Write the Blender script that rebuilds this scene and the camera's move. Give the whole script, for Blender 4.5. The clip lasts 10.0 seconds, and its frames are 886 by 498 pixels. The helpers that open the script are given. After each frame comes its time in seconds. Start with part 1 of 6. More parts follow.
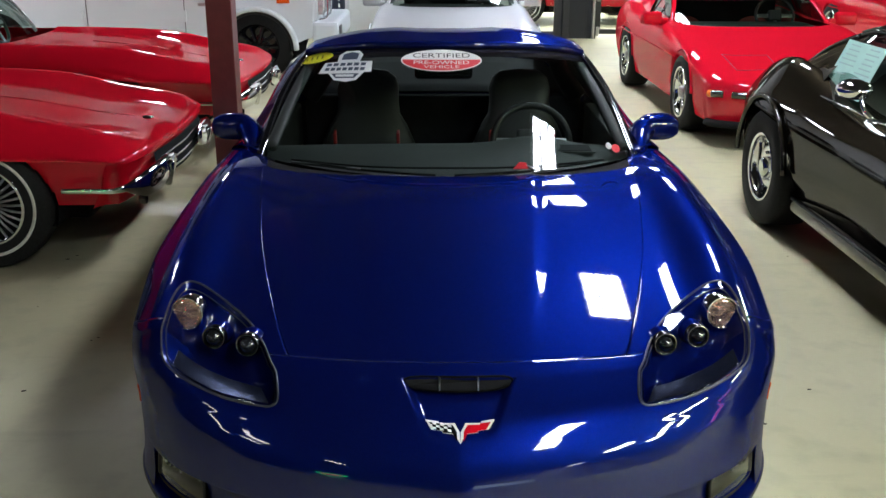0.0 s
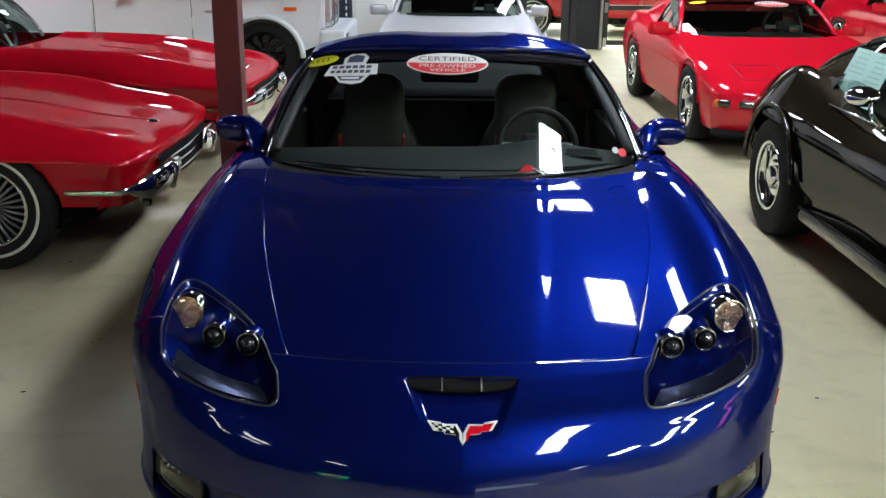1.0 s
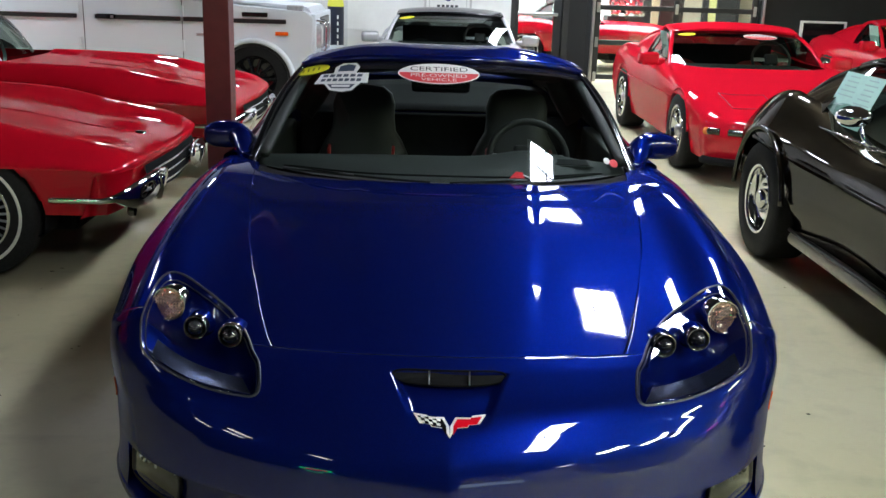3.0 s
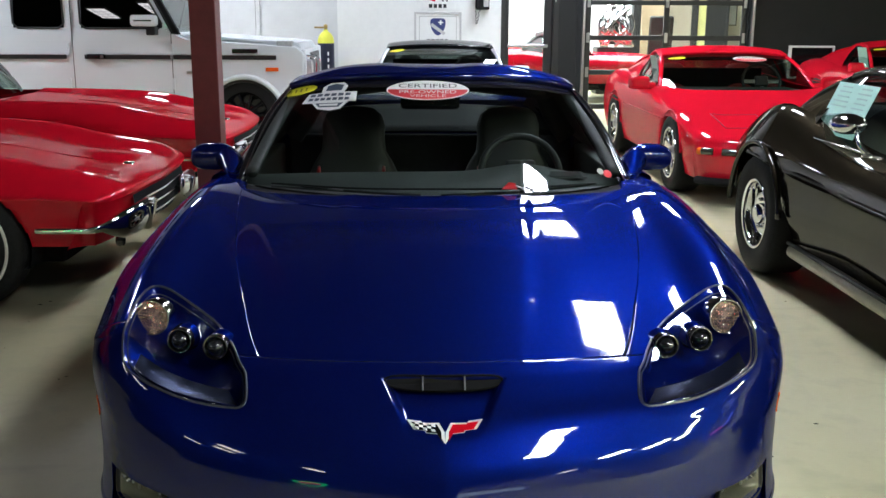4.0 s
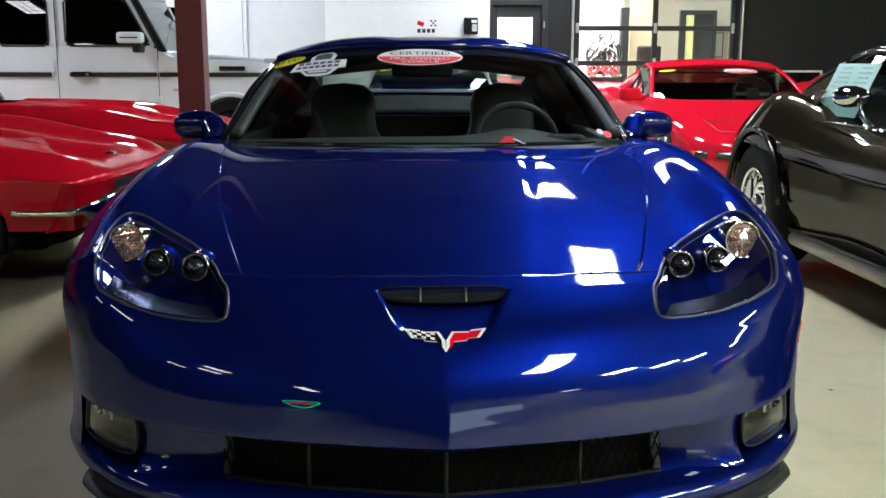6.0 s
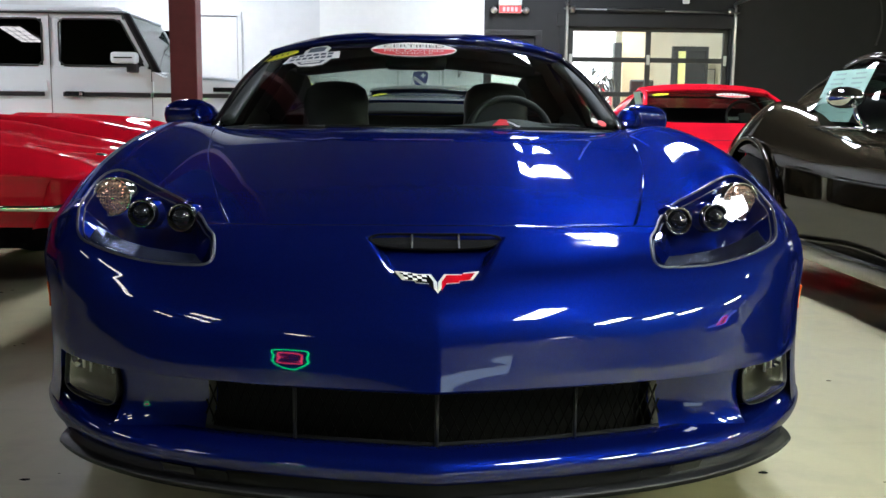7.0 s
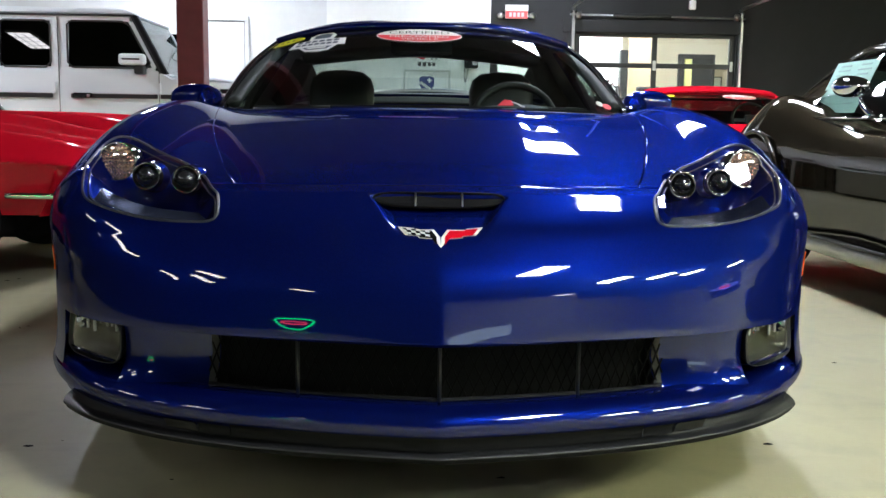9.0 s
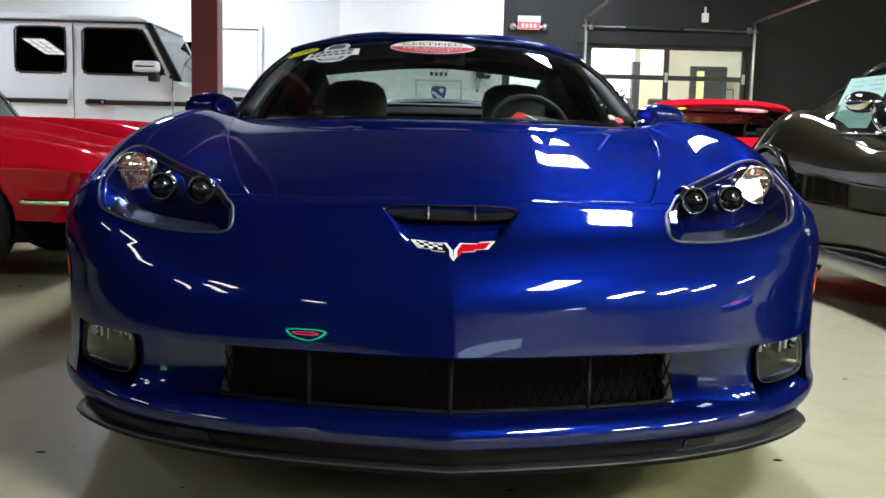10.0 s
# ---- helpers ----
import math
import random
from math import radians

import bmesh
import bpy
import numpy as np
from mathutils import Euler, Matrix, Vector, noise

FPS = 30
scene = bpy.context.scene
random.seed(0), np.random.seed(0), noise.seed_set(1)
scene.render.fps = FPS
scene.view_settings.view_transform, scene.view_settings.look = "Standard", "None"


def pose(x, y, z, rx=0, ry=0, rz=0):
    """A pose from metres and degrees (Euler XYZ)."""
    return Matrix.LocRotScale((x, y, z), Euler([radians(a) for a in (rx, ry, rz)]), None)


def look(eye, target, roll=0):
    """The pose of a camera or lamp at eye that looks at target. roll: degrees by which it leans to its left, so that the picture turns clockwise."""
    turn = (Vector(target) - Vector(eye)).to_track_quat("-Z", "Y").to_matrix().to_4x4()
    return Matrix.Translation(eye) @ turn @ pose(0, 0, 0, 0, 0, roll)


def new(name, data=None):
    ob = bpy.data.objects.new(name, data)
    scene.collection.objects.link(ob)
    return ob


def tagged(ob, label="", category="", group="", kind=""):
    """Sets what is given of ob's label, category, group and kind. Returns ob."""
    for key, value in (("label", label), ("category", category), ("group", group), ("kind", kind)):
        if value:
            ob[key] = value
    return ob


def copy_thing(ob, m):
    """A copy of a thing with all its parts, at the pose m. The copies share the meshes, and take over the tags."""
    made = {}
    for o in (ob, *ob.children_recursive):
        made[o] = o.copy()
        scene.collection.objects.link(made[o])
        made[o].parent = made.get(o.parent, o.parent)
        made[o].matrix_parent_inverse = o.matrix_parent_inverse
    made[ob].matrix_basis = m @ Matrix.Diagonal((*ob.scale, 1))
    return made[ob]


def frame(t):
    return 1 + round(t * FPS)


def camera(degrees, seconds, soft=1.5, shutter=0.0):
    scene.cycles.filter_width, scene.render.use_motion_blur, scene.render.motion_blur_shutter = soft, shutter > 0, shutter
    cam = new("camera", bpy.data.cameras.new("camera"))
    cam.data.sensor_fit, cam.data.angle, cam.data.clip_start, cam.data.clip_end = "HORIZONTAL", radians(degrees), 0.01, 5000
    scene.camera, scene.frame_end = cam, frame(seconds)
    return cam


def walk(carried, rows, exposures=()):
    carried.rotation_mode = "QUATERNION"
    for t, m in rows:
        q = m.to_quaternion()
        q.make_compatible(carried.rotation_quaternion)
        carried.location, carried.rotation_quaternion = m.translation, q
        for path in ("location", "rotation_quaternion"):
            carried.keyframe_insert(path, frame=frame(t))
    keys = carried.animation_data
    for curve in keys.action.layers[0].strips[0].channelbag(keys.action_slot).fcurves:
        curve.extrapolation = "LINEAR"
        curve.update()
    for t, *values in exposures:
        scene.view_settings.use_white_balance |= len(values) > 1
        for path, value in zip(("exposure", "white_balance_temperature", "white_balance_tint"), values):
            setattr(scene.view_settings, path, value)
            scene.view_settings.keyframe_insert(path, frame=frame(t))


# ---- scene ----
cam = camera(49.1, 10.0)
PATH = [
    (0, (-0.07, -1.992, 1.701), (-0.043, -0.097, 1.063), 0.2),
    (0.5, (-0.065, -1.981, 1.685), (-0.029, -0.09, 1.034), 0.5),
    (1, (-0.066, -1.971, 1.66), (-0.05, -0.068, 1.045), 0.6),
    (1.5, (-0.067, -1.966, 1.626), (-0.051, -0.06, 1.02), 0.8),
    (2, (-0.066, -1.965, 1.592), (-0.031, -0.069, 0.959), 1.1),
    (2.5, (-0.068, -1.962, 1.564), (-0.026, -0.059, 0.949), 1.2),
    (3, (-0.07, -1.955, 1.538), (-0.028, -0.03, 0.997), 1.8),
    (3.2, (-0.069, -1.954, 1.528), (-0.025, -0.022, 1.015), 1.6),
    (4.3, (-0.05, -1.893, 1.397), (-0.003, 0.052, 0.937), 0.1),
    (4.5, (-0.064, -1.905, 1.379), (-0.013, 0.04, 0.916), 1.0),
    (5, (-0.067, -1.876, 1.309), (-0.016, 0.078, 0.888), 0.5),
    (5.5, (-0.068, -1.834, 1.21), (-0.011, 0.133, 0.849), -0.5),
    (6, (-0.072, -1.807, 1.101), (0.0, 0.157, 0.731), 0.1),
    (6.2, (-0.072, -1.806, 1.06), (0.009, 0.158, 0.689), 0.2),
    (7.3, (-0.069, -1.786, 0.862), (0.016, 0.196, 0.614), 1.0),
    (7.5, (-0.068, -1.8, 0.843), (0.015, 0.184, 0.607), 1.2),
    (8, (-0.066, -1.802, 0.807), (0.012, 0.181, 0.562), 1.0),
    (8.5, (-0.063, -1.807, 0.801), (0.023, 0.173, 0.532), 0.8),
    (9, (-0.064, -1.806, 0.798), (0.011, 0.175, 0.535), 0.8),
    (9.5, (-0.066, -1.809, 0.802), (-0.006, 0.173, 0.547), 0.9),
    (10, (-0.07, -1.815, 0.807), (-0.015, 0.169, 0.562), 1.4),
]
EXPOSURE = [(0, -0.1, 5780, 8), (3, -0.1, 5780, 8), (4.5, -0.04, 5780, 8), (6, 0.05, 5780, 8), (7.5, 0.23, 5780, 8), (8.5, 0.29, 5780, 8), (10, 0.30, 5780, 8)]
walk(cam, [(t, look(eye, target, roll)) for t, eye, target, roll in PATH], EXPOSURE)

# ---- world and lamps ----
world = bpy.data.worlds.new("world")
world.use_nodes = True
world.node_tree.nodes["Background"].inputs[0].default_value = (0.6, 0.65, 0.7, 1)
world.node_tree.nodes["Background"].inputs[1].default_value = 0.05
scene.world = world

CEIL = 3.9


# ---- helpers of this scene ----
def mesh(name, V, F, smooth=True):
    me = bpy.data.meshes.new(name)
    me.from_pydata([tuple(map(float, v)) for v in V], [], [tuple(map(int, f)) for f in F])
    bm = bmesh.new()
    bm.from_mesh(me)
    bmesh.ops.recalc_face_normals(bm, faces=bm.faces[:])
    bm.to_mesh(me)
    bm.free()
    if smooth:
        me.shade_smooth()
    me.update()
    return me


def part(name, data, material, parent=None, label="", smooth=None, m=None):
    """Links a mesh or a bmesh as one object, under a thing or a part."""
    if isinstance(data, bmesh.types.BMesh):
        me = bpy.data.meshes.new(name)
        bmesh.ops.recalc_face_normals(data, faces=data.faces[:])
        data.to_mesh(me)
        data.free()
        if smooth:
            me.shade_smooth()
    else:
        me = data
    if not me.materials:
        me.materials.append(material)
    ob = new(name, me)
    if parent is not None:
        ob.parent = parent
    if m is not None:
        ob.matrix_local = m
    if label:
        ob["label"] = label
    return ob


def thing(name, label, category, m=None, group="", kind=""):
    ob = new(name)
    ob.empty_display_size = 0.1
    if m is not None:
        ob.matrix_world = m
    return tagged(ob, label, category, group, kind)


def quads(n, m, first=0, flip=False):
    i, j = np.meshgrid(np.arange(n - 1), np.arange(m - 1), indexing="ij")
    a = (i * m + j).ravel() + first
    q = np.stack([a, a + 1, a + m + 1, a + m], 1)
    return q[:, ::-1] if flip else q


def box(bm, sx, sy, sz, m, bevel=0.0, seg=2):
    made = bmesh.ops.create_cube(bm, size=1.0)["verts"]
    bmesh.ops.scale(bm, vec=(sx, sy, sz), verts=made)
    if bevel > 0:
        edges = list({e for v in made for e in v.link_edges})
        res = bmesh.ops.bevel(bm, geom=edges, offset=bevel, segments=seg, affect="EDGES", profile=0.6)
        made = list({v for f in res["faces"] for v in f.verts} | {v for v in made if v.is_valid})
    bmesh.ops.transform(bm, matrix=m, verts=made)
    return bm


def rbox(sx, sy, sz, m, bevel=0.004, seg=2):
    return box(bmesh.new(), sx, sy, sz, m, bevel, seg)


def span(x0, x1, y0, y1, z0, z1, bevel=0.004, seg=2):
    return rbox(x1 - x0, y1 - y0, z1 - z0, pose((x0 + x1) / 2, (y0 + y1) / 2, (z0 + z1) / 2), bevel, seg)


def lathe(profile, n=48, axis="Z"):
    """A mesh turned from (radius, height) pairs about an axis."""
    P = np.array(profile, float)
    a = np.linspace(0, 2 * np.pi, n + 1)[:-1]
    r, h = P[:, 0][:, None], P[:, 1][:, None]
    X, Y, Z = r * np.cos(a), r * np.sin(a), h + 0 * a
    if axis == "X":
        X, Y, Z = Z, X, Y
    if axis == "Y":
        X, Y, Z = X, -Z, Y
    V = np.stack([X, Y, Z], -1).reshape(-1, 3)
    F = []
    for i in range(len(P) - 1):
        for j in range(n):
            k = (j + 1) % n
            F.append((i * n + j, i * n + k, (i + 1) * n + k, (i + 1) * n + j))
    return V, F


def spline(P, n, closed=False):
    """n points on a smooth curve through P."""
    P = np.array(P, float)
    k = len(P)
    t = np.linspace(0, k if closed else k - 1, n, endpoint=not closed)
    i = np.floor(t).astype(int)
    if not closed:
        i = np.minimum(i, k - 2)
    u = (t - i)[:, None]
    at = (lambda j: P[j % k]) if closed else (lambda j: P[np.clip(j, 0, k - 1)])
    a, b, c, d = at(i - 1), at(i), at(i + 1), at(i + 2)
    return 0.5 * (2 * b + (c - a) * u + (2 * a - 5 * b + 4 * c - d) * u * u + (3 * b - a - 3 * c + d) * u ** 3)


def tube(P, r, n=10, closed=False, flat=1.0, up=(0, 0, 1)):
    """A tube of radius r (number or one per point) along P; flat squeezes it along up."""
    P = np.array(P, float)
    k = len(P)
    T = np.roll(P, -1, 0) - np.roll(P, 1, 0) if closed else np.gradient(P, axis=0)
    T /= np.linalg.norm(T, axis=1)[:, None] + 1e-9
    U = np.array(up, float) + 0 * P
    S = np.cross(T, U)
    S /= np.linalg.norm(S, axis=1)[:, None] + 1e-9
    U = np.cross(S, T)
    a = np.linspace(0, 2 * np.pi, n + 1)[:-1]
    R = (np.zeros(k) + r)[:, None, None]
    V = P[:, None] + R * (np.cos(a)[None, :, None] * S[:, None] + flat * np.sin(a)[None, :, None] * U[:, None])
    F = []
    for i in range(k if closed else k - 1):
        for j in range(n):
            p, q = i, (i + 1) % k
            F.append((p * n + j, p * n + (j + 1) % n, q * n + (j + 1) % n, q * n + j))
    if not closed:
        F.append(tuple(range(n))[::-1])
        F.append(tuple((k - 1) * n + j for j in range(n)))
    return V.reshape(-1, 3), F


def inside(poly, x, y):
    """Which points lie in a polygon."""
    poly = np.asarray(poly)
    x, y = np.asarray(x), np.asarray(y)
    res = np.zeros(x.shape, bool)
    px, py = poly[:, 0], poly[:, 1]
    for i in range(len(poly)):
        j = i - 1
        hit = ((py[i] > y) != (py[j] > y)) & (x < (px[j] - px[i]) * (y - py[i]) / (py[j] - py[i] + 1e-12) + px[i])
        res ^= hit
    return res


class Shell:
    """The upper skin of a car: rows from nose to tail, each an elliptic sweep in plan that rolls off into the side.
    A row is y, z on the middle line, half width, sweep depth, height at the side and rise of the wing's crest."""

    def __init__(self, rows, start=0.8, p=2.4, q=2.2, crest=0.76, wide=0.13, crown=0.0, peak=0.0, extra=None, plan=2.0):
        self.rows = np.array(rows, float)
        self.start, self.p, self.q, self.crest, self.wide, self.crown, self.peak, self.extra, self.plan = start, p, q, crest, wide, crown, peak, extra, plan

    def row(self, r):
        r = np.asarray(r, float)
        k = len(self.rows)
        i = np.clip(np.floor(r).astype(int), 0, k - 2)
        u = (r - i)[..., None]
        at = lambda j: self.rows[np.clip(j, 0, k - 1)]
        a, b, c, d = at(i - 1), at(i), at(i + 1), at(i + 2)
        return 0.5 * (2 * b + (c - a) * u + (2 * a - 5 * b + 4 * c - d) * u * u + (3 * b - a - 3 * c + d) * u ** 3)

    def pos(self, r, phi):
        r, phi = np.broadcast_arrays(np.asarray(r, float), np.asarray(phi, float))
        y, z, W, D, ze, cr = np.moveaxis(self.row(r), -1, 0)
        k = 2.0 / self.plan
        x = W * np.sign(phi) * np.abs(np.sin(phi)) ** k
        a = np.abs(x)
        t = a / W
        yy = y + D * (1 - np.abs(np.cos(phi)) ** k)
        yy = yy + self.peak * np.clip(1 - r / 4.5, 0, 1) * np.where(a < 0.5, a - a * a, 0.25)
        u = np.clip((t - self.start) / (1 - self.start), 0, 1)
        R = np.clip(1 - u ** self.p, 0, 1) ** (1 / self.q)
        top = z + cr * np.exp(-((a - self.crest * W / 0.95) / self.wide) ** 2) - self.crown * t ** 2
        zz = ze + (top - ze) * R
        P = np.stack([x, yy, zz], -1)
        if self.extra is not None:
            P = self.extra(P, r)
        return P

    def normal(self, r, phi):
        e = 1e-3
        a = self.pos(np.asarray(r) + e, phi) - self.pos(np.asarray(r) - e, phi)
        b = self.pos(r, np.asarray(phi) + e) - self.pos(r, np.asarray(phi) - e)
        n = np.cross(b, a)
        n /= np.linalg.norm(n, axis=-1)[..., None] + 1e-12
        return n * np.where(n[..., 2:] < 0, -1, 1)


# ---- materials ----
def material(name, color, rough=0.5, metal=0.0, coat=0.0, bump=0.0, scale=30.0, vary=0.0, coat_rough=0.03, big=2.0, spec=0.5, emit=None, power=0.0):
    """A surface with grain and blotches at two scales."""
    mat = bpy.data.materials.new(name)
    mat.use_nodes = True
    nt = mat.node_tree
    b = nt.nodes["Principled BSDF"]
    b.inputs["Base Color"].default_value = (*color, 1)
    b.inputs["Roughness"].default_value = rough
    b.inputs["Metallic"].default_value = metal
    b.inputs["Coat Weight"].default_value = coat
    b.inputs["Coat Roughness"].default_value = coat_rough
    b.inputs["Specular IOR Level"].default_value = spec
    if emit:
        b.inputs["Emission Color"].default_value = (*emit, 1)
        b.inputs["Emission Strength"].default_value = power
    co = nt.nodes.new("ShaderNodeTexCoord")
    if vary > 0:
        fine, broad = nt.nodes.new("ShaderNodeTexNoise"), nt.nodes.new("ShaderNodeTexNoise")
        fine.inputs["Scale"].default_value, broad.inputs["Scale"].default_value = scale, big
        fine.inputs["Detail"].default_value, broad.inputs["Detail"].default_value = 5, 4
        add = nt.nodes.new("ShaderNodeMath")
        add.operation = "ADD"
        for n in (fine, broad):
            nt.links.new(co.outputs["Object"], n.inputs["Vector"])
        nt.links.new(fine.outputs["Fac"], add.inputs[0])
        nt.links.new(broad.outputs["Fac"], add.inputs[1])
        ramp = nt.nodes.new("ShaderNodeMapRange")
        ramp.inputs[1].default_value, ramp.inputs[2].default_value = 0.7, 1.3
        ramp.inputs[3].default_value, ramp.inputs[4].default_value = 1 - vary, 1 + vary
        nt.links.new(add.outputs[0], ramp.inputs[0])
        mul = nt.nodes.new("ShaderNodeMix")
        mul.data_type, mul.blend_type = "RGBA", "MULTIPLY"
        mul.inputs[0].default_value = 1
        mul.inputs[6].default_value = (*color, 1)
        nt.links.new(ramp.outputs[0], mul.inputs[7])
        nt.links.new(mul.outputs[2], b.inputs["Base Color"])
    if bump > 0:
        n = nt.nodes.new("ShaderNodeTexNoise")
        n.inputs["Scale"].default_value, n.inputs["Detail"].default_value = scale * 2, 6
        nt.links.new(co.outputs["Object"], n.inputs["Vector"])
        bu = nt.nodes.new("ShaderNodeBump")
        bu.inputs["Strength"].default_value, bu.inputs["Distance"].default_value = bump, 0.01
        nt.links.new(n.outputs["Fac"], bu.inputs["Height"])
        nt.links.new(bu.outputs[0], b.inputs["Normal"])
    return mat


def glass(name, tint, gloss=1.0, rough=0.0, base=0.04):
    """A thin pane: it lets tinted light through and mirrors by Fresnel."""
    mat = bpy.data.materials.new(name)
    mat.use_nodes = True
    nt = mat.node_tree
    nt.nodes.remove(nt.nodes["Principled BSDF"])
    out = nt.nodes["Material Output"]
    clear, mirror, mix, lw, po, sc = (nt.nodes.new("ShaderNode" + k) for k in ("BsdfTransparent", "BsdfGlossy", "MixShader", "LayerWeight", "Math", "MapRange"))
    clear.inputs[0].default_value = (*tint, 1)
    mirror.inputs["Color"].default_value = (gloss, gloss, gloss, 1)
    mirror.inputs["Roughness"].default_value = rough
    lw.inputs[0].default_value = 0.5
    po.operation = "POWER"
    po.inputs[1].default_value = 5.0
    sc.inputs[3].default_value, sc.inputs[4].default_value = base, 1.0
    nt.links.new(lw.outputs["Facing"], po.inputs[0])
    nt.links.new(po.outputs[0], sc.inputs[0])
    nt.links.new(sc.outputs[0], mix.inputs[0])
    nt.links.new(clear.outputs[0], mix.inputs[1])
    nt.links.new(mirror.outputs[0], mix.inputs[2])
    nt.links.new(mix.outputs[0], out.inputs[0])
    return mat


def flake_paint(name, color, glow, rough=0.36, under=(0, 0, 0)):
    """Metallic car paint: a coloured, softly shining flake layer with fine sparkle, under a slightly wavy clear coat."""
    mat = bpy.data.materials.new(name)
    mat.use_nodes = True
    nt = mat.node_tree
    nt.nodes.remove(nt.nodes["Principled BSDF"])
    co, v, mix, n, bu, fr, ly, clear, join = (nt.nodes.new("ShaderNode" + k) for k in ("TexCoord", "TexVoronoi", "Mix", "TexNoise", "Bump", "LayerWeight", "BsdfGlossy", "BsdfGlossy", "MixShader"))
    v.inputs["Scale"].default_value = 900
    nt.links.new(co.outputs["Object"], v.inputs["Vector"])
    mix.data_type = "RGBA"
    mix.inputs[6].default_value, mix.inputs[7].default_value = (*color, 1), (*glow, 1)
    sep = nt.nodes.new("ShaderNodeSeparateColor")
    nt.links.new(v.outputs["Color"], sep.inputs[0])
    nt.links.new(sep.outputs[0], mix.inputs[0])
    nt.links.new(mix.outputs[2], ly.inputs["Color"])
    ly.inputs["Roughness"].default_value = rough
    n.inputs["Scale"].default_value, n.inputs["Detail"].default_value = 6, 2
    nt.links.new(co.outputs["Object"], n.inputs["Vector"])
    bu.inputs["Strength"].default_value, bu.inputs["Distance"].default_value = 0.015, 0.01
    nt.links.new(n.outputs["Fac"], bu.inputs["Height"])
    clear.inputs["Roughness"].default_value = 0.03
    clear.inputs["Color"].default_value = (1, 1, 1, 1)
    fr.inputs[0].default_value = 0.5
    po, sc = nt.nodes.new("ShaderNodeMath"), nt.nodes.new("ShaderNodeMapRange")
    po.operation = "POWER"
    po.inputs[1].default_value = 5.0
    sc.inputs[3].default_value, sc.inputs[4].default_value = 0.05, 0.38
    nt.links.new(fr.outputs["Facing"], po.inputs[0])
    nt.links.new(po.outputs[0], sc.inputs[0])
    for node in (fr, clear):
        nt.links.new(bu.outputs[0], node.inputs["Normal"])
    nt.links.new(sc.outputs[0], join.inputs[0])
    body, both = nt.nodes.new("ShaderNodeBsdfDiffuse"), nt.nodes.new("ShaderNodeAddShader")
    body.inputs["Color"].default_value = (*under, 1)
    nt.links.new(ly.outputs[0], both.inputs[0])
    nt.links.new(body.outputs[0], both.inputs[1])
    nt.links.new(both.outputs[0], join.inputs[1])
    nt.links.new(clear.outputs[0], join.inputs[2])
    nt.links.new(join.outputs[0], nt.nodes["Material Output"].inputs[0])
    return mat


def lamp_face(name, color, power):
    mat = bpy.data.materials.new(name)
    mat.use_nodes = True
    nt = mat.node_tree
    nt.nodes.remove(nt.nodes["Principled BSDF"])
    e = nt.nodes.new("ShaderNodeEmission")
    e.inputs[0].default_value, e.inputs[1].default_value = (*color, 1), power
    nt.links.new(e.outputs[0], nt.nodes["Material Output"].inputs[0])
    return mat


def floor_material():
    """Worn painted concrete: pale, with broad stains, tyre smears, scuffs and pits."""
    mat = material("painted_concrete", (0.42, 0.40, 0.33), 0.42, 0, 0.0, spec=0.4)
    nt = mat.node_tree
    b = nt.nodes["Principled BSDF"]
    co = nt.nodes.new("ShaderNodeTexCoord")
    tex = []
    for sc, de, st in ((0.55, 6, (1, 1, 1)), (7.0, 8, (1, 1, 1)), (2.2, 6, (0.25, 2.0, 1)), (140, 3, (1, 1, 1))):
        mp = nt.nodes.new("ShaderNodeMapping")
        mp.inputs["Scale"].default_value = st
        n = nt.nodes.new("ShaderNodeTexNoise")
        n.inputs["Scale"].default_value, n.inputs["Detail"].default_value = sc, de
        nt.links.new(co.outputs["Object"], mp.inputs[0])
        nt.links.new(mp.outputs[0], n.inputs["Vector"])
        tex.append(n)
    col = nt.nodes.new("ShaderNodeValToRGB")
    col.color_ramp.elements[0].position, col.color_ramp.elements[0].color = 0.36, (0.42, 0.39, 0.238, 1)
    col.color_ramp.elements[1].position, col.color_ramp.elements[1].color = 0.62, (0.53, 0.505, 0.312, 1)
    nt.links.new(tex[0].outputs["Fac"], col.inputs[0])
    last = col.outputs[0]
    for n, lo, hi, dark in ((tex[1], 0.30, 0.5, 0.86), (tex[2], 0.28, 0.42, 0.80)):
        mr = nt.nodes.new("ShaderNodeMapRange")
        mr.inputs[1].default_value, mr.inputs[2].default_value, mr.inputs[3].default_value, mr.inputs[4].default_value = lo, hi, dark, 1.0
        nt.links.new(n.outputs["Fac"], mr.inputs[0])
        mu = nt.nodes.new("ShaderNodeMix")
        mu.data_type, mu.blend_type = "RGBA", "MULTIPLY"
        mu.inputs[0].default_value = 1
        nt.links.new(last, mu.inputs[6])
        nt.links.new(mr.outputs[0], mu.inputs[7])
        last = mu.outputs[2]
    nt.links.new(last, b.inputs["Base Color"])
    rr = nt.nodes.new("ShaderNodeMapRange")
    rr.inputs[3].default_value, rr.inputs[4].default_value = 0.3, 0.6
    nt.links.new(tex[1].outputs["Fac"], rr.inputs[0])
    nt.links.new(rr.outputs[0], b.inputs["Roughness"])
    bu = nt.nodes.new("ShaderNodeBump")
    bu.inputs["Strength"].default_value, bu.inputs["Distance"].default_value = 0.12, 0.004
    nt.links.new(tex[3].outputs["Fac"], bu.inputs["Height"])
    nt.links.new(bu.outputs[0], b.inputs["Normal"])
    return mat


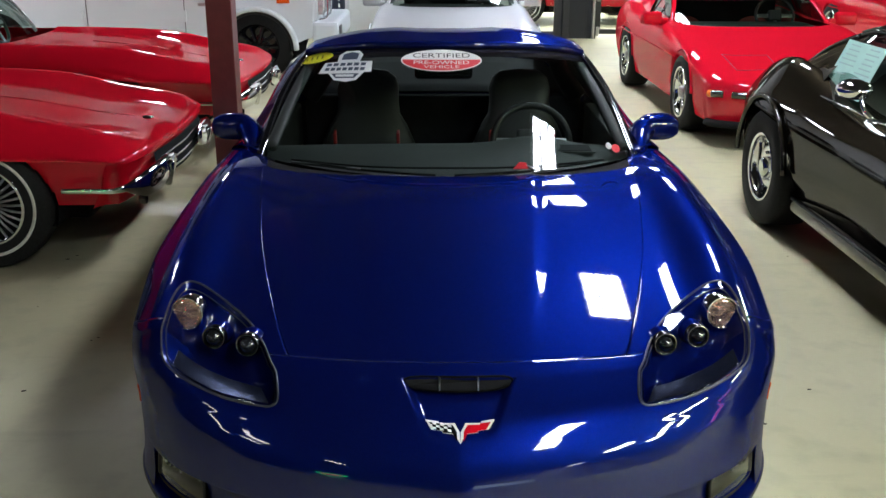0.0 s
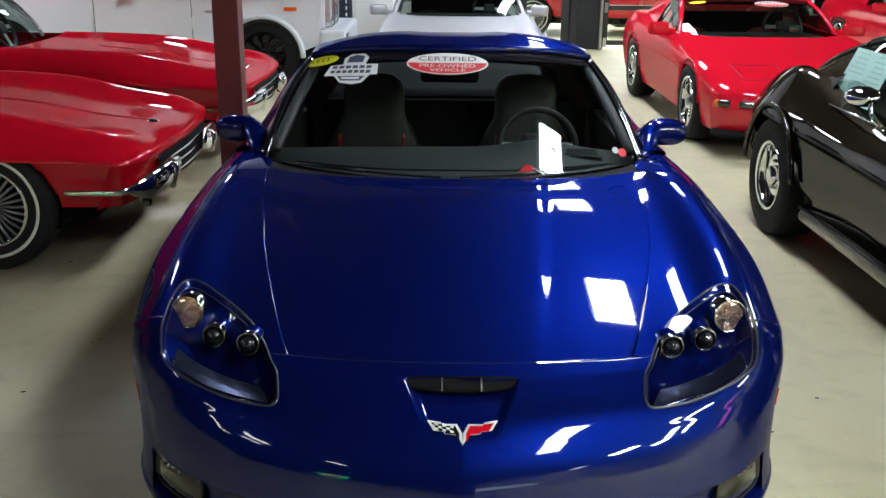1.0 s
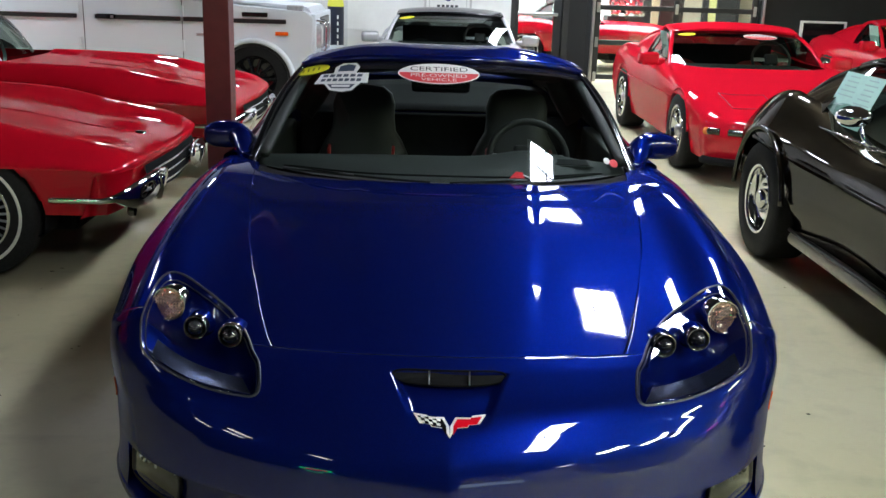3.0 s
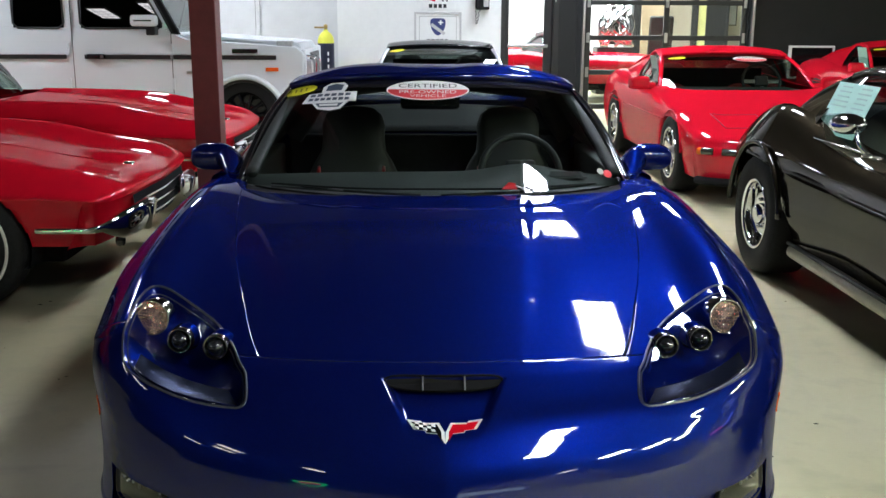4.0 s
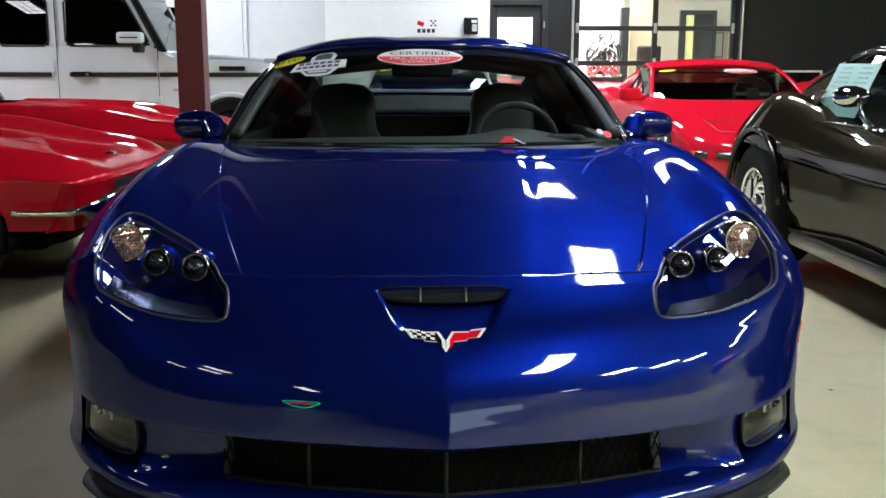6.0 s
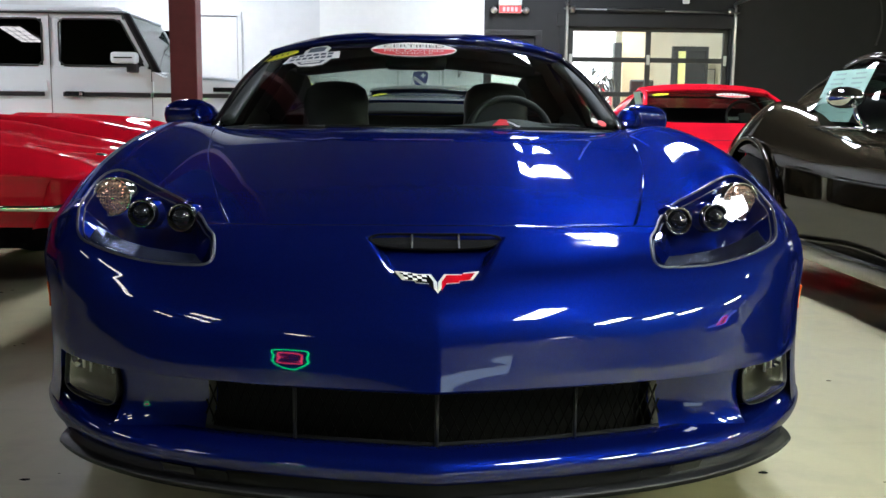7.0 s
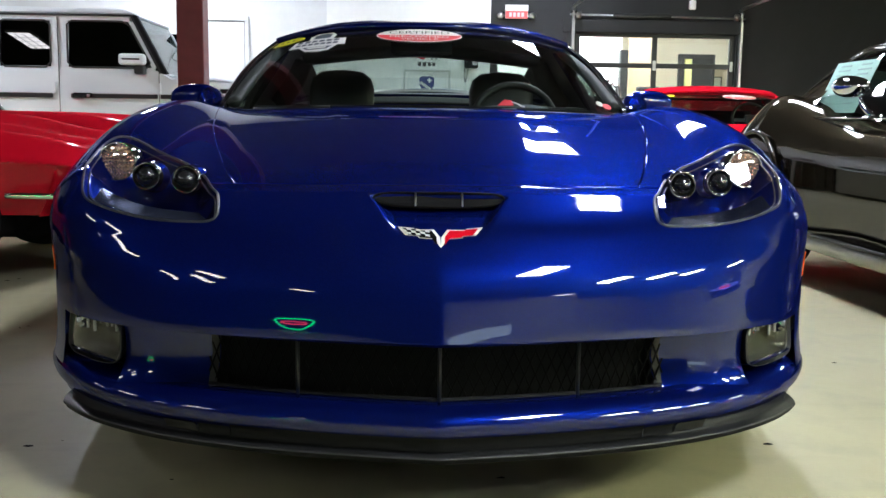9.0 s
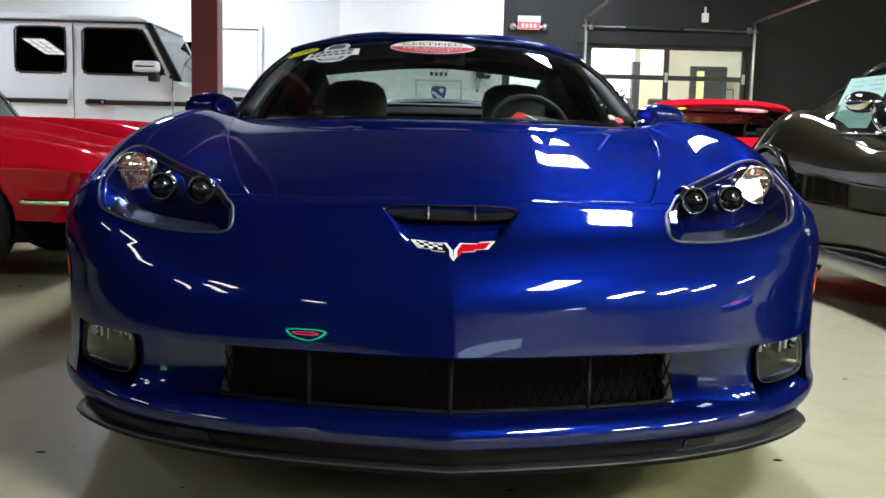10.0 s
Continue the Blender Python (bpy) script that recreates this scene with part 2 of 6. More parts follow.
BLUE = flake_paint("blue_metallic_paint", (0.0007, 0.0033, 0.050), (0.0012, 0.0062, 0.084), 0.40, (0.0014, 0.0030, 0.038))
RED = flake_paint("red_paint", (0.002, 0.0, 0.0), (0.004, 0.0, 0.0), 0.4, (0.53, 0.004, 0.017))
RED2 = flake_paint("bright_red_paint", (0.002, 0.0, 0.0), (0.004, 0.0, 0.0), 0.4, (0.57, 0.006, 0.022))
BLACKP = flake_paint("dark_brown_black_paint", (0.010, 0.0082, 0.005), (0.024, 0.019, 0.011), 0.4)
SILVER = flake_paint("silver_paint", (0.38, 0.39, 0.41), (0.55, 0.56, 0.58), 0.42, (0.1, 0.1, 0.105))
WHITEP = flake_paint("white_car_paint", (0.01, 0.01, 0.01), (0.02, 0.02, 0.02), 0.4, (0.74, 0.78, 0.82))
CHROME = material("chrome", (0.82, 0.83, 0.85), 0.06, 1.0)
STEEL = material("brushed_metal", (0.5, 0.5, 0.52), 0.3, 1.0, vary=0.15)
DULLSTEEL = material("dull_ribbed_metal", (0.034, 0.042, 0.085), 0.25, 0.7)
# the olive tone holds the floor's reflection in a bright bowl
FOGBOWL = material("floor_toned_lamp_bowl", (0.085, 0.083, 0.068), 0.28, 0.9, vary=0.15)
MESH = material("dull_black_mesh", (0.0032, 0.0032, 0.0034), 0.6, spec=0.06)
DARKCHROME = material("dark_chrome", (0.18, 0.18, 0.2), 0.12, 1.0)
SATIN = material("satin_black_plastic", (0.008, 0.008, 0.009), 0.5, spec=0.2, vary=0.15)
RUBBER = material("tyre_rubber", (0.014, 0.014, 0.0145), 0.75, spec=0.2, bump=0.2, scale=60, vary=0.3)
WHITEWALL = material("whitewall_rubber", (0.7, 0.69, 0.64), 0.6, vary=0.1)
TRIM = material("black_trim", (0.012, 0.012, 0.013), 0.45, vary=0.2)
GLOSSBLACK = material("gloss_black_plastic", (0.008, 0.008, 0.01), 0.12)
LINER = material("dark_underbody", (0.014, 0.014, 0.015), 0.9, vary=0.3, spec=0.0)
DASH = material("grey_dashboard_vinyl", (0.010, 0.0138, 0.0126), 0.7, bump=0.15, scale=120, vary=0.12)
LEATHER = material("black_leather", (0.010, 0.0104, 0.0106), 0.55, bump=0.15, scale=80, vary=0.2)
REDLEATHER = material("red_leather", (0.25, 0.012, 0.012), 0.45, bump=0.1, scale=80)
SCREEN = glass("windscreen_glass", (0.56, 0.65, 0.60), 0.6)
BACKGLASS = glass("clear_rear_glass", (0.86, 0.92, 0.88))
DIMSIDE = glass("dim_side_glass", (0.2, 0.24, 0.22))
# darker copy of SCREEN: the coupes' cabin shade is put into the tint
SCREEN2 = glass("cabin_shade_windscreen_glass", (0.28, 0.33, 0.30))
SIDEGLASS = glass("side_glass", (0.5, 0.58, 0.55))
DARKGLASS = glass("dark_tinted_glass", (0.035, 0.037, 0.04))
LENS = glass("clear_lamp_lens", (0.88, 0.9, 0.92))
CLEAR = glass("clear_glass", (0.9, 0.93, 0.92))
WHITE = material("white_paint", (0.78, 0.79, 0.78), 0.5, vary=0.03, scale=12)
GREYWALL = material("pale_grey_wall", (0.62, 0.63, 0.64), 0.6, vary=0.05, scale=6)
CEILING = material("dark_ceiling", (0.012, 0.012, 0.014), 0.8, vary=0.2, scale=3)
BLACKWALL = material("black_wall_paint", (0.0060, 0.0063, 0.0072), 0.75, vary=0.15, scale=8, bump=0.05)
MAROON = material("maroon_steel_paint", (0.11, 0.022, 0.024), 0.42, vary=0.15, scale=18, bump=0.06)
FLOOR = floor_material()
AMBER = material("amber_plastic", (0.8, 0.12, 0.01), 0.2, coat=0.5)
MIDGREY = material("grey_plastic", (0.03, 0.03, 0.032), 0.45)
GRILLE = material("black_grille_plastic", (0.010, 0.010, 0.011), 0.8, spec=0.1)
BEZEL = material("dull_silver_edge", (0.10, 0.105, 0.12), 0.3, 0.8)
PROJ = material("projector_glass", (0.012, 0.013, 0.016), 0.03, 0.0, coat=1.0)
FACET = material("faceted_turn_lens", (0.85, 0.60, 0.50), 0.08, 0.85, vary=0.25, scale=25)
LENSG = material("pale_lamp_glass", (0.72, 0.74, 0.76), 0.1, 0.4, coat=1.0, vary=0.2, scale=40)
PAPER = material("pale_green_paper", (0.36, 0.56, 0.48), 0.7, vary=0.06, scale=20)
GREYP = material("pale_grey_plastic", (0.50, 0.50, 0.50), 0.4)
NAVY = material("navy_print", (0.03, 0.04, 0.16), 0.5)
NAVYP = material("navy_cylinder_paint", (0.012, 0.016, 0.04), 0.4, vary=0.2, scale=15)
YELLOW = material("yellow_paint", (0.62, 0.62, 0.05), 0.45, vary=0.08, scale=15)
BRASS = material("brass", (0.5, 0.36, 0.14), 0.3, 1.0, vary=0.15)
TAN = material("tan_wall", (0.55, 0.42, 0.26), 0.6, vary=0.05, scale=5)
REDLIT = lamp_face("exit_red", (1.0, 0.16, 0.16), 1.2)
PINKLIT = lamp_face("exit_pink", (1.0, 0.55, 0.55), 1.4)
DARKLENS = material("smoked_lens", (0.03, 0.025, 0.02), 0.12, coat=1.0)
SILL = material("cream_sill_paint", (0.50, 0.48, 0.38), 0.4, 0.0, vary=0.06, scale=20)


# ---- the hall ----
def slab(name, x0, x1, y0, y1, z0, z1, mat, label, kind="structure", bevel=0.0):
    return tagged(part(name, span(x0, x1, y0, y1, z0, z1, bevel), mat), label, name.split("_")[0], kind=kind)


BACK = 13.3
slab("floor", -13, 13, -10, 20, -0.2, 0, FLOOR, "pale worn painted concrete floor of a car showroom")
slab("ceiling", -13, 13, -10, 20, CEIL, CEIL + 0.2, CEILING, "dark painted roof underside of the hall")
slab("wall_west", -13.2, -13, -10, 20, 0, CEIL, BLACKWALL, "dark painted side wall")
slab("wall_east", 13, 13.2, -10, 20, 0, CEIL, GREYWALL, "pale grey painted side wall")
slab("wall_south_left", -13, 2.3, -10.2, -10, 0, CEIL, BLACKWALL, "dark painted wall behind the parked cars")
slab("wall_south_right", 4.9, 13, -10.2, -10, 0, CEIL, GREYWALL, "pale grey painted wall beside the low window")
slab("wall_south_low", 2.3, 4.9, -10.2, -10, 0, 0.45, GREYWALL, "pale grey wall under the low window")
slab("wall_south_top", 2.3, 4.9, -10.2, -10, 1.35, CEIL, GREYWALL, "pale grey wall over the low window")
DAY = lamp_face("bright_sky", (0.85, 0.93, 1.0), 3.0)
win = thing("window_1", "wide window with daylight behind its bars", "window", pose(3.6, -10.1, 0), kind="structure")
part("pane", span(-1.3, 1.3, -0.01, 0.0, 0.45, 1.35, 0), CLEAR, win).visible_shadow = False
for k in (-1.27, 1.27):
    part("mullion", span(k - 0.03, k + 0.03, -0.04, 0.04, 0.45, 1.35, 0.004), TRIM, win)
slab("backdrop", 1.4, 6.0, -11.2, -11.1, 0, 3.0, DAY, "plain bright sky outside the window")
slab("wall_grey", -13, -1.25, 13.2, 13.4, 0, CEIL, GREYWALL, "pale grey painted rear wall with a plain door")
slab("wall_white", -1.25, 1.13, 12.6, 12.8, 0, CEIL, WHITE, "bright white wall panel with framed signs")
slab("wall_white_return", -1.25, -1.10, 12.8, 13.4, 0, CEIL, WHITE, "white return of the wall panel")
# the black wall, with a doorway and a roll-up door opening
slab("wall_black_pier", 1.13, 1.25, BACK, BACK + 0.2, 0, CEIL, BLACKWALL, "black wall pier beside the doorway")
slab("wall_black_mid", 1.98, 2.5, BACK, BACK + 0.2, 0, CEIL, BLACKWALL, "black wall between doorway and roll-up door")
slab("wall_black_over_door", 1.25, 1.98, BACK, BACK + 0.2, 2.0, CEIL, BLACKWALL, "black wall above the doorway")
slab("wall_black_over_gate", 2.5, 5.0, BACK, BACK + 0.2, 2.16, CEIL, BLACKWALL, "black wall above the roll-up door")
slab("wall_black_right", 5.0, 13, BACK, BACK + 0.2, 0, CEIL, BLACKWALL, "black painted wall beside the roll-up door")
CREAM = material("cream_wall", (0.72, 0.66, 0.52), 0.6, vary=0.04, scale=5)
slab("wall_showroom", -13, 13, 20, 20.2, 0, CEIL, CREAM, "cream wall of the bright room beyond the doors")

# steel post
post = thing("steel_post", "maroon painted square steel roof post with bolts and a switch box", "post", pose(-1.465, 4.68, 0))
part("column", span(-0.085, 0.085, -0.085, 0.085, 0, CEIL, 0.006, 2), MAROON, post)
part("base_plate", span(-0.12, 0.12, -0.12, 0.12, 0, 0.012, 0.003), MAROON, post)
part("switch_box", span(0.085, 0.13, -0.03, 0.04, 1.66, 1.80, 0.005), TRIM, post, "dark grey switch box on the post")


# ---- the blue sports car ----
def smooth(a, b, x):
    t = np.clip((x - a) / (b - a), 0, 1)
    return t * t * (3 - 2 * t)


def chin(a):
    """How far the lower nose comes forward towards the corners."""
    return CHIN * smooth(-0.03, 0.6, a) * (1 - 0.6 * smooth(0.7, 0.9, a))


CHIN = 0.022


def nose_details(P, r):
    """The bonnet's dome and the sunk field that runs from the nostril down to the emblem."""
    a = np.abs(P[..., 0])
    edge = np.interp(r, [5, 6, 10], [0.15, 0.17, 0.30])
    dome = 0.0050 * smooth(4.8, 8.6, r) * (1 - smooth(edge, edge + 0.055, a))
    half = np.interp(r, [3.2, 5.25], [0.070, 0.138])
    sunk = 0.026 * smooth(3.3, 5.0, r) * (1 - smooth(5.15, 5.3, r)) * (1 - smooth(half - 0.022, half + 0.006, a))
    P = P.copy()
    P[..., 2] += dome - 0.75 * sunk
    P[..., 1] += 0.65 * sunk + chin(a) * np.clip((P[..., 2] - 0.56) / 0.1645, -1, 0)
    return P


BLUE_ROWS = [
    (-0.094, 0.3955, 0.892, 0.64, 0.397, 0.0),
    (-0.0855, 0.440, 0.895, 0.645, 0.43, 0.0),
    (-0.0705, 0.493, 0.899, 0.645, 0.468, 0.0),
    (-0.038, 0.540, 0.906, 0.615, 0.495, 0.005),
    (0.030, 0.6000, 0.914, 0.55, 0.53, 0.014),
    (0.128, 0.6415, 0.927, 0.507, 0.56, 0.038),
    (0.205, 0.664, 0.932, 0.47, 0.59, 0.048),
    (0.450, 0.726, 0.945, 0.50, 0.68, 0.064),
    (0.750, 0.780, 0.955, 0.58, 0.70, 0.06),
    (1.100, 0.822, 0.960, 0.75, 0.70, 0.045),
    (1.400, 0.834, 0.955, 0.97, 0.68, 0.015),
]
SKIN = Shell(BLUE_ROWS, peak=0.15, crest=0.785, wide=0.105, crown=0.020, extra=nose_details)
R_HOOD = 6.0


def seam(r):
    """The angle at which the bonnet ends on each row."""
    return np.radians(np.interp(r, [0, 6, 8, 10], [27.3, 27.3, 38.0, 47.3]))


def skin_patch(r0, r1, n, s0, s1, m, side=1, gap=0.0, cut=None, drop=(), end=None):
    """A grid of the skin between rows r0..r1 and columns s0..s1 (0 middle, 0.5 bonnet edge, 1 side)."""
    r = np.linspace(r0, r1, n)[:, None]
    s = np.linspace(s0, s1, m)[None, :]
    f = seam(r)
    phi = np.where(np.abs(s) < 0.5, f * np.abs(s) / 0.5, f + (np.pi / 2 - f) * (np.abs(s) - 0.5) / 0.5) * np.sign(s) * side
    phi = phi + gap
    r = r + 0 * s
    if end is not None:
        r = r0 + (end(phi) - r0) * (r - r0) / (r1 - r0)
    P = SKIN.pos(r, phi)
    F = quads(n, m)
    if cut is not None:
        c = phi.ravel()
        q = r
        pc, rc = c[F].mean(1), q.ravel()[F].mean(1)
        F = F[~inside(cut, np.abs(pc), rc)]
    V = P.reshape(-1, 3)
    idx = np.arange(n * m).reshape(n, m)
    # turned-down edges make the real gaps between the panels
    for which in drop:
        line = {"r0": idx[0], "r1": idx[-1], "s0": idx[:, 0], "s1": idx[:, -1]}[which]
        low = V[line] - np.array([0, 0, 0.008])
        k = len(V)
        V = np.concatenate([V, low])
        off = np.zeros(len(line), bool) if cut is None else inside(cut, np.abs(phi.ravel()[line]), r.ravel()[line])
        F = np.concatenate([F, [(line[i], line[i + 1], k + i + 1, k + i) for i in range(len(line) - 1) if not (off[i] or off[i + 1])]])
    return V, F


# outline of the headlamp: angle on the row (degrees) and row
LAMP_KNOTS = [(52.57, 6.683), (48.05, 6.782), (42.57, 6.748), (37.45, 6.588), (33.79, 6.341), (31.26, 5.979), (29.44, 5.274), (28.57, 4.366), (29.42, 4.025), (32.12, 3.962), (37.66, 3.979), (44.06, 4.078), (50.01, 4.168), (54.84, 4.344), (56.51, 4.802), (56.81, 5.533), (56.45, 6.168), (55.07, 6.485)]
LAMP_UNITS = [("turn_lamp", (0.728, 0.452, 0.694), 0.042), ("projector_lamp", (0.638, 0.346, 0.668), 0.024), ("projector_lamp", (0.543, 0.306, 0.664), 0.024)]
LAMP_STRIP = ((32.3, 4.70), (42.3, 4.86), (52.3, 4.92))
LAMP_FOOT = ((30.3, 4.12), (42.5, 4.21), (53.3, 4.36))


def facet_dome(rad, high, n):
    """A round lens of small pyramids."""
    V, F = [], []
    g = np.linspace(-1, 1, 2 * n + 1)
    idx = {}
    for i, a in enumerate(g):
        for j, b in enumerate(g):
            if a * a + b * b <= 1.02:
                idx[i, j] = len(V)
                V.append((rad * a, rad * b, high * (1 - 0.7 * (a * a + b * b)) + (0.0035 if (i % 2 and j % 2) else 0.0)))
    for i in range(2 * n):
        for j in range(2 * n):
            q = [idx.get(k) for k in ((i, j), (i + 1, j), (i + 1, j + 1), (i, j + 1))]
            if None not in q:
                F += [(q[0], q[1], q[2]), (q[0], q[2], q[3])]
    return np.array(V), F


LAMP = spline(LAMP_KNOTS, 108, closed=True) * np.array([np.pi / 180, 1.0])

blue_car = thing("sports_car", "glossy metallic blue sports car with black splitter and dealer stickers", "car")
V, F = skin_patch(0, R_HOOD - 0.005, 130, -1, 1, 420, cut=LAMP, drop=("r1",))
bumper = part("front_bumper_cover", mesh("front_bumper_cover", V, F), BLUE, blue_car, "blue painted nose panel with a centre crease")
def hood_end(phi):
    """The row on which the bonnet stops, so that its rear edge runs almost straight."""
    return np.interp(np.degrees(np.abs(phi)), [0, 10, 20, 30, 40, 50], [9.90, 9.88, 9.82, 9.75, 9.66, 9.56])


V, F = skin_patch(R_HOOD + 0.006, 9.93, 190, -0.4985, 0.4985, 220, drop=("r0", "s0", "s1", "r1"), end=hood_end)
hood = part("hood", mesh("hood", V, F), BLUE, blue_car, "blue bonnet with a raised dome")
for side in (-1, 1):
    V, F = skin_patch(R_HOOD + 0.003, 10, 190, 0.5015, 1, 160, side, cut=LAMP, drop=("r0", "s0"))
    part("fender", mesh("fender", V, F), BLUE, blue_car)


def nose_curve(phi, d, z):
    """A point on the nose's plan, d outside it."""
    phi = np.asarray(phi, float)
    x = (0.892 + d) * np.sin(phi)
    y = -0.094 + 0.64 * (1 - np.cos(phi)) - d * np.cos(phi) + 0.15 * 0.25 * (1 - np.clip(1 - np.abs(0.892 * np.sin(phi)) / 0.5, 0, 1) ** 2) - chin(np.abs(x))
    return np.stack([x, y, z + 0.0122 + 0.03 * (0.38 - z) + 0 * phi], -1)


def nose_sweep(profile, a0, a1, n=160, taper=0.0, tips=0.0):
    """Sweeps (d, z) pairs along the nose between two angles; taper draws the ends in by so much over the last degrees."""
    deg = np.linspace(a0, a1, n)
    phi = np.radians(deg)
    k = 1 - smooth(0, 12, np.minimum(np.abs(deg - a0), np.abs(deg - a1))) if taper else 0 * deg
    V = np.stack([nose_curve(phi, d - taper * k, z + tips * k * (0.21 - z) / 0.05) for d, z in profile], 0)
    return mesh("sweep", V.reshape(-1, 3), quads(len(profile), n))


def blade(profile, a1, n):
    """The lower blade, whose top swells up to the fog lamps at both ends."""
    deg = np.linspace(-a1, a1, n)
    rise = smooth(45, 60, np.abs(deg))
    V = np.stack([nose_curve(np.radians(deg), d - 0.012 * rise * q, z + 0.016 * rise * q) for (d, z), q in zip(profile, np.linspace(1, 0, len(profile)) ** 1.3)])
    return mesh("blade", V.reshape(-1, 3), quads(len(profile), n))


part("bumper_lip", nose_sweep([(0, 0.3835), (-0.004, 0.377), (-0.05, 0.372), (-0.11, 0.37)], -64, 64), BLUE, blue_car)
low = spline([(-0.06, 0.256), (-0.028, 0.256), (0.002, 0.250), (0.016, 0.236), (0.018, 0.222), (0.010, 0.204), (-0.004, 0.190), (-0.012, 0.176)], 30)
part("lower_bumper", blade([tuple(p) for p in low], 86, 260), BLUE, blue_car, "blue lower bumper blade")
part("splitter", nose_sweep([(-0.03, 0.194), (-0.001, 0.193), (-0.003, 0.178), (0.004, 0.172), (0.020, 0.170), (0.022, 0.166), (0.014, 0.163), (0.016, 0.157), (-0.05, 0.153)], -72, 72, 200, 0.05), SATIN, blue_car, "matt black front splitter")
part("splitter_edge", nose_sweep([(0.019, 0.1705), (0.0225, 0.168), (0.019, 0.1655)], -60, 60, 160), MIDGREY, blue_car)
part("grille_backing", nose_sweep([(-0.12, 0.40), (-0.12, 0.22)], -37, 37), GRILLE, blue_car)
part("valance", nose_sweep([(0.0125, 0.206), (0.006, 0.196), (0.004, 0.178)], -26, 26, 80), GRILLE, blue_car, "black lower valance")
for side in (-1, 1):
    # slots in the valance
    for a0, a1 in ((20.5, 25.5), (26.0, 30.5)):
        part("valance_slot", nose_sweep([(0.0145, 0.203), (0.009, 0.195), (0.008, 0.181)], side * a0, side * a1, 12), GRILLE, blue_car)
    part("valance_slot_end", nose_sweep([(0.0145, 0.202), (0.009, 0.194), (0.006, 0.183)], side * 31, side * 36, 12), TRIM, blue_car)
    # panel between grille and fog lamp, and the strip outside it
    a = np.radians(np.linspace(33.5, 46.5, 40))
    d = -0.085 + 0.080 * smooth(33.5, 46.5, np.degrees(a)) ** 0.7
    V = np.stack([np.stack([nose_curve(np.array([side * q]), e - 0.012 * np.sin(np.pi * k) + 0.02 * (1 - k) ** 6 - 0.012 * k, 0.235 + 0.145 * k)[0] for q, e in zip(a, d)]) for k in np.linspace(0, 1, 14)])
    part("duct_panel", mesh("duct_panel", V.reshape(-1, 3), quads(14, 40)), BLUE, blue_car)
    part("duct_edge", nose_sweep([(-0.08, 0.385), (-0.085, 0.32), (-0.07, 0.25)], side * 32.4, side * 33.8, 8), TRIM, blue_car)
    part("bumper_corner", nose_sweep([(0.0, 0.3835), (0.0, 0.36), (0.002, 0.30), (0.008, 0.25), (0.012, 0.235)], side * 64.2, side * 88, 40), BLUE, blue_car)
    part("lamp_pocket", nose_sweep([(-0.004, 0.386), (-0.06, 0.372), (-0.06, 0.28), (-0.002, 0.292)], side * 46.2, side * 64.4, 24), BLUE, blue_car)
    ring = np.linspace(0, 2 * np.pi, 56, endpoint=False)
    oc, os_ = np.sign(np.cos(ring)) * np.abs(np.cos(ring)) ** 0.42, np.sign(np.sin(ring)) * np.abs(np.sin(ring)) ** 0.42

    def fog_sheet(depths):
        V = [nose_curve(np.radians(side * (55.0 + 8.6 * q * oc)), d + 0.004 * (1 - q * os_), 0.329 + 0.046 * q * os_) for q, d in depths]
        return np.concatenate(V), [(i * 56 + j, i * 56 + (j + 1) % 56, (i + 1) * 56 + (j + 1) % 56, (i + 1) * 56 + j) for i in range(len(depths) - 1) for j in range(56)]

    v, f = fog_sheet([(1.0, -0.017), (0.95, -0.013), (0.7, -0.011), (0.35, -0.010), (0.01, -0.010)])
    fog = part("fog_lamp", mesh("fog_lamp", v, f), LENS, blue_car, "clear glass fog lamp")
    fog.visible_shadow = False
    v, f = fog_sheet([(1.0, -0.0175), (0.97, -0.026), (0.85, -0.040), (0.6, -0.050), (0.3, -0.054), (0.01, -0.055)])
    part("backing", mesh("backing", v, f), FOGBOWL, fog, "lamp bowl with the floor's olive reflection in its colour")
    v, f = fog_sheet([(1.04, -0.012), (1.025, -0.010), (1.0, -0.012), (1.0, -0.018)])
    part("surround", mesh("surround", v, f), TRIM, fog)
    c = nose_curve(np.array([side * np.radians(59.4)]), -0.032, 0.356)[0]
    V, F = lathe([(0.001, 0.0), (0.010, 0.003), (0.015, 0.010), (0.018, 0.018)], 24, "Y")
    part("reflector", mesh("reflector", V, F), CHROME, fog, m=Matrix.Translation(c) @ Matrix.Rotation(side * 0.5, 4, "Z"))
    # pale ribs: the light they catch is put into their colour
    for a, long in ((48.4, 0.020), (49.6, 0.012), (51.0, 0.015), (52.8, 0.010), (55.0, 0.032), (57.6, 0.030), (61.4, 0.018)):
        q = nose_curve(np.array([side * np.radians(a)]), -0.021, 0.371)[0]
        V, F = tube([q - (0, 0, long), q], 0.0034, 8, up=(0, 1, 0))
        part("rib", mesh("rib", V, F), LENSG, fog)
    # amber side marker
    rr = np.linspace(1.5, 2.8, 12)
    P = SKIN.pos(rr, side * np.radians(np.linspace(75.5, 73.0, 12)))
    v, f = tube(P, 0.0055, 8, up=(side, 0, 0), flat=0.5)
    part("side_marker", mesh("side_marker", v, f), AMBER, blue_car, "amber side marker lamp")
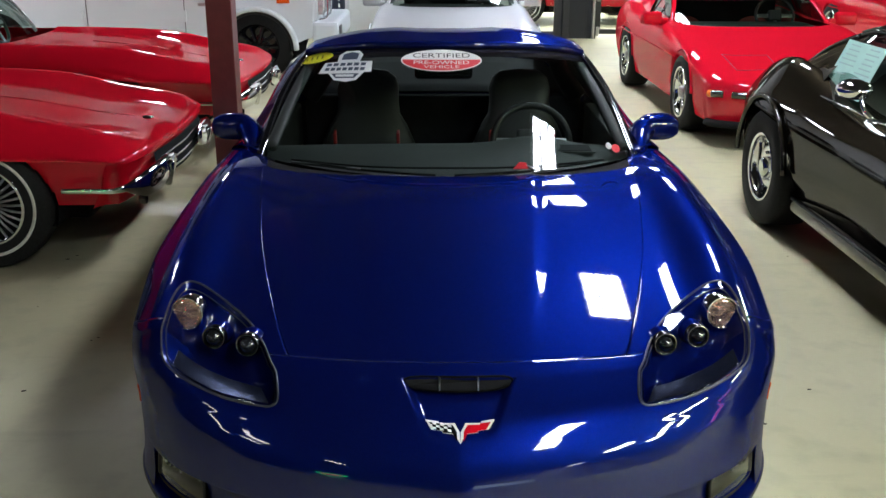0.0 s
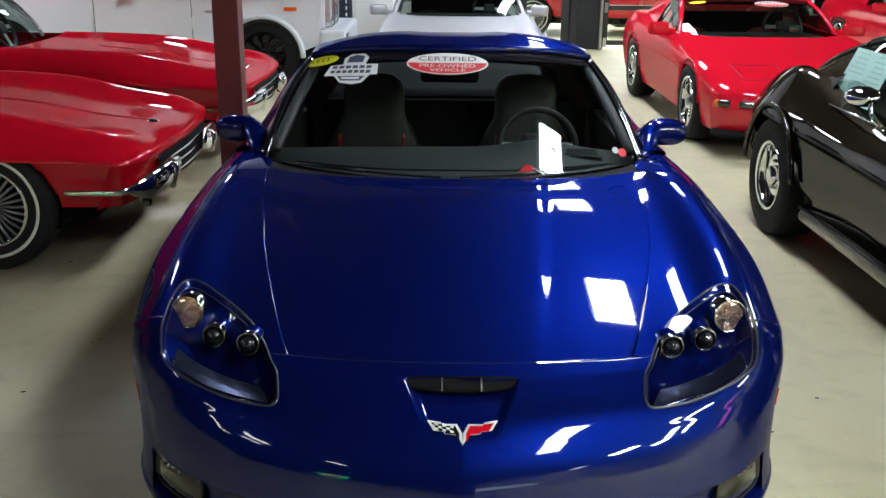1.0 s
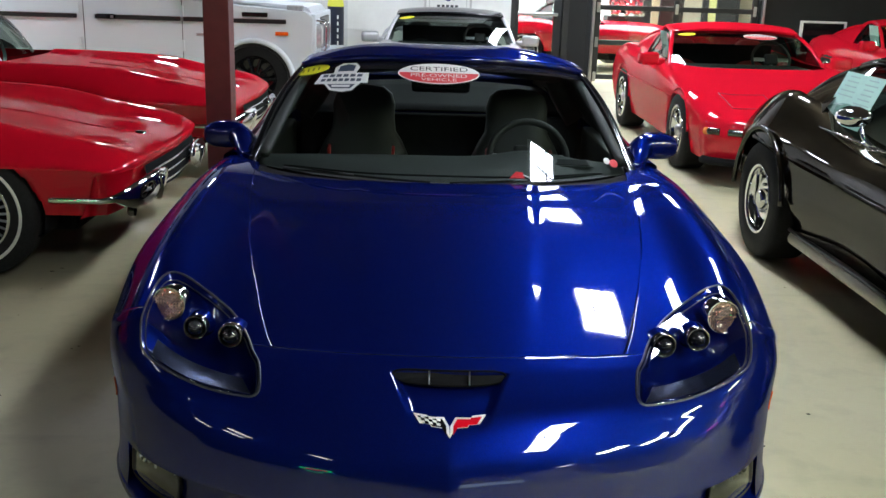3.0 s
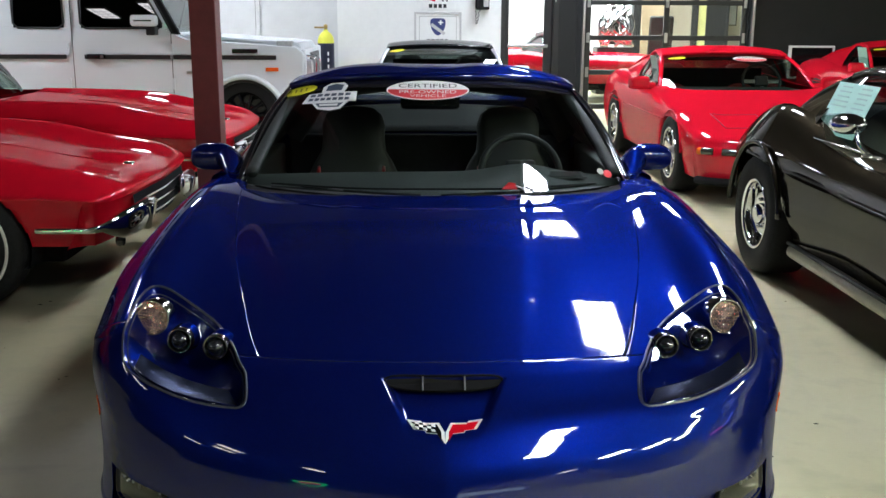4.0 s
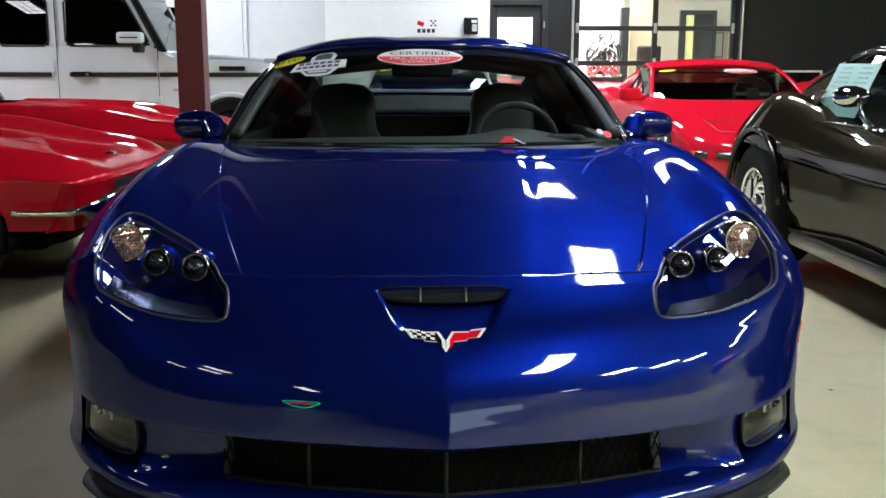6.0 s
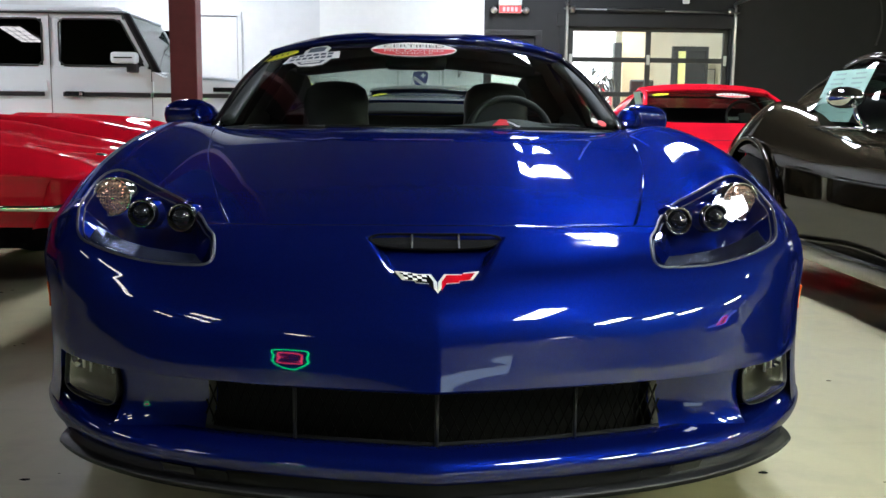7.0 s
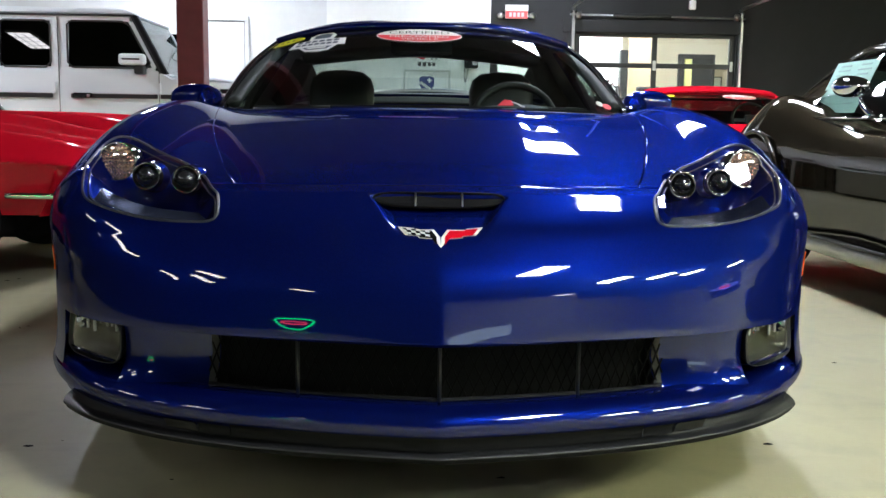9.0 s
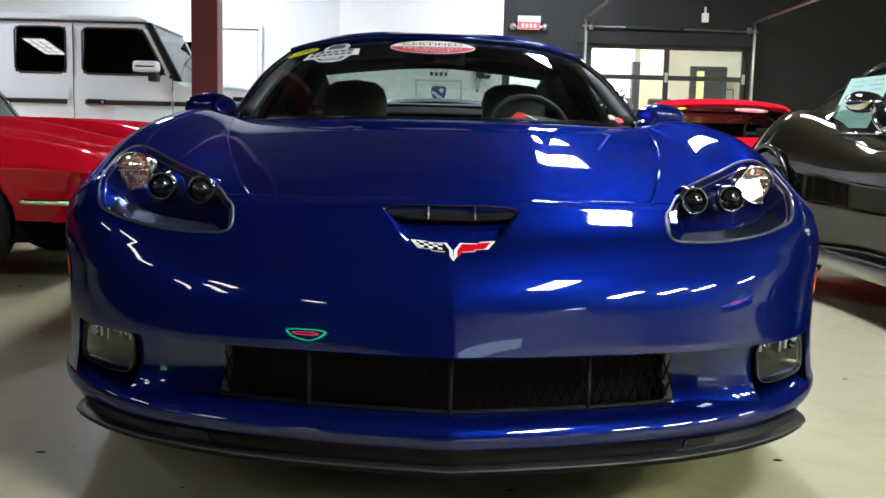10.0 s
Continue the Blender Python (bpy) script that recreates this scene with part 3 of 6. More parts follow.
# grille: slanting crossed bars and three upright ribs
bars_v, bars_f = [], []
for sgn in (-1, 1):
    for a in np.arange(-41, 41, 1.55):
        k = np.linspace(0, 1, 5)
        ph = np.radians(a + sgn * 4.0 * k)
        keep = np.abs(np.degrees(ph)) < 34
        if keep.sum() < 3:
            continue
        P = np.array([nose_curve(np.array([p]), -0.075, 0.25 + 0.125 * t)[0] for p, t in zip(ph[keep], k[keep])])
        v, f = tube(P, 0.0019, 5, up=(0, 1, 0))
        bars_f += [tuple(i + sum(map(len, bars_v)) for i in q) for q in f]
        bars_v.append(v)
grille = part("grille_mesh", mesh("grille_mesh", np.concatenate(bars_v), bars_f), MESH, blue_car, "black diamond grille mesh")
for a in (-19.0, 0, 19.0):
    P = [nose_curve(np.array([np.radians(a)]), -0.06, z)[0] for z in (0.250, 0.30, 0.378)]
    v, f = tube(P, 0.0038, 8, up=(0, 1, 0))
    part("grille_rib", mesh("grille_rib", v, f), TRIM, blue_car)
part("grille_sill", nose_sweep([(-0.058, 0.258), (-0.062, 0.264), (-0.068, 0.256)], -33, 33), GRILLE, blue_car)

# headlamps
for side in (-1, 1):
    lamp = new("headlamp")
    lamp.parent = blue_car
    lamp["label"] = "clear headlamp with two projectors and a faceted turn lamp"
    S = LAMP * np.array([side, 1.0])
    rim = SKIN.pos(S[:, 1], S[:, 0])
    nrm = SKIN.normal(S[:, 1], S[:, 0])
    v, f = tube(rim + 0.0008 * nrm, 0.0026, 8, closed=True)
    part("bezel", mesh("bezel", v, f), BEZEL, lamp, "dull silver headlamp edge")
    mid = S.mean(0)
    rings = np.linspace(0.995, 0.0, 26)[:, None, None]
    G = mid + rings * (S - mid)
    cover = SKIN.pos(G[..., 1], G[..., 0]) + (0.0005 + 0.006 * (1 - rings ** 9)) * SKIN.normal(G[..., 1], G[..., 0])
    n = len(S)
    closing = [(i * n + j, i * n + (j + 1) % n, (i + 1) * n + (j + 1) % n, (i + 1) * n + j) for i in range(25) for j in range(n)]
    part("lens", mesh("lens", cover.reshape(-1, 3), closing), LENS, lamp).visible_shadow = False
    deep = SKIN.pos(G[..., 1], G[..., 0]) - SKIN.normal(G[..., 1], G[..., 0]) * (0.075 * (1 - rings ** 6))
    part("housing", mesh("housing", deep.reshape(-1, 3), closing), BLUE, lamp, "dark blue lamp housing")
    for name, (cx, cy, cz), rad in LAMP_UNITS:
        aim = Vector((0.12 * side, -1, 0.10)).normalized()
        turn = aim.to_track_quat("Z", "Y").to_matrix().to_4x4()
        base = Vector((side * cx, cy, cz)) - 0.02 * aim
        if name == "turn_lamp":
            v, f = lathe([(rad * 1.08, -0.035), (rad * 1.1, 0.012), (rad * 1.02, 0.016), (rad, 0.006), (rad * 0.6, -0.012), (0.001, -0.02)], 40)
            unit = part(name, mesh(name, v, f), CHROME, lamp, "chrome turn lamp bowl", m=Matrix.Translation(base + aim * 0.01) @ turn)
            v, f = facet_dome(rad * 0.99, 0.016, 11)
            part("turn_lens", mesh("turn_lens", v, f, False), FACET, unit, "clear and amber faceted lens")
        else:
            v, f = lathe([(rad * 1.30, -0.016), (rad * 1.30, 0.006), (rad * 1.24, 0.014), (rad * 1.1, 0.016), (rad * 1.02, 0.008)], 40)
            unit = part(name, mesh(name, v, f), GLOSSBLACK, lamp, "dark projector lamp in a gloss black ring", m=Matrix.Translation(base) @ turn)
            v, f = lathe([(rad * 1.31, 0.004), (rad * 1.33, 0.0135), (rad * 1.24, 0.018), (rad * 1.12, 0.0165)], 40)
            part("ring", mesh("ring", v, f), DARKCHROME, unit)
            v, f = lathe([(rad * 1.28, -0.002), (rad * 1.34, -0.012), (rad * 1.45, -0.022), (rad * 1.5, -0.034)], 40)
            part("collar", mesh("collar", v, f), BLUE, unit, "body-coloured collar round the projector")
            v, f = lathe([(rad, 0.004), (rad * 0.92, 0.014), (rad * 0.7, 0.023), (rad * 0.4, 0.029), (0.0005, 0.031)], 36)
            part("projector_lens", mesh("projector_lens", v, f), PROJ, unit)
    # inner rim, a dark step inside the bezel
    v = np.concatenate([SKIN.pos(q[:, 1], q[:, 0]) - d * SKIN.normal(q[:, 1], q[:, 0]) for q, d in ((mid + 0.985 * (S - mid), 0.002), (mid + 0.955 * (S - mid), 0.012), (mid + 0.945 * (S - mid), 0.030))])
    part("inner_rim", mesh("inner_rim", v, [(i * n + j, i * n + (j + 1) % n, (i + 1) * n + (j + 1) % n, (i + 1) * n + j) for i in range(2) for j in range(n)]), BLUE, lamp)
    q = mid + 0.952 * (S - mid)
    v, f = tube(SKIN.pos(q[:, 1], q[:, 0]) - 0.010 * SKIN.normal(q[:, 1], q[:, 0]), 0.0014, 6, closed=True)
    part("inner_bezel", mesh("inner_bezel", v, f), BEZEL, lamp)
    # fluted reflector along the lamp's lower edge
    k = np.linspace(0, 1, 121)
    low, high = (np.array([np.interp(k, (0, 0.5, 1), q) for q in zip(*line)]) for line in (LAMP_FOOT, LAMP_STRIP))
    flute = 0.0020 * (np.arange(121) % 2)
    V = []
    for u in (0.0, 0.35, 0.7, 1.0, 1.06):
        g = low + min(u, 1.0) * (high - low)
        depth = 0.010 + 0.012 * min(u, 1.0) + (0.03 if u > 1 else 0.0) + flute * (u < 1.05)
        V.append(SKIN.pos(g[1], side * np.radians(g[0])) - depth[:, None] * SKIN.normal(g[1], side * np.radians(g[0])))
    part("fluted_reflector", mesh("fluted_reflector", np.stack(V).reshape(-1, 3), quads(5, 121), False), DULLSTEEL, lamp, "fluted dull reflector band")

# nostril above the emblem
scoop = new("nose_scoop")
scoop.parent = blue_car
a = np.linspace(0, 2 * np.pi, 72, endpoint=False)
ex = 0.132 * np.sign(np.cos(a)) * np.abs(np.cos(a)) ** 0.40
ez = 0.0135 * np.sign(np.sin(a)) * np.abs(np.sin(a)) ** 0.62
ez = ez + 0.006 * (ex / 0.132) ** 2 * (1 - np.sign(np.sin(a))) * 0.35
loop = np.stack([ex, 0.134 + 0.95 * ez + 0.012 * (ex / 0.132) ** 2, 0.6385 + ez], -1)
V = np.concatenate([loop, loop + np.array([0, 0.004, -0.001])])
F = [(i, (i + 1) % 72, 72 + (i + 1) % 72, 72 + i) for i in range(72)] + [tuple(range(72, 144))]
part("slot", mesh("slot", V, F, False), GRILLE, scoop, "black nose air inlet")
v, f = tube(loop, 0.0028, 8, closed=True, up=(0, -1, 0.3))
part("rim", mesh("rim", v, f), MESH, scoop)
for x in (-0.047, 0.047):
    v, f = tube([(x, 0.1225, 0.627), (x, 0.1470, 0.651)], 0.0020, 6, up=(1, 0, 0))
    part("divider", mesh("divider", v, f), STEEL, scoop)

# emblem: two flag shapes in a bright outline
def nose_face(x, z, lift=0.004):
    """A point on the emblem's plane by side place and height."""
    x, z = np.asarray(x, float), np.asarray(z, float)
    return np.stack([x, -0.0130 + (z - 0.566) * 1.46 - lift + 0.07 * np.abs(x), z + 0.3 * lift], -1)


def decal(name, outline, mat, parent, lift, label=""):
    """A small plate of an outline in side place and height, with a rim."""
    o = np.array(outline, float)
    top = nose_face(o[:, 0], o[:, 1], lift)
    low = nose_face(o[:, 0], o[:, 1], -0.012)
    k = len(o)
    F = [tuple(range(k))] + [(i, (i + 1) % k, k + (i + 1) % k, k + i) for i in range(k)]
    return part(name, mesh(name, np.concatenate([top, low]), F, False), mat, parent, label)


emblem = new("emblem")
emblem.parent = blue_car
emblem["label"] = "small flag-shaped emblem, half chequered, half red"


def flag(s, k, dz=0.0):
    """One flag, s its side, k its size about its middle."""
    base = [(0.0, 0.5625), (0.0126, 0.576), (0.041, 0.5775), (0.043, 0.5805), (0.067, 0.582), (0.081, 0.5955), (0.0505, 0.5935), (0.0485, 0.591), (0.0126, 0.5915), (0.001, 0.579)]
    m = np.mean(base, 0)
    return [(s * (m[0] + k * (x - m[0])), m[1] + k * (z - m[1]) + dz) for x, z in base]


for s in (-1, 1):
    decal("outline", flag(s, 1.0), WHITE, emblem, 0.003)
    decal("field", flag(s, 0.80), RED if s > 0 else GLOSSBLACK, emblem, 0.0042)
for i in range(6):
    for j in range(3):
        if (i + j) % 2 == 0:
            x0, z0 = -0.020 - 0.0088 * i, 0.5795 + 0.0034 * j + 0.0008 * i
            decal("chequer", [(x0, z0), (x0 - 0.0012, z0 + 0.0034), (x0 - 0.010, z0 + 0.0042), (x0 - 0.0088, z0 + 0.0008)], WHITE, emblem, 0.0050)


# ---- cabins and wheels, for every low car ----
def sheet(A, B, n, bulge=(0, 0, 0), ends=None):
    """A grid from curve A to curve B, bowed by bulge in the middle."""
    k = np.linspace(0, 1, n)[:, None, None]
    b = np.array(bulge, float)
    V = A[None] * (1 - k) + B[None] * k + np.sin(np.pi * k) * b
    return V


def grid_mesh(name, V):
    n, m = V.shape[:2]
    return mesh(name, V.reshape(-1, 3), quads(n, m))


def thick(name, V, t):
    """A grid with thickness t along its mean normal."""
    n, m = V.shape[:2]
    a = np.gradient(V, axis=0)
    b = np.gradient(V, axis=1)
    N = np.cross(a, b)
    N /= np.linalg.norm(N, axis=-1)[..., None] + 1e-12
    W = V - t * N
    P = np.concatenate([V.reshape(-1, 3), W.reshape(-1, 3)])
    F = list(map(tuple, quads(n, m))) + list(map(tuple, quads(n, m, n * m, True)))
    idx = np.arange(n * m).reshape(n, m)
    for line in (idx[0], idx[-1], idx[:, 0], idx[:, -1]):
        F += [(line[i], line[i + 1], line[i + 1] + n * m, line[i] + n * m) for i in range(len(line) - 1)]
    return mesh(name, P, F)


def cabin(car, base, head, rear, tail, belt, paint, screen=SCREEN, side=SIDEGLASS, pillar=0.02, roof=None, bulge=0.03, quarter=True, n=41, trim=None, power=2.4, dome=0.045, post=None, rear_glass=None, valley=0.0, bow=0.0):
    """Screen, roof, side glass, quarters and back glass. Each of base, head, rear and tail is (half width, y middle, y side, z middle, z side)."""
    u = np.linspace(-1, 1, n)

    def curve(c):
        w, y0, y1, z0, z1 = c
        return np.stack([w * u, y0 + (y1 - y0) * u ** 2, z0 + (z1 - z0) * np.abs(u) ** power], -1)

    B, H, R, T = map(curve, (base, head, rear, tail))
    ws = sheet(B, H, 24, (0, -0.25 * bulge, bulge))
    ws[..., 0] += bow * np.sin(np.pi * np.linspace(0, 1, 24) ** 1.3)[:, None] * u[None]
    ob = part("windscreen", grid_mesh("windscreen", ws), screen, car, "clear tinted windscreen")
    ob.visible_shadow = False
    if post is not None:
        part("screen_band", grid_mesh("screen_band", ws[-3:] + np.array([0, -0.0006, 0.0012])), post, car, "black band along the screen's top edge")
    top = sheet(H, R, 24, (0, 0, dome))
    if valley:
        k = np.linspace(0, 1, 24)[:, None]
        top[..., 2] += valley * smooth(0.03, 0.3, k) * (smooth(0.10, 0.24, np.abs(top[..., 0])) * (1 - smooth(0.34, 0.60, np.abs(top[..., 0]))) - 0.3)
    part("roof", thick("roof", top, 0.025), roof or paint, car)
    lining = top.copy()
    lining[..., 2] -= 0.030
    part("headliner", grid_mesh("headliner", lining), LEATHER, car)
    back = sheet(R, T, 16, (0, 0, dome * 0.6))
    part("rear_window", grid_mesh("rear_window", back), rear_glass or screen, car).visible_shadow = False
    for k, s in ((0, -1), (-1, 1)):
        edge = np.concatenate([ws[:, k], top[1:, k], back[1:, k]])
        post_line = ws[:, k]
        v, f = tube(post_line, pillar, 10, flat=0.8)
        part("pillar", mesh("pillar", v, f), post or paint, car)
        if trim is not None:
            v, f = tube(post_line + np.array([-0.012 * s, -0.018, 0.012]), 0.004, 6)
            part("screen_trim", mesh("screen_trim", v, f), trim, car)
        rail = np.concatenate([top[:, k], back[:, k]])
        v, f = tube(rail, pillar * 0.95, 8, flat=0.8)
        part("roof_rail", mesh("roof_rail", v, f), roof or paint, car)
        y0, y1 = belt[1], belt[2]
        e = edge[(edge[:, 1] > y0) & (edge[:, 1] < y1)]
        low = np.stack([s * (belt[0] + 0 * e[:, 1]), e[:, 1], belt[3] + 0 * e[:, 1]], -1)
        low[:, 2] = np.minimum(low[:, 2], e[:, 2])
        part("side_window", grid_mesh("side_window", sheet(low, e, 8, (0.015 * s, 0, 0))), side, car).visible_shadow = False
        if quarter:
            e = edge[edge[:, 1] >= y1 - 0.06]
            low = np.stack([s * (belt[0] + 0.03 + 0 * e[:, 1]), e[:, 1], np.minimum(belt[3] - 0.02, e[:, 2])], -1)
            part("quarter_panel", grid_mesh("quarter_panel", sheet(low, e, 10, (0.02 * s, 0, 0))), paint, car)
            shift = np.array([-0.03 * s, 0, -0.01])
            part("quarter_lining", grid_mesh("quarter_lining", sheet(low + shift, e + shift, 6)), LEATHER, car)
    return ws


def seat(parent, x, y, z, mat, accent, head=True):
    s = new("seat")
    s.parent = parent
    part("cushion", rbox(0.46, 0.48, 0.16, pose(x, y - 0.20, z + 0.10, 8), 0.05, 4), mat, s, smooth=True)
    a = np.linspace(0, 2 * np.pi, 33)[:-1]
    rows = []
    for h, w, d in ((0.10, 0.20, 0.05), (0.12, 0.225, 0.07), (0.30, 0.235, 0.075), (0.44, 0.225, 0.07), (0.52, 0.19, 0.062), (0.575, 0.155, 0.055), (0.63, 0.148, 0.052), (0.70, 0.15, 0.05), (0.75, 0.135, 0.042), (0.78, 0.095, 0.03), (0.79, 0.005, 0.005)):
        c, q = np.cos(a), np.sin(a)
        rows.append(np.stack([x + w * np.sign(c) * np.abs(c) ** 0.7, y + 0.02 + 0.18 * h + d * np.sign(q) * np.abs(q) ** 0.7, z + h + 0 * a], -1))
    n = len(rows)
    F = [(i * 32 + j, i * 32 + (j + 1) % 32, (i + 1) * 32 + (j + 1) % 32, (i + 1) * 32 + j) for i in range(n - 1) for j in range(32)]
    part("backrest", mesh("backrest", np.concatenate(rows), F), mat, s)
    for d in (-1, 1):
        part("piping", rbox(0.014, 0.05, 0.30, pose(x + 0.15 * d, y - 0.035, z + 0.38, 14), 0.006, 2), accent, s, smooth=True)
    return s


def steering_wheel(parent, x, y, z, r=0.185, mat=None, tilt=62):
    w = new("steering_wheel")
    w.parent = parent
    w.matrix_local = pose(x, y, z, tilt)
    a = np.linspace(0, 2 * np.pi, 49)[:-1]
    v, f = tube(np.stack([r * np.cos(a), r * np.sin(a), 0 * a], -1), 0.015, 10, closed=True)
    part("rim", mesh("rim", v, f), mat or LEATHER, w)
    part("hub", rbox(0.13, 0.11, 0.05, pose(0, 0, 0), 0.02, 3), mat or LEATHER, w, smooth=True)
    for ang in (0, 180, 270):
        c, q = math.cos(radians(ang)), math.sin(radians(ang))
        part("spoke", rbox(r, 0.035, 0.014, pose(c * r / 2, q * r / 2, 0, 0, 0, ang), 0.005), STEEL, w)


def wheel(parent, x, y, rad, width, rim, style="spokes", side=1, count=5, white=False):
    """A wheel whose outer face looks along side * x."""
    w = new("wheel")
    w.parent = parent
    w.matrix_local = pose(x, y, rad, 0, 0, 0 if side > 0 else 180)
    h = width / 2
    v, f = lathe([(rim * 0.98, -h * 0.9), (rad * 0.93, -h), (rad * 0.985, -h * 0.8), (rad, -h * 0.4), (rad, h * 0.4), (rad * 0.985, h * 0.8), (rad * 0.93, h), (rim * 1.03, h * 0.96), (rim * 0.98, h * 0.88)], 64, "X")
    part("tyre", mesh("tyre", v, f), RUBBER, w)
    if white:
        v, f = lathe([(rad * 0.745, h * 0.99), (rad * 0.75, h * 1.03), (rad * 0.79, h * 1.03), (rad * 0.795, h * 0.995)], 64, "X")
        part("white_band", mesh("white_band", v, f), WHITEWALL, w)
    v, f = lathe([(rim * 1.0, -h * 0.85), (rim * 0.9, -h * 0.5), (rim * 0.9, h * 0.45), (rim * 0.95, h * 0.75), (rim * 1.02, h * 0.98), (rim * 0.99, h * 1.02), (rim * 0.93, h * 0.95)], 56, "X")
    part("rim", mesh("rim", v, f), CHROME, w)
    v, f = lathe([(rim * 0.92, h * 0.1), (0.001, h * 0.1)], 40, "X")
    part("brake_disc", mesh("brake_disc", v, f), LINER, w)
    if style == "knock_off":
        for k in range(28):
            a = 2 * np.pi * k / 28
            P = np.array([(h * 0.55, 0.25 * rim * np.cos(a), 0.25 * rim * np.sin(a)), (h * 0.72, 0.6 * rim * np.cos(a), 0.6 * rim * np.sin(a)), (h * 0.62, 0.93 * rim * np.cos(a), 0.93 * rim * np.sin(a))])
            v, f = tube(P, 0.0065, 6, up=(1, 0, 0.01))
            part("spoke", mesh("spoke", v, f), STEEL, w)
        v, f = lathe([(0.26 * rim, h * 0.5), (0.25 * rim, h * 0.85), (0.16 * rim, h * 1.05), (0.001, h * 1.1)], 24, "X")
        part("hub_cap", mesh("hub_cap", v, f), CHROME, w)
        part("knock_off_wing", rbox(0.02, 0.16, 0.035, pose(h * 1.1, 0, 0, 35), 0.008), CHROME, w)
    elif style == "slotted":
        v, f = lathe([(0.92 * rim, h * 0.25), (0.84 * rim, h * 0.40), (0.80 * rim, h * 0.46), (0.62 * rim, h * 0.62), (0.52 * rim, h * 0.66), (0.36 * rim, h * 0.52), (0.30 * rim, h * 0.52)], 60, "X")
        f = [q for n, q in enumerate(f) if not (n // 60 == 2 and n % 12 in (3, 4, 5, 6, 7, 8))]
        part("wheel_disc", mesh("wheel_disc", v, f), CHROME, w, "chrome slotted wheel disc")
        v, f = lathe([(0.31 * rim, h * 0.45), (0.30 * rim, h * 0.80), (0.25 * rim, h * 0.92), (0.16 * rim, h * 0.95), (0.001, h * 0.96)], 32, "X")
        part("hub_cap", mesh("hub_cap", v, f), CHROME, w)
        for k in range(5):
            a = 2 * np.pi * (k + 0.5) / 5
            v, f = lathe([(0.010, h * 0.4), (0.010, h * 0.66), (0.006, h * 0.72), (0.001, h * 0.73)], 10, "X")
            part("wheel_nut", mesh("wheel_nut", np.array(v) + np.array([0, 0.42 * rim * np.cos(a), 0.42 * rim * np.sin(a)]), f), CHROME, w)
    else:
        for k in range(count):
            a = 2 * np.pi * k / count
            P = np.array([(h * 0.62, 0.14 * rim * np.cos(a), 0.14 * rim * np.sin(a)), (h * 0.72, 0.55 * rim * np.cos(a), 0.55 * rim * np.sin(a)), (h * 0.82, 0.95 * rim * np.cos(a), 0.95 * rim * np.sin(a))])
            v, f = tube(P, [0.17 * rim, 0.13 * rim, 0.16 * rim], 8, up=(1, 0, 0.01), flat=0.45)
            part("spoke", mesh("spoke", v, f), CHROME, w)
        v, f = lathe([(0.24 * rim, h * 0.45), (0.23 * rim, h * 0.86), (0.18 * rim, h * 0.95), (0.001, h * 0.97)], 24, "X")
        part("hub_cap", mesh("hub_cap", v, f), STEEL, w)
    return w


def lower_body(car, shell, r1, levels, arches, paint, front=True, n=420, lip=True, roll=0.010):
    """The skirt under a skin's edge: down both sides and, if asked, round the nose, open over the wheels.
    levels: (inset, height) pairs; arches: (y, radius, height)."""
    for s in (-1, 1):
        r = np.linspace(0, r1, n)
        E = shell.pos(r, s * np.pi / 2 + 0 * r)
        if front:
            ph = np.linspace(0, s * np.pi / 2, 50)
            E = np.concatenate([shell.pos(0 * ph, ph)[:-1], E])
        T = np.gradient(E, axis=0)
        N = np.stack([T[:, 1], -T[:, 0]], -1)
        N /= np.linalg.norm(N, axis=1)[:, None] + 1e-9
        N *= np.sign(N[:, :1] * s + 1e-6) if not front else np.where((N[:, :1] * s - 0.3 * N[:, 1:2]) < 0, -1, 1)
        rows = [E]
        for inset, z in levels:
            Q = E.copy()
            Q[:, :2] -= inset * N
            Q[:, 2] = np.minimum(z, E[:, 2] - 0.001)
            for yc, rad, zc in arches:
                h = np.sqrt(np.clip(rad ** 2 - (Q[:, 1] - yc) ** 2, 0, None)) + zc
                on = (np.abs(Q[:, 1] - yc) < rad) & (np.abs(Q[:, 0]) > 0.6 * np.abs(E[:, 0]).max())
                Q[:, 2] = np.where(on, np.minimum(np.maximum(Q[:, 2], h), E[:, 2]), Q[:, 2])
            rows.append(Q)
        V = np.stack(rows)
        part("side_panel", grid_mesh("side_panel", V), paint, car)
        for yc, rad, zc in arches:
            a = np.linspace(0.12, np.pi - 0.05, 36)
            w = np.abs(E[:, 0])[np.argmin(np.abs(E[:, 1] - yc))]
            v, f = tube(np.stack([s * (w - 0.006) + 0 * a, yc - rad * np.cos(a), zc + rad * np.sin(a)], -1), roll, 8, up=(1, 0, 0))
            if lip:
                part("wheel_arch", mesh("wheel_arch", v, f), paint, car)
            v, f = lathe([(rad, -0.38), (rad, -0.09)], 40, "X")
            V2 = np.array(v)
            V2[:, 2] = np.maximum(V2[:, 2], -0.1)
            part("wheel_well", mesh("wheel_well", V2 * np.array([s, 1, 1]), f), LINER, car, m=pose(s * w, yc, zc))


def under_block(car, x, y0, y1, z0, z1):
    part("underbody", span(-x, x, y0, y1, z0, z1, 0.03), LINER, car)


def full_skin(car, shell, r0, r1, n, m, paint, name="body_skin", a=90, a0=None):
    if a0 is None:
        ph = np.radians(np.linspace(-a, a, m))
        part(name, grid_mesh(name, shell.pos(np.linspace(r0, r1, n)[:, None], ph[None])), paint, car)
    else:
        for s in (-1, 1):
            ph = s * np.radians(np.linspace(a0, a, m))
            part(name, grid_mesh(name, shell.pos(np.linspace(r0, r1, n)[:, None], ph[None])), paint, car)


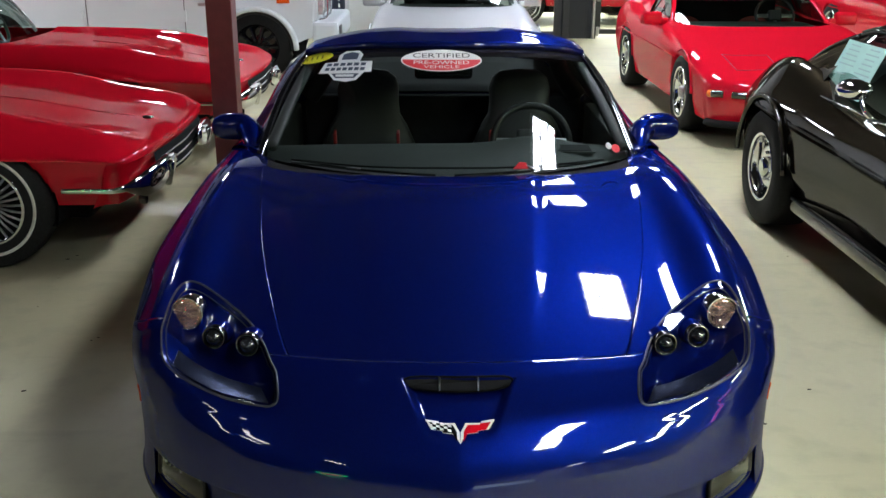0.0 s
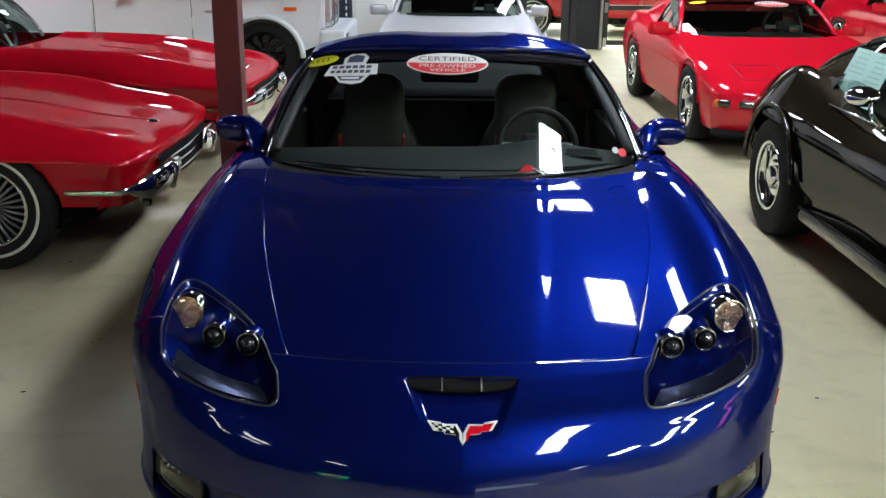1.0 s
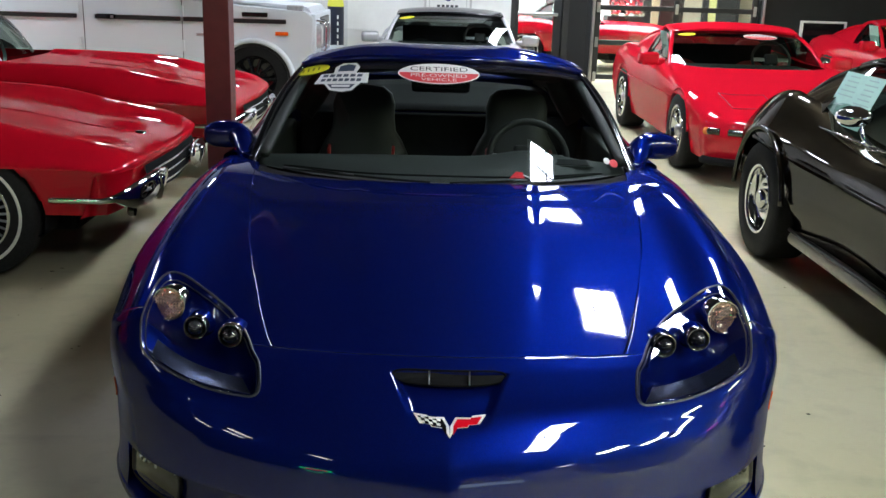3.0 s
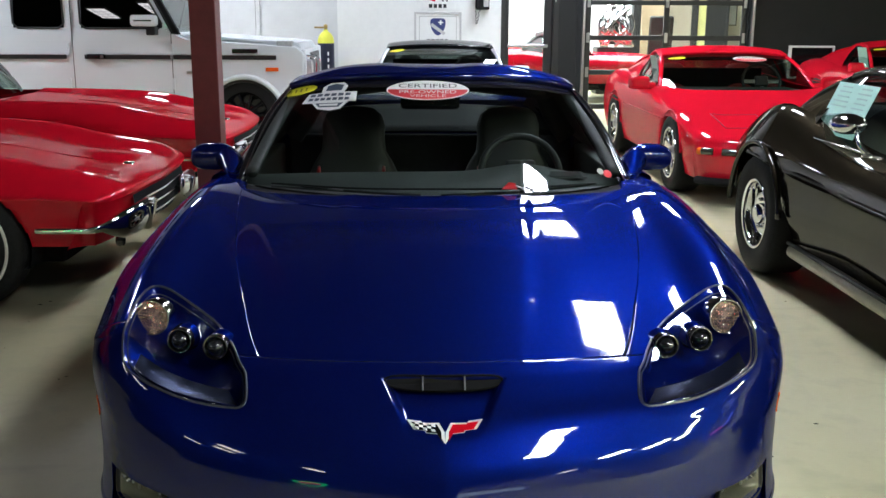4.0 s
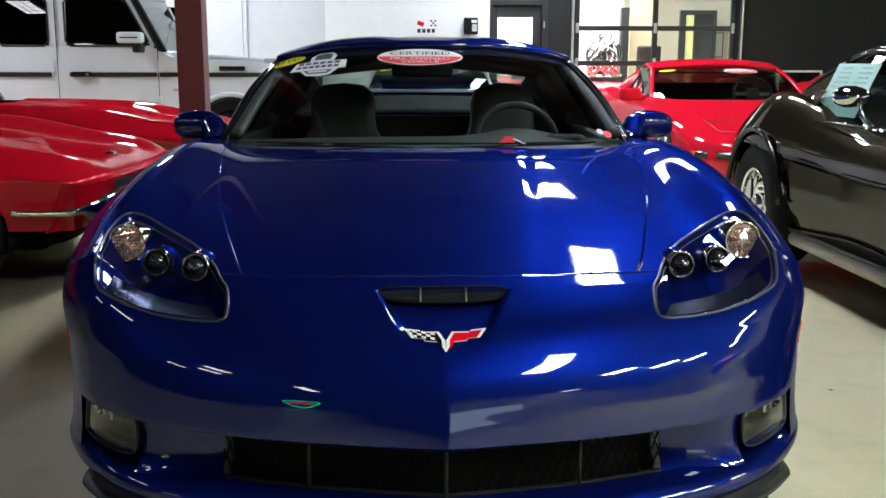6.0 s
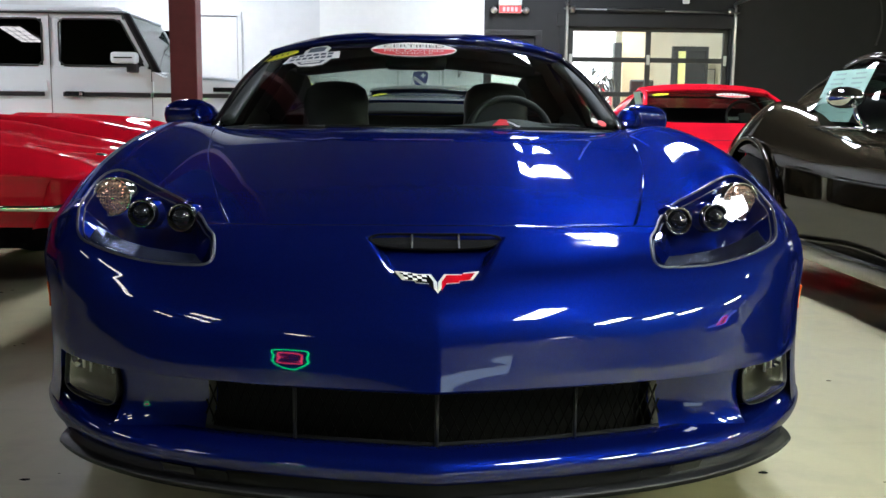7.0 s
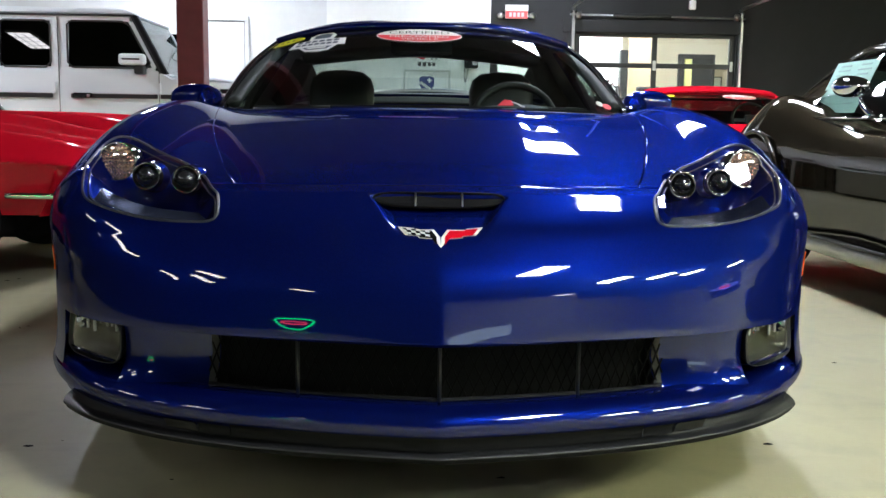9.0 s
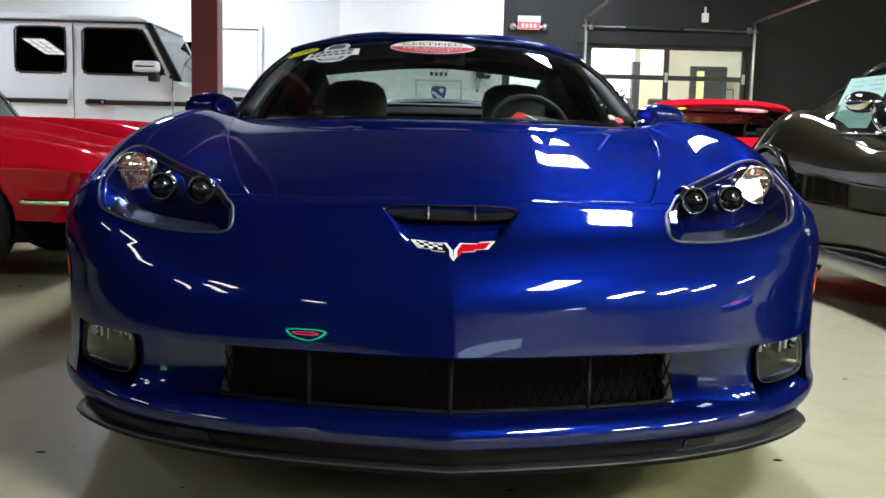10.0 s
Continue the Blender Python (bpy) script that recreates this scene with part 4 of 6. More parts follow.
# ---- rest of the blue car ----
REAR = Shell([BLUE_ROWS[-1], (2.0, 0.838, 0.95, 0.80, 0.68, 0.0), (2.6, 0.85, 0.955, 0.60, 0.70, 0.02), (3.2, 0.88, 0.965, 0.35, 0.72, 0.04), (3.8, 0.92, 0.965, 0.10, 0.72, 0.03), (4.35, 0.945, 0.93, -0.12, 0.62, 0.0), (4.41, 0.62, 0.91, -0.12, 0.42, 0.0), (4.38, 0.30, 0.88, -0.12, 0.28, 0.0)])
full_skin(blue_car, REAR, 0, 0.55, 14, 40, BLUE, "scuttle_side", 90, 50.8)
full_skin(blue_car, REAR, 0.55, 3, 44, 40, BLUE, "door_skin", 90, 57.5)
full_skin(blue_car, REAR, 4.42, 7, 50, 60, BLUE, "tail_skin")
full_skin(blue_car, REAR, 3, 4.42, 20, 40, BLUE, "rear_shoulder", 90, 40)
lower_body(blue_car, SKIN, 10, [(0.0, 0.55), (0.0, 0.40), (0.01, 0.30), (0.03, 0.18)], [(0.93, 0.36, 0.33)], BLUE, front=False, lip=False)
lower_body(blue_car, REAR, 7, [(0.02, 0.55), (0.03, 0.30), (0.06, 0.18)], [(3.62, 0.37, 0.34)], BLUE, front=False)
under_block(blue_car, 0.62, 0.35, 1.45, 0.17, 0.50)
under_block(blue_car, 0.70, 1.45, 4.2, 0.15, 0.28)
for s in (-1, 1):
    wheel(blue_car, s * 0.765, 0.93, 0.335, 0.25, 0.235, side=s)
    wheel(blue_car, s * 0.80, 3.62, 0.345, 0.32, 0.245, side=s)
screen = cabin(blue_car, (0.742, 1.405, 1.765, 0.836, 0.822), (0.635, 2.335, 2.54, 1.175, 1.118), (0.57, 2.95, 2.95, 1.165, 1.10), (0.60, 4.05, 4.0, 0.975, 0.94), (0.80, 1.85, 2.75, 0.83), BLUE, side=DIMSIDE, post=GLOSSBLACK, pillar=0.019, bulge=0.007, trim=CHROME, power=3.0, dome=0.035, rear_glass=BACKGLASS, valley=0.007, bow=0.022)
# scuttle, wipers and cabin
ph = np.linspace(-0.82, 0.82, 61)
k = np.linspace(0, 1, 8)[:, None]
rr = hood_end(ph)[None] * (1 - k) + 10.02 * k
part("scuttle", grid_mesh("scuttle", SKIN.pos(rr, ph[None] + 0 * rr) - np.array([0, 0, 0.007])), GRILLE, blue_car, "matt black scuttle panel")
for x0, x1 in ((-0.60, -0.05), (0.02, 0.58)):
    pts = []
    for q in np.linspace(0, 1, 9):
        x = x0 + (x1 - x0) * q
        uu = x / 0.72
        pts.append((x, 1.43 + 0.36 * uu ** 2 - 0.012, 0.834 + 0.004 * np.sin(np.pi * q)))
    v, f = tube(pts, 0.0045, 6)
    wip = part("wiper", mesh("wiper", v, f), GRILLE, blue_car)
    v, f = tube([(x0, pts[0][1] - 0.02, 0.828), ((x0 + x1) / 2, pts[4][1] - 0.004, 0.838)], 0.006, 6)
    part("wiper_arm", mesh("wiper_arm", v, f), TRIM, wip)
u = np.linspace(-1, 1, 41)
d0 = np.stack([0.72 * u, 1.43 + 0.36 * u ** 2, 0.822 - 0.01 * u ** 2], -1)
d1 = np.stack([0.72 * u, 1.95 + 0.02 * u ** 2, 0.835 - 0.015 * u ** 2 + 0.035 * np.exp(-((u - 0.5) / 0.22) ** 2)], -1)
d2 = np.stack([0.72 * u, 2.0 + 0.0 * u, 0.74 + 0 * u], -1)
d3 = np.stack([0.72 * u, 1.95 + 0.0 * u, 0.45 + 0 * u], -1)
part("dashboard", mesh("dashboard", np.concatenate([sheet(d0, d1, 14, (0, 0, 0.012)).reshape(-1, 3), d2, d3]), quads(16, 41)), DASH, blue_car, "dark grey vinyl dashboard")
part("speaker_slot", rbox(0.20, 0.10, 0.006, pose(0.47, 1.80, 0.848, 2), 0.002), GRILLE, blue_car, "dark slot in the dashboard top")
part("slot_edge", rbox(0.225, 0.125, 0.004, pose(0.47, 1.80, 0.8465, 2), 0.0015), DASH, blue_car)
v, f = tube(spline([(-0.60, 1.66, 0.836), (-0.3, 1.52, 0.842), (0.0, 1.49, 0.844), (0.3, 1.52, 0.842), (0.60, 1.66, 0.836)], 30), 0.006, 6, flat=0.6)
part("defroster_lip", mesh("defroster_lip", v, f), GRILLE, blue_car)
part("cabin_floor", span(-0.72, 0.72, 1.9, 3.0, 0.27, 0.30, 0.01), LINER, blue_car)
for s in (-1, 1):
    P = spline([(s * 0.70, 1.80, 0.85), (s * 0.655, 2.12, 0.985), (s * 0.61, 2.50, 1.095)], 16)
    v, f = tube(P, 0.026, 8, flat=0.7)
    part("pillar_lining", mesh("pillar_lining", v, f), DASH, blue_car, "grey pillar lining")
    P = spline([(s * 0.56, 2.86, 1.07), (s * 0.60, 2.90, 0.98), (s * 0.68, 2.92, 0.86)], 16)
    v, f = tube(P, 0.05, 10, up=(0, 1, 0), flat=0.6)
    part("hoop_lining", mesh("hoop_lining", v, f), LEATHER, blue_car)
v, f = tube(spline([(-0.56, 2.88, 1.075), (0, 2.90, 1.125), (0.56, 2.88, 1.075)], 24), 0.045, 10, flat=0.7)
part("hoop_lining", mesh("hoop_lining", v, f), LEATHER, blue_car)
part("centre_console", rbox(0.20, 0.95, 0.30, pose(0, 2.35, 0.44), 0.04, 3), LEATHER, blue_car, smooth=True)
part("cargo_floor", span(-0.60, 0.60, 3.0, 4.0, 0.66, 0.70, 0.01), LINER, blue_car)
u2 = np.linspace(-0.62, 0.62, 13)
shade_grid = sheet(np.stack([u2 * 1.1, 3.0 + 0 * u2, 0.875 - 0.06 * u2 ** 2], -1), np.stack([u2, 3.98 + 0 * u2, 0.93 - 0.08 * u2 ** 2], -1), 6)
part("cargo_cover", thick("cargo_cover", shade_grid, 0.006), GRILLE, blue_car, "black cargo cover under the rear glass")
part("bulkhead", span(-0.70, 0.70, 2.93, 3.0, 0.28, 0.868, 0.01), LINER, blue_car)
for s in (-1, 1):
    part("door_card", span(s * 0.76 - 0.03, s * 0.76 + 0.03, 1.85, 3.0, 0.3, 0.82, 0.015), LEATHER, blue_car)
    seat(blue_car, 0.37 * s, 2.62, 0.235, LEATHER, REDLEATHER)
steering_wheel(blue_car, 0.37, 2.14, 0.80, 0.165)
mirror = part("rear_view_mirror", rbox(0.25, 0.035, 0.07, pose(-0.01, 2.24, 1.092), 0.022, 3), GLOSSBLACK, blue_car, smooth=True)
# door mirrors
for s in (-1, 1):
    mir = new("door_mirror")
    mir.parent = blue_car
    a, b = np.linspace(0, 2 * np.pi, 33)[:-1], np.linspace(-1, 1, 17)
    V = []
    for k in b:
        w = (1 - abs(k) ** 2.6) ** (1 / 2.2)
        for t in a:
            c, q = math.cos(t), math.sin(t)
            V.append((s * (0.912 + 0.100 * k), 2.12 + 0.065 * w * np.sign(c) * abs(c) ** 0.8 + 0.03 * k, 0.872 + 0.056 * w * np.sign(q) * abs(q) ** 0.8 - 0.006 * k))
    F = [(i * 32 + j, i * 32 + (j + 1) % 32, (i + 1) * 32 + (j + 1) % 32, (i + 1) * 32 + j) for i in range(16) for j in range(32)]
    part("mirror_shell", mesh("mirror_shell", V, F), BLUE, mir)
    P = spline([(s * 0.885, 2.115, 0.872), (s * 0.835, 2.07, 0.866), (s * 0.805, 1.97, 0.842), (s * 0.785, 1.89, 0.822), (s * 0.765, 1.80, 0.805)], 20)
    v, f = tube(P, np.interp(np.linspace(0, 1, 20), [0, 0.3, 0.6, 1], [0.052, 0.048, 0.035, 0.032]), 14, up=(0, 1, 0), flat=1.1)
    part("mirror_arm", mesh("mirror_arm", v, f), BLUE, mir)


# ---- the other low cars ----
def roadster(name, label, m, nose_z, paint, group, axle=0.69):
    """A red classic roadster with a pointed nose, humped wings and chrome bumpers."""
    car = thing(name, label, "car", m, group)
    b = nose_z
    sh = Shell([(0.035, b, 0.85, 0.15, b, 0.0), (0.062, b + 0.035, 0.862, 0.15, b + 0.012, 0.008), (0.20, b + 0.075, 0.872, 0.18, b + 0.02, 0.04), (0.5, b + 0.11, 0.88, 0.32, b + 0.03, 0.06), (0.9, 0.735, 0.885, 0.30, 0.63, 0.065), (1.45, 0.785, 0.885, 0.25, 0.63, 0.04), (1.9, 0.81, 0.88, 0.20, 0.63, 0.02), (2.5, 0.82, 0.87, 0.1, 0.63, 0.02), (3.2, 0.84, 0.88, 0.05, 0.63, 0.08), (3.9, 0.80, 0.86, -0.1, 0.6, 0.06), (4.4, 0.66, 0.80, -0.15, 0.55, 0.0)], start=0.72, p=2.0, q=1.9, crest=0.70, wide=0.17, peak=0.06, plan=3.2)
    full_skin(car, sh, 0, 6.0, 110, 160, paint, "front_skin")
    full_skin(car, sh, 6.0, 10, 70, 30, paint, "side_skin", 90, 48)
    full_skin(car, sh, 8.0, 10, 40, 60, paint, "rear_deck", 48)
    lower_body(car, sh, 10, [(0.015, b - 0.02), (0.035, b - 0.10), (0.05, 0.41), (0.09, 0.33)], [(axle, 0.36, 0.32), (axle + 2.49, 0.36, 0.32)], paint, lip=False)
    under_block(car, 0.6, 0.4, 4.1, 0.2, 0.45)
    for s in (-1, 1):
        for y in (axle, axle + 2.49):
            wheel(car, s * 0.745, y, 0.335, 0.19, 0.205, "knock_off", s, white=True)
    cabin(car, (0.60, 1.92, 2.12, 0.83, 0.82), (0.52, 2.32, 2.39, 1.17, 1.14), (0.50, 2.95, 2.95, 1.16, 1.10), (0.56, 3.25, 3.25, 0.86, 0.84), (0.74, 2.2, 2.9, 0.82), TRIM, pillar=0.014, roof=SOFTTOP, trim=CHROME)
    part("tub", span(-0.62, 0.62, 1.6, 3.0, 0.3, 0.5, 0.02), LINER, car)
    steering_wheel(car, 0.36, 2.36, 0.88, 0.18)
    # bumper blades wrapping the corners, with over-riders
    for s in (-1, 1):
        ph = s * np.radians(np.linspace(10, 88, 40))
        E = sh.pos(0 * ph, ph)
        r = np.interp(np.degrees(np.abs(ph)), [10, 16, 30, 48, 60, 72, 88], [0.016, 0.034, 0.038, 0.034, 0.022, 0.010, 0.007])
        E[:, 2] = b - 0.128 - 1.3 * (r - 0.007) + 0.055 * np.cos(ph)
        E[:, :2] += np.stack([np.sin(ph) * 0.03, -0.035 * np.cos(ph)], -1)
        tail = np.stack([E[-1] + np.array([0, 0.25 * k, 0]) for k in np.linspace(0.1, 1, 10)])
        E = np.concatenate([E, tail])
        v, f = tube(E, np.concatenate([r, np.full(10, 0.007)]), 16, flat=2.0)
        part("bumper_blade", mesh("bumper_blade", v, f), CHROME, car, "chrome bumper blade")
        c = sh.pos(np.array(0.0), np.array(s * np.radians(22)))
        part("over_rider", rbox(0.045, 0.045, 0.14, pose(c[0], c[1] - 0.055, b - 0.135, 12), 0.021, 3), CHROME, car, smooth=True)
        q = sh.pos(np.array(0.0), np.array(s * np.radians(50)))
        v, f = lathe([(0.03, 0.02), (0.034, 0.0), (0.028, -0.014), (0.001, -0.02)], 24, "Y")
        part("park_lamp", mesh("park_lamp", v, f), DARKLENS, car, m=pose(q[0] * 0.97, q[1] + 0.0, b - 0.21))
    ph = np.radians(np.linspace(-27, 27, 60))
    E = sh.pos(0 * ph, ph)
    out = np.stack([0.004 * np.sin(ph), -0.006 * np.cos(ph), 0 * ph], -1)
    mouth = np.stack([E + out * 0.2 - np.array([0, 0, 0.012]), E + np.array([0, 0.0, 0]) + out - np.array([0, 0, 0.05]), E + out - np.stack([0 * ph, 0 * ph, 0.05 + 0.13 * np.cos(ph / np.radians(27) * np.pi / 2) ** 0.5], -1)])
    # dark sheet laid on the nose for the shade under the beak
    part("mouth", grid_mesh("mouth", mouth), GRILLE, car, "dark sheet for the shaded grille opening under the beak")
    # grille bars
    for k in range(3):
        ph = np.radians(np.linspace(-22, 22, 40))
        E = sh.pos(0 * ph, ph)
        E[:, 1] -= 0.004
        E[:, 2] = b - 0.06 - 0.05 * k
        E[:, 0] *= 0.95
        v, f = tube(E, 0.007, 6)
        part("grille_bar", mesh("grille_bar", v, f), CHROME, car)
    v, f = tube(np.stack([np.zeros(30), np.linspace(0.12, 1.4, 30), sh.pos(np.interp(np.linspace(0.12, 1.4, 30), sh.rows[:, 0], np.arange(11)), np.zeros(30))[:, 2]], -1), 0.007, 6, flat=0.6)
    part("hood_crease", mesh("hood_crease", v, f), paint, car)
    v, f = lathe([(0.03, 0.0), (0.026, 0.006), (0.001, 0.008)], 16)
    part("emblem", mesh("emblem", np.array(v) * np.array([1.6, 1, 1]), f), CHROME, car, m=Matrix.Translation(sh.pos(np.array(2.1), np.array(0.0))) @ Matrix.Rotation(0.15, 4, "X"))
    return car, sh


SOFTTOP = material("black_soft_top_cloth", (0.02, 0.02, 0.02), 0.85, bump=0.2, scale=150)
roadster("roadster", "red classic roadster with chrome bumpers and whitewall tyres beside a post", pose(-1.47, 3.57, 0, 0, 0, 90), 0.555, RED, "classic red roadsters", 0.85)
roadster("roadster", "red classic roadster parked behind the steel post", pose(-1.40, 6.02, 0, 0, 0, 89), 0.555, RED, "classic red roadsters", 1.05)


def coupe(name, label, m, rows, paint, axles, cab, wheel_x, rad, kw, cut=6.0, deck=8.0, ang=50, levels=None, rim=0.2, top=None, width=0.24, nwheel=5, lobby=LINER, seat_mat=None, style="spokes", gap=0.035, roll=0.010):
    car = thing(name, label, "car", m)
    sh = Shell(rows, **kw)
    last = len(rows) - 1
    full_skin(car, sh, 0, cut, 110, 160, paint, "front_skin")
    full_skin(car, sh, cut, last, 70, 30, paint, "side_skin", 90, ang)
    full_skin(car, sh, deck, last, 40, 60, paint, "rear_deck", ang)
    lower_body(car, sh, last, levels or [(0.0, 0.45), (0.02, 0.32), (0.05, 0.20)], [(y, rad + gap, rad) for y in axles], paint, roll=roll)
    under_block(car, 0.6, 0.4, axles[1] + 0.4, 0.16, 0.42)
    for s in (-1, 1):
        for y in axles:
            wheel(car, s * wheel_x, y, rad, width, rim, style, s, nwheel)
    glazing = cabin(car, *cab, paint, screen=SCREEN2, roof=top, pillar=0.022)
    part("tub", span(-0.66, 0.66, axles[0] + 0.75, axles[1] - 0.3, 0.25, 0.45, 0.02), lobby, car)
    part("headliner", span(-cab[1][0] + 0.06, cab[1][0] - 0.06, cab[1][2] + 0.04, cab[2][1], cab[2][4] - 0.03, cab[2][4] - 0.018, 0.003), lobby, car)
    part("cargo_cover", span(-cab[2][0] + 0.02, cab[2][0] - 0.02, cab[2][1] + 0.04, cab[2][1] + 0.07, 0.45, cab[2][4] - 0.13, 0.006), lobby, car)
    y = cab[1][1]
    part("dashboard", rbox(1.25, 0.45, 0.12, pose(0, y - 0.25, cab[0][3] - 0.07), 0.04, 3), DASH, car, smooth=True)
    for s in (-1, 1):
        seat(car, 0.36 * s, y + 0.55, 0.2, seat_mat or LEATHER, seat_mat or LEATHER)
    steering_wheel(car, 0.36, y - 0.02, cab[0][3] + 0.04)
    return car, sh, glazing


C4_ROWS = [(0.0, 0.40, 0.855, 0.30, 0.40, 0.0), (0.0, 0.47, 0.865, 0.32, 0.45, 0.0), (0.05, 0.54, 0.875, 0.31, 0.50, 0.004), (0.30, 0.605, 0.885, 0.26, 0.56, 0.014), (0.70, 0.675, 0.89, 0.22, 0.62, 0.022), (1.2, 0.74, 0.89, 0.22, 0.62, 0.02), (1.72, 0.80, 0.885, 0.20, 0.62, 0.015), (2.4, 0.81, 0.88, 0.1, 0.62, 0.01), (3.2, 0.84, 0.89, 0.05, 0.62, 0.03), (3.9, 0.88, 0.88, -0.05, 0.62, 0.01), (4.4, 0.82, 0.84, -0.1, 0.5, 0.0)]
CAB4 = ((0.74, 1.74, 2.02, 0.80, 0.80), (0.625, 2.42, 2.48, 1.105, 1.07), (0.60, 3.0, 3.0, 1.115, 1.07), (0.60, 4.0, 4.0, 0.89, 0.87), (0.78, 2.05, 2.9, 0.80))
red_coupe, sh4, ws4 = coupe("sports_coupe", "bright red wedge-shaped sports coupe with chrome wheels", pose(2.97, 5.36, 0), C4_ROWS, RED2, (0.98, 3.42), CAB4, 0.775, 0.325, dict(start=0.82, crest=0.74, wide=0.12), rim=0.215, seat_mat=REDLEATHER)
silver_car, shs, wss = coupe("sports_coupe", "silver low sports car facing the hall, dark roof", pose(0.19, 7.45, 0), C4_ROWS, SILVER, (0.98, 3.42), CAB4, 0.775, 0.325, dict(start=0.82, crest=0.74, wide=0.12), rim=0.215, top=GLOSSBLACK)
C3_ROWS = [(0.0, 0.50, 0.78, 0.35, 0.50, 0.0), (0.05, 0.56, 0.82, 0.33, 0.53, 0.01), (0.30, 0.63, 0.86, 0.28, 0.58, 0.06), (0.65, 0.69, 0.89, 0.22, 0.64, 0.14), (1.0, 0.735, 0.895, 0.18, 0.66, 0.18), (1.45, 0.77, 0.885, 0.12, 0.62, 0.10), (1.85, 0.81, 0.865, 0.08, 0.60, 0.03), (2.5, 0.82, 0.85, 0.04, 0.60, 0.01), (3.1, 0.83, 0.885, 0.0, 0.63, 0.09), (3.6, 0.83, 0.915, 0.0, 0.68, 0.145), (4.05, 0.80, 0.84, 0.0, 0.64, 0.10), (4.35, 0.76, 0.72, 0.0, 0.58, 0.05), (4.5, 0.68, 0.64, -0.05, 0.5, 0.02)]
CAB3 = ((0.64, 2.02, 2.26, 0.83, 0.82), (0.50, 2.58, 2.66, 1.18, 1.13), (0.50, 3.25, 3.25, 1.19, 1.13), (0.56, 3.85, 3.85, 0.90, 0.88), (0.76, 2.28, 3.2, 0.82))
dark_coupe, sh3, ws3 = coupe("sports_coupe", "black classic coupe with bulging wings and chrome wheels", pose(2.77, 0.06, 0), C3_ROWS, BLACKP, (1.0, 3.49), CAB3, 0.775, 0.345, dict(start=0.70, p=2.0, q=1.8, crest=0.74, wide=0.15), cut=6.3, deck=9.0, rim=0.20, width=0.25, style="slotted", gap=0.07, roll=0.016, levels=[(0.0, 0.50), (-0.005, 0.44), (0.04, 0.34), (0.07, 0.25)])


# ---- the white off-road wagon ----
WO = Vector((-2.9, 9.75, 0))
wagon = thing("off_road_wagon", "white boxy off-road wagon with black rub strips and dark windows", "car", Matrix.Translation(WO))
YN, YF = 8.92, 10.62


def wspan(name, x0, x1, y0, y1, z0, z1, mat, bevel=0.02, parent=None, label="", seg=2):
    return part(name, span(x0 - WO.x, x1 - WO.x, y0 - WO.y, y1 - WO.y, z0, z1, bevel, seg), mat, parent or wagon, label)


def wprism(name, outline, y0, y1, mat, parent=None, label="", bevel=0.01):
    """A side outline in x and z, pushed through from y0 to y1."""
    bm = bmesh.new()
    a = [bm.verts.new((x - WO.x, y0 - WO.y, z)) for x, z in outline]
    b = [bm.verts.new((x - WO.x, y1 - WO.y, z)) for x, z in outline]
    bm.faces.new(a)
    bm.faces.new(b[::-1])
    for i in range(len(a)):
        j = (i + 1) % len(a)
        bm.faces.new((a[i], b[i], b[j], a[j]))
    bmesh.ops.recalc_face_normals(bm, faces=bm.faces[:])
    if bevel:
        bmesh.ops.bevel(bm, geom=bm.edges[:], offset=bevel, segments=2, affect="EDGES")
    return part(name, bm, mat, parent or wagon, label)


def arch_outline(xc, zc, r, n=14):
    return [(xc - r * math.cos(t), zc + r * math.sin(t)) for t in np.linspace(0, math.pi, n)]


# lower body with the front wheel's opening; cabin tub; bonnet
wprism("body_side", [(-5.7, 0.46), (-2.42, 0.46)] + [(x, max(z, 0.40)) for x, z in arch_outline(-1.98, 0.38, 0.42)][1:-1] + [(-1.56, 0.42), (-1.36, 0.50), (-1.32, 1.05), (-1.40, 1.12), (-2.62, 1.20), (-2.78, 1.285), (-5.7, 1.285)], YN, YN + 0.12, WHITEP)
wprism("body_core", [(-5.7, 0.46), (-2.5, 0.46), (-2.45, 0.86), (-1.5, 0.86), (-1.36, 0.55), (-1.32, 1.05), (-1.42, 1.14), (-2.62, 1.225), (-2.78, 1.285), (-5.7, 1.285)], YN + 0.12, YF, WHITEP, bevel=0.02)
wprism("hood", [(-2.66, 1.19), (-1.42, 1.13), (-1.36, 1.10), (-1.40, 1.165), (-2.64, 1.25)], YN + 0.14, YF - 0.14, WHITEP)
# pillars, roof, windows
RX = -3.05
wprism("roof", [(-5.7, 1.865), (RX, 1.865), (RX + 0.05, 1.875), (RX - 0.06, 1.935), (-5.7, 1.955)], YN + 0.02, YF - 0.02, WHITEP, bevel=0.02)
wspan("gutter", -5.7, RX + 0.02, YN - 0.005, YN + 0.03, 1.852, 1.872, TRIM, 0.004)
for y0, y1 in ((YN + 0.015, YN + 0.07), (YF - 0.07, YF - 0.015)):
    wprism("front_pillar", [(-2.83, 1.314), (-2.745, 1.314), (-2.985, 1.801), (-3.07, 1.801)], y0 + 0.001, y1 - 0.001, WHITEP, bevel=0.006)
    wspan("door_pillar", -3.90, -3.715, y0, y1, 1.314, 1.801, WHITEP, 0.006)
    wspan("rear_pillar", -4.62, -4.44, y0, y1, 1.314, 1.801, WHITEP, 0.006)
    wspan("window_head", -5.7, -3.05, y0, y1, 1.80, 1.866, WHITEP, 0.006)
    wspan("window_sill", -5.7, -2.80, y0, y1, 1.27, 1.315, WHITEP, 0.006)
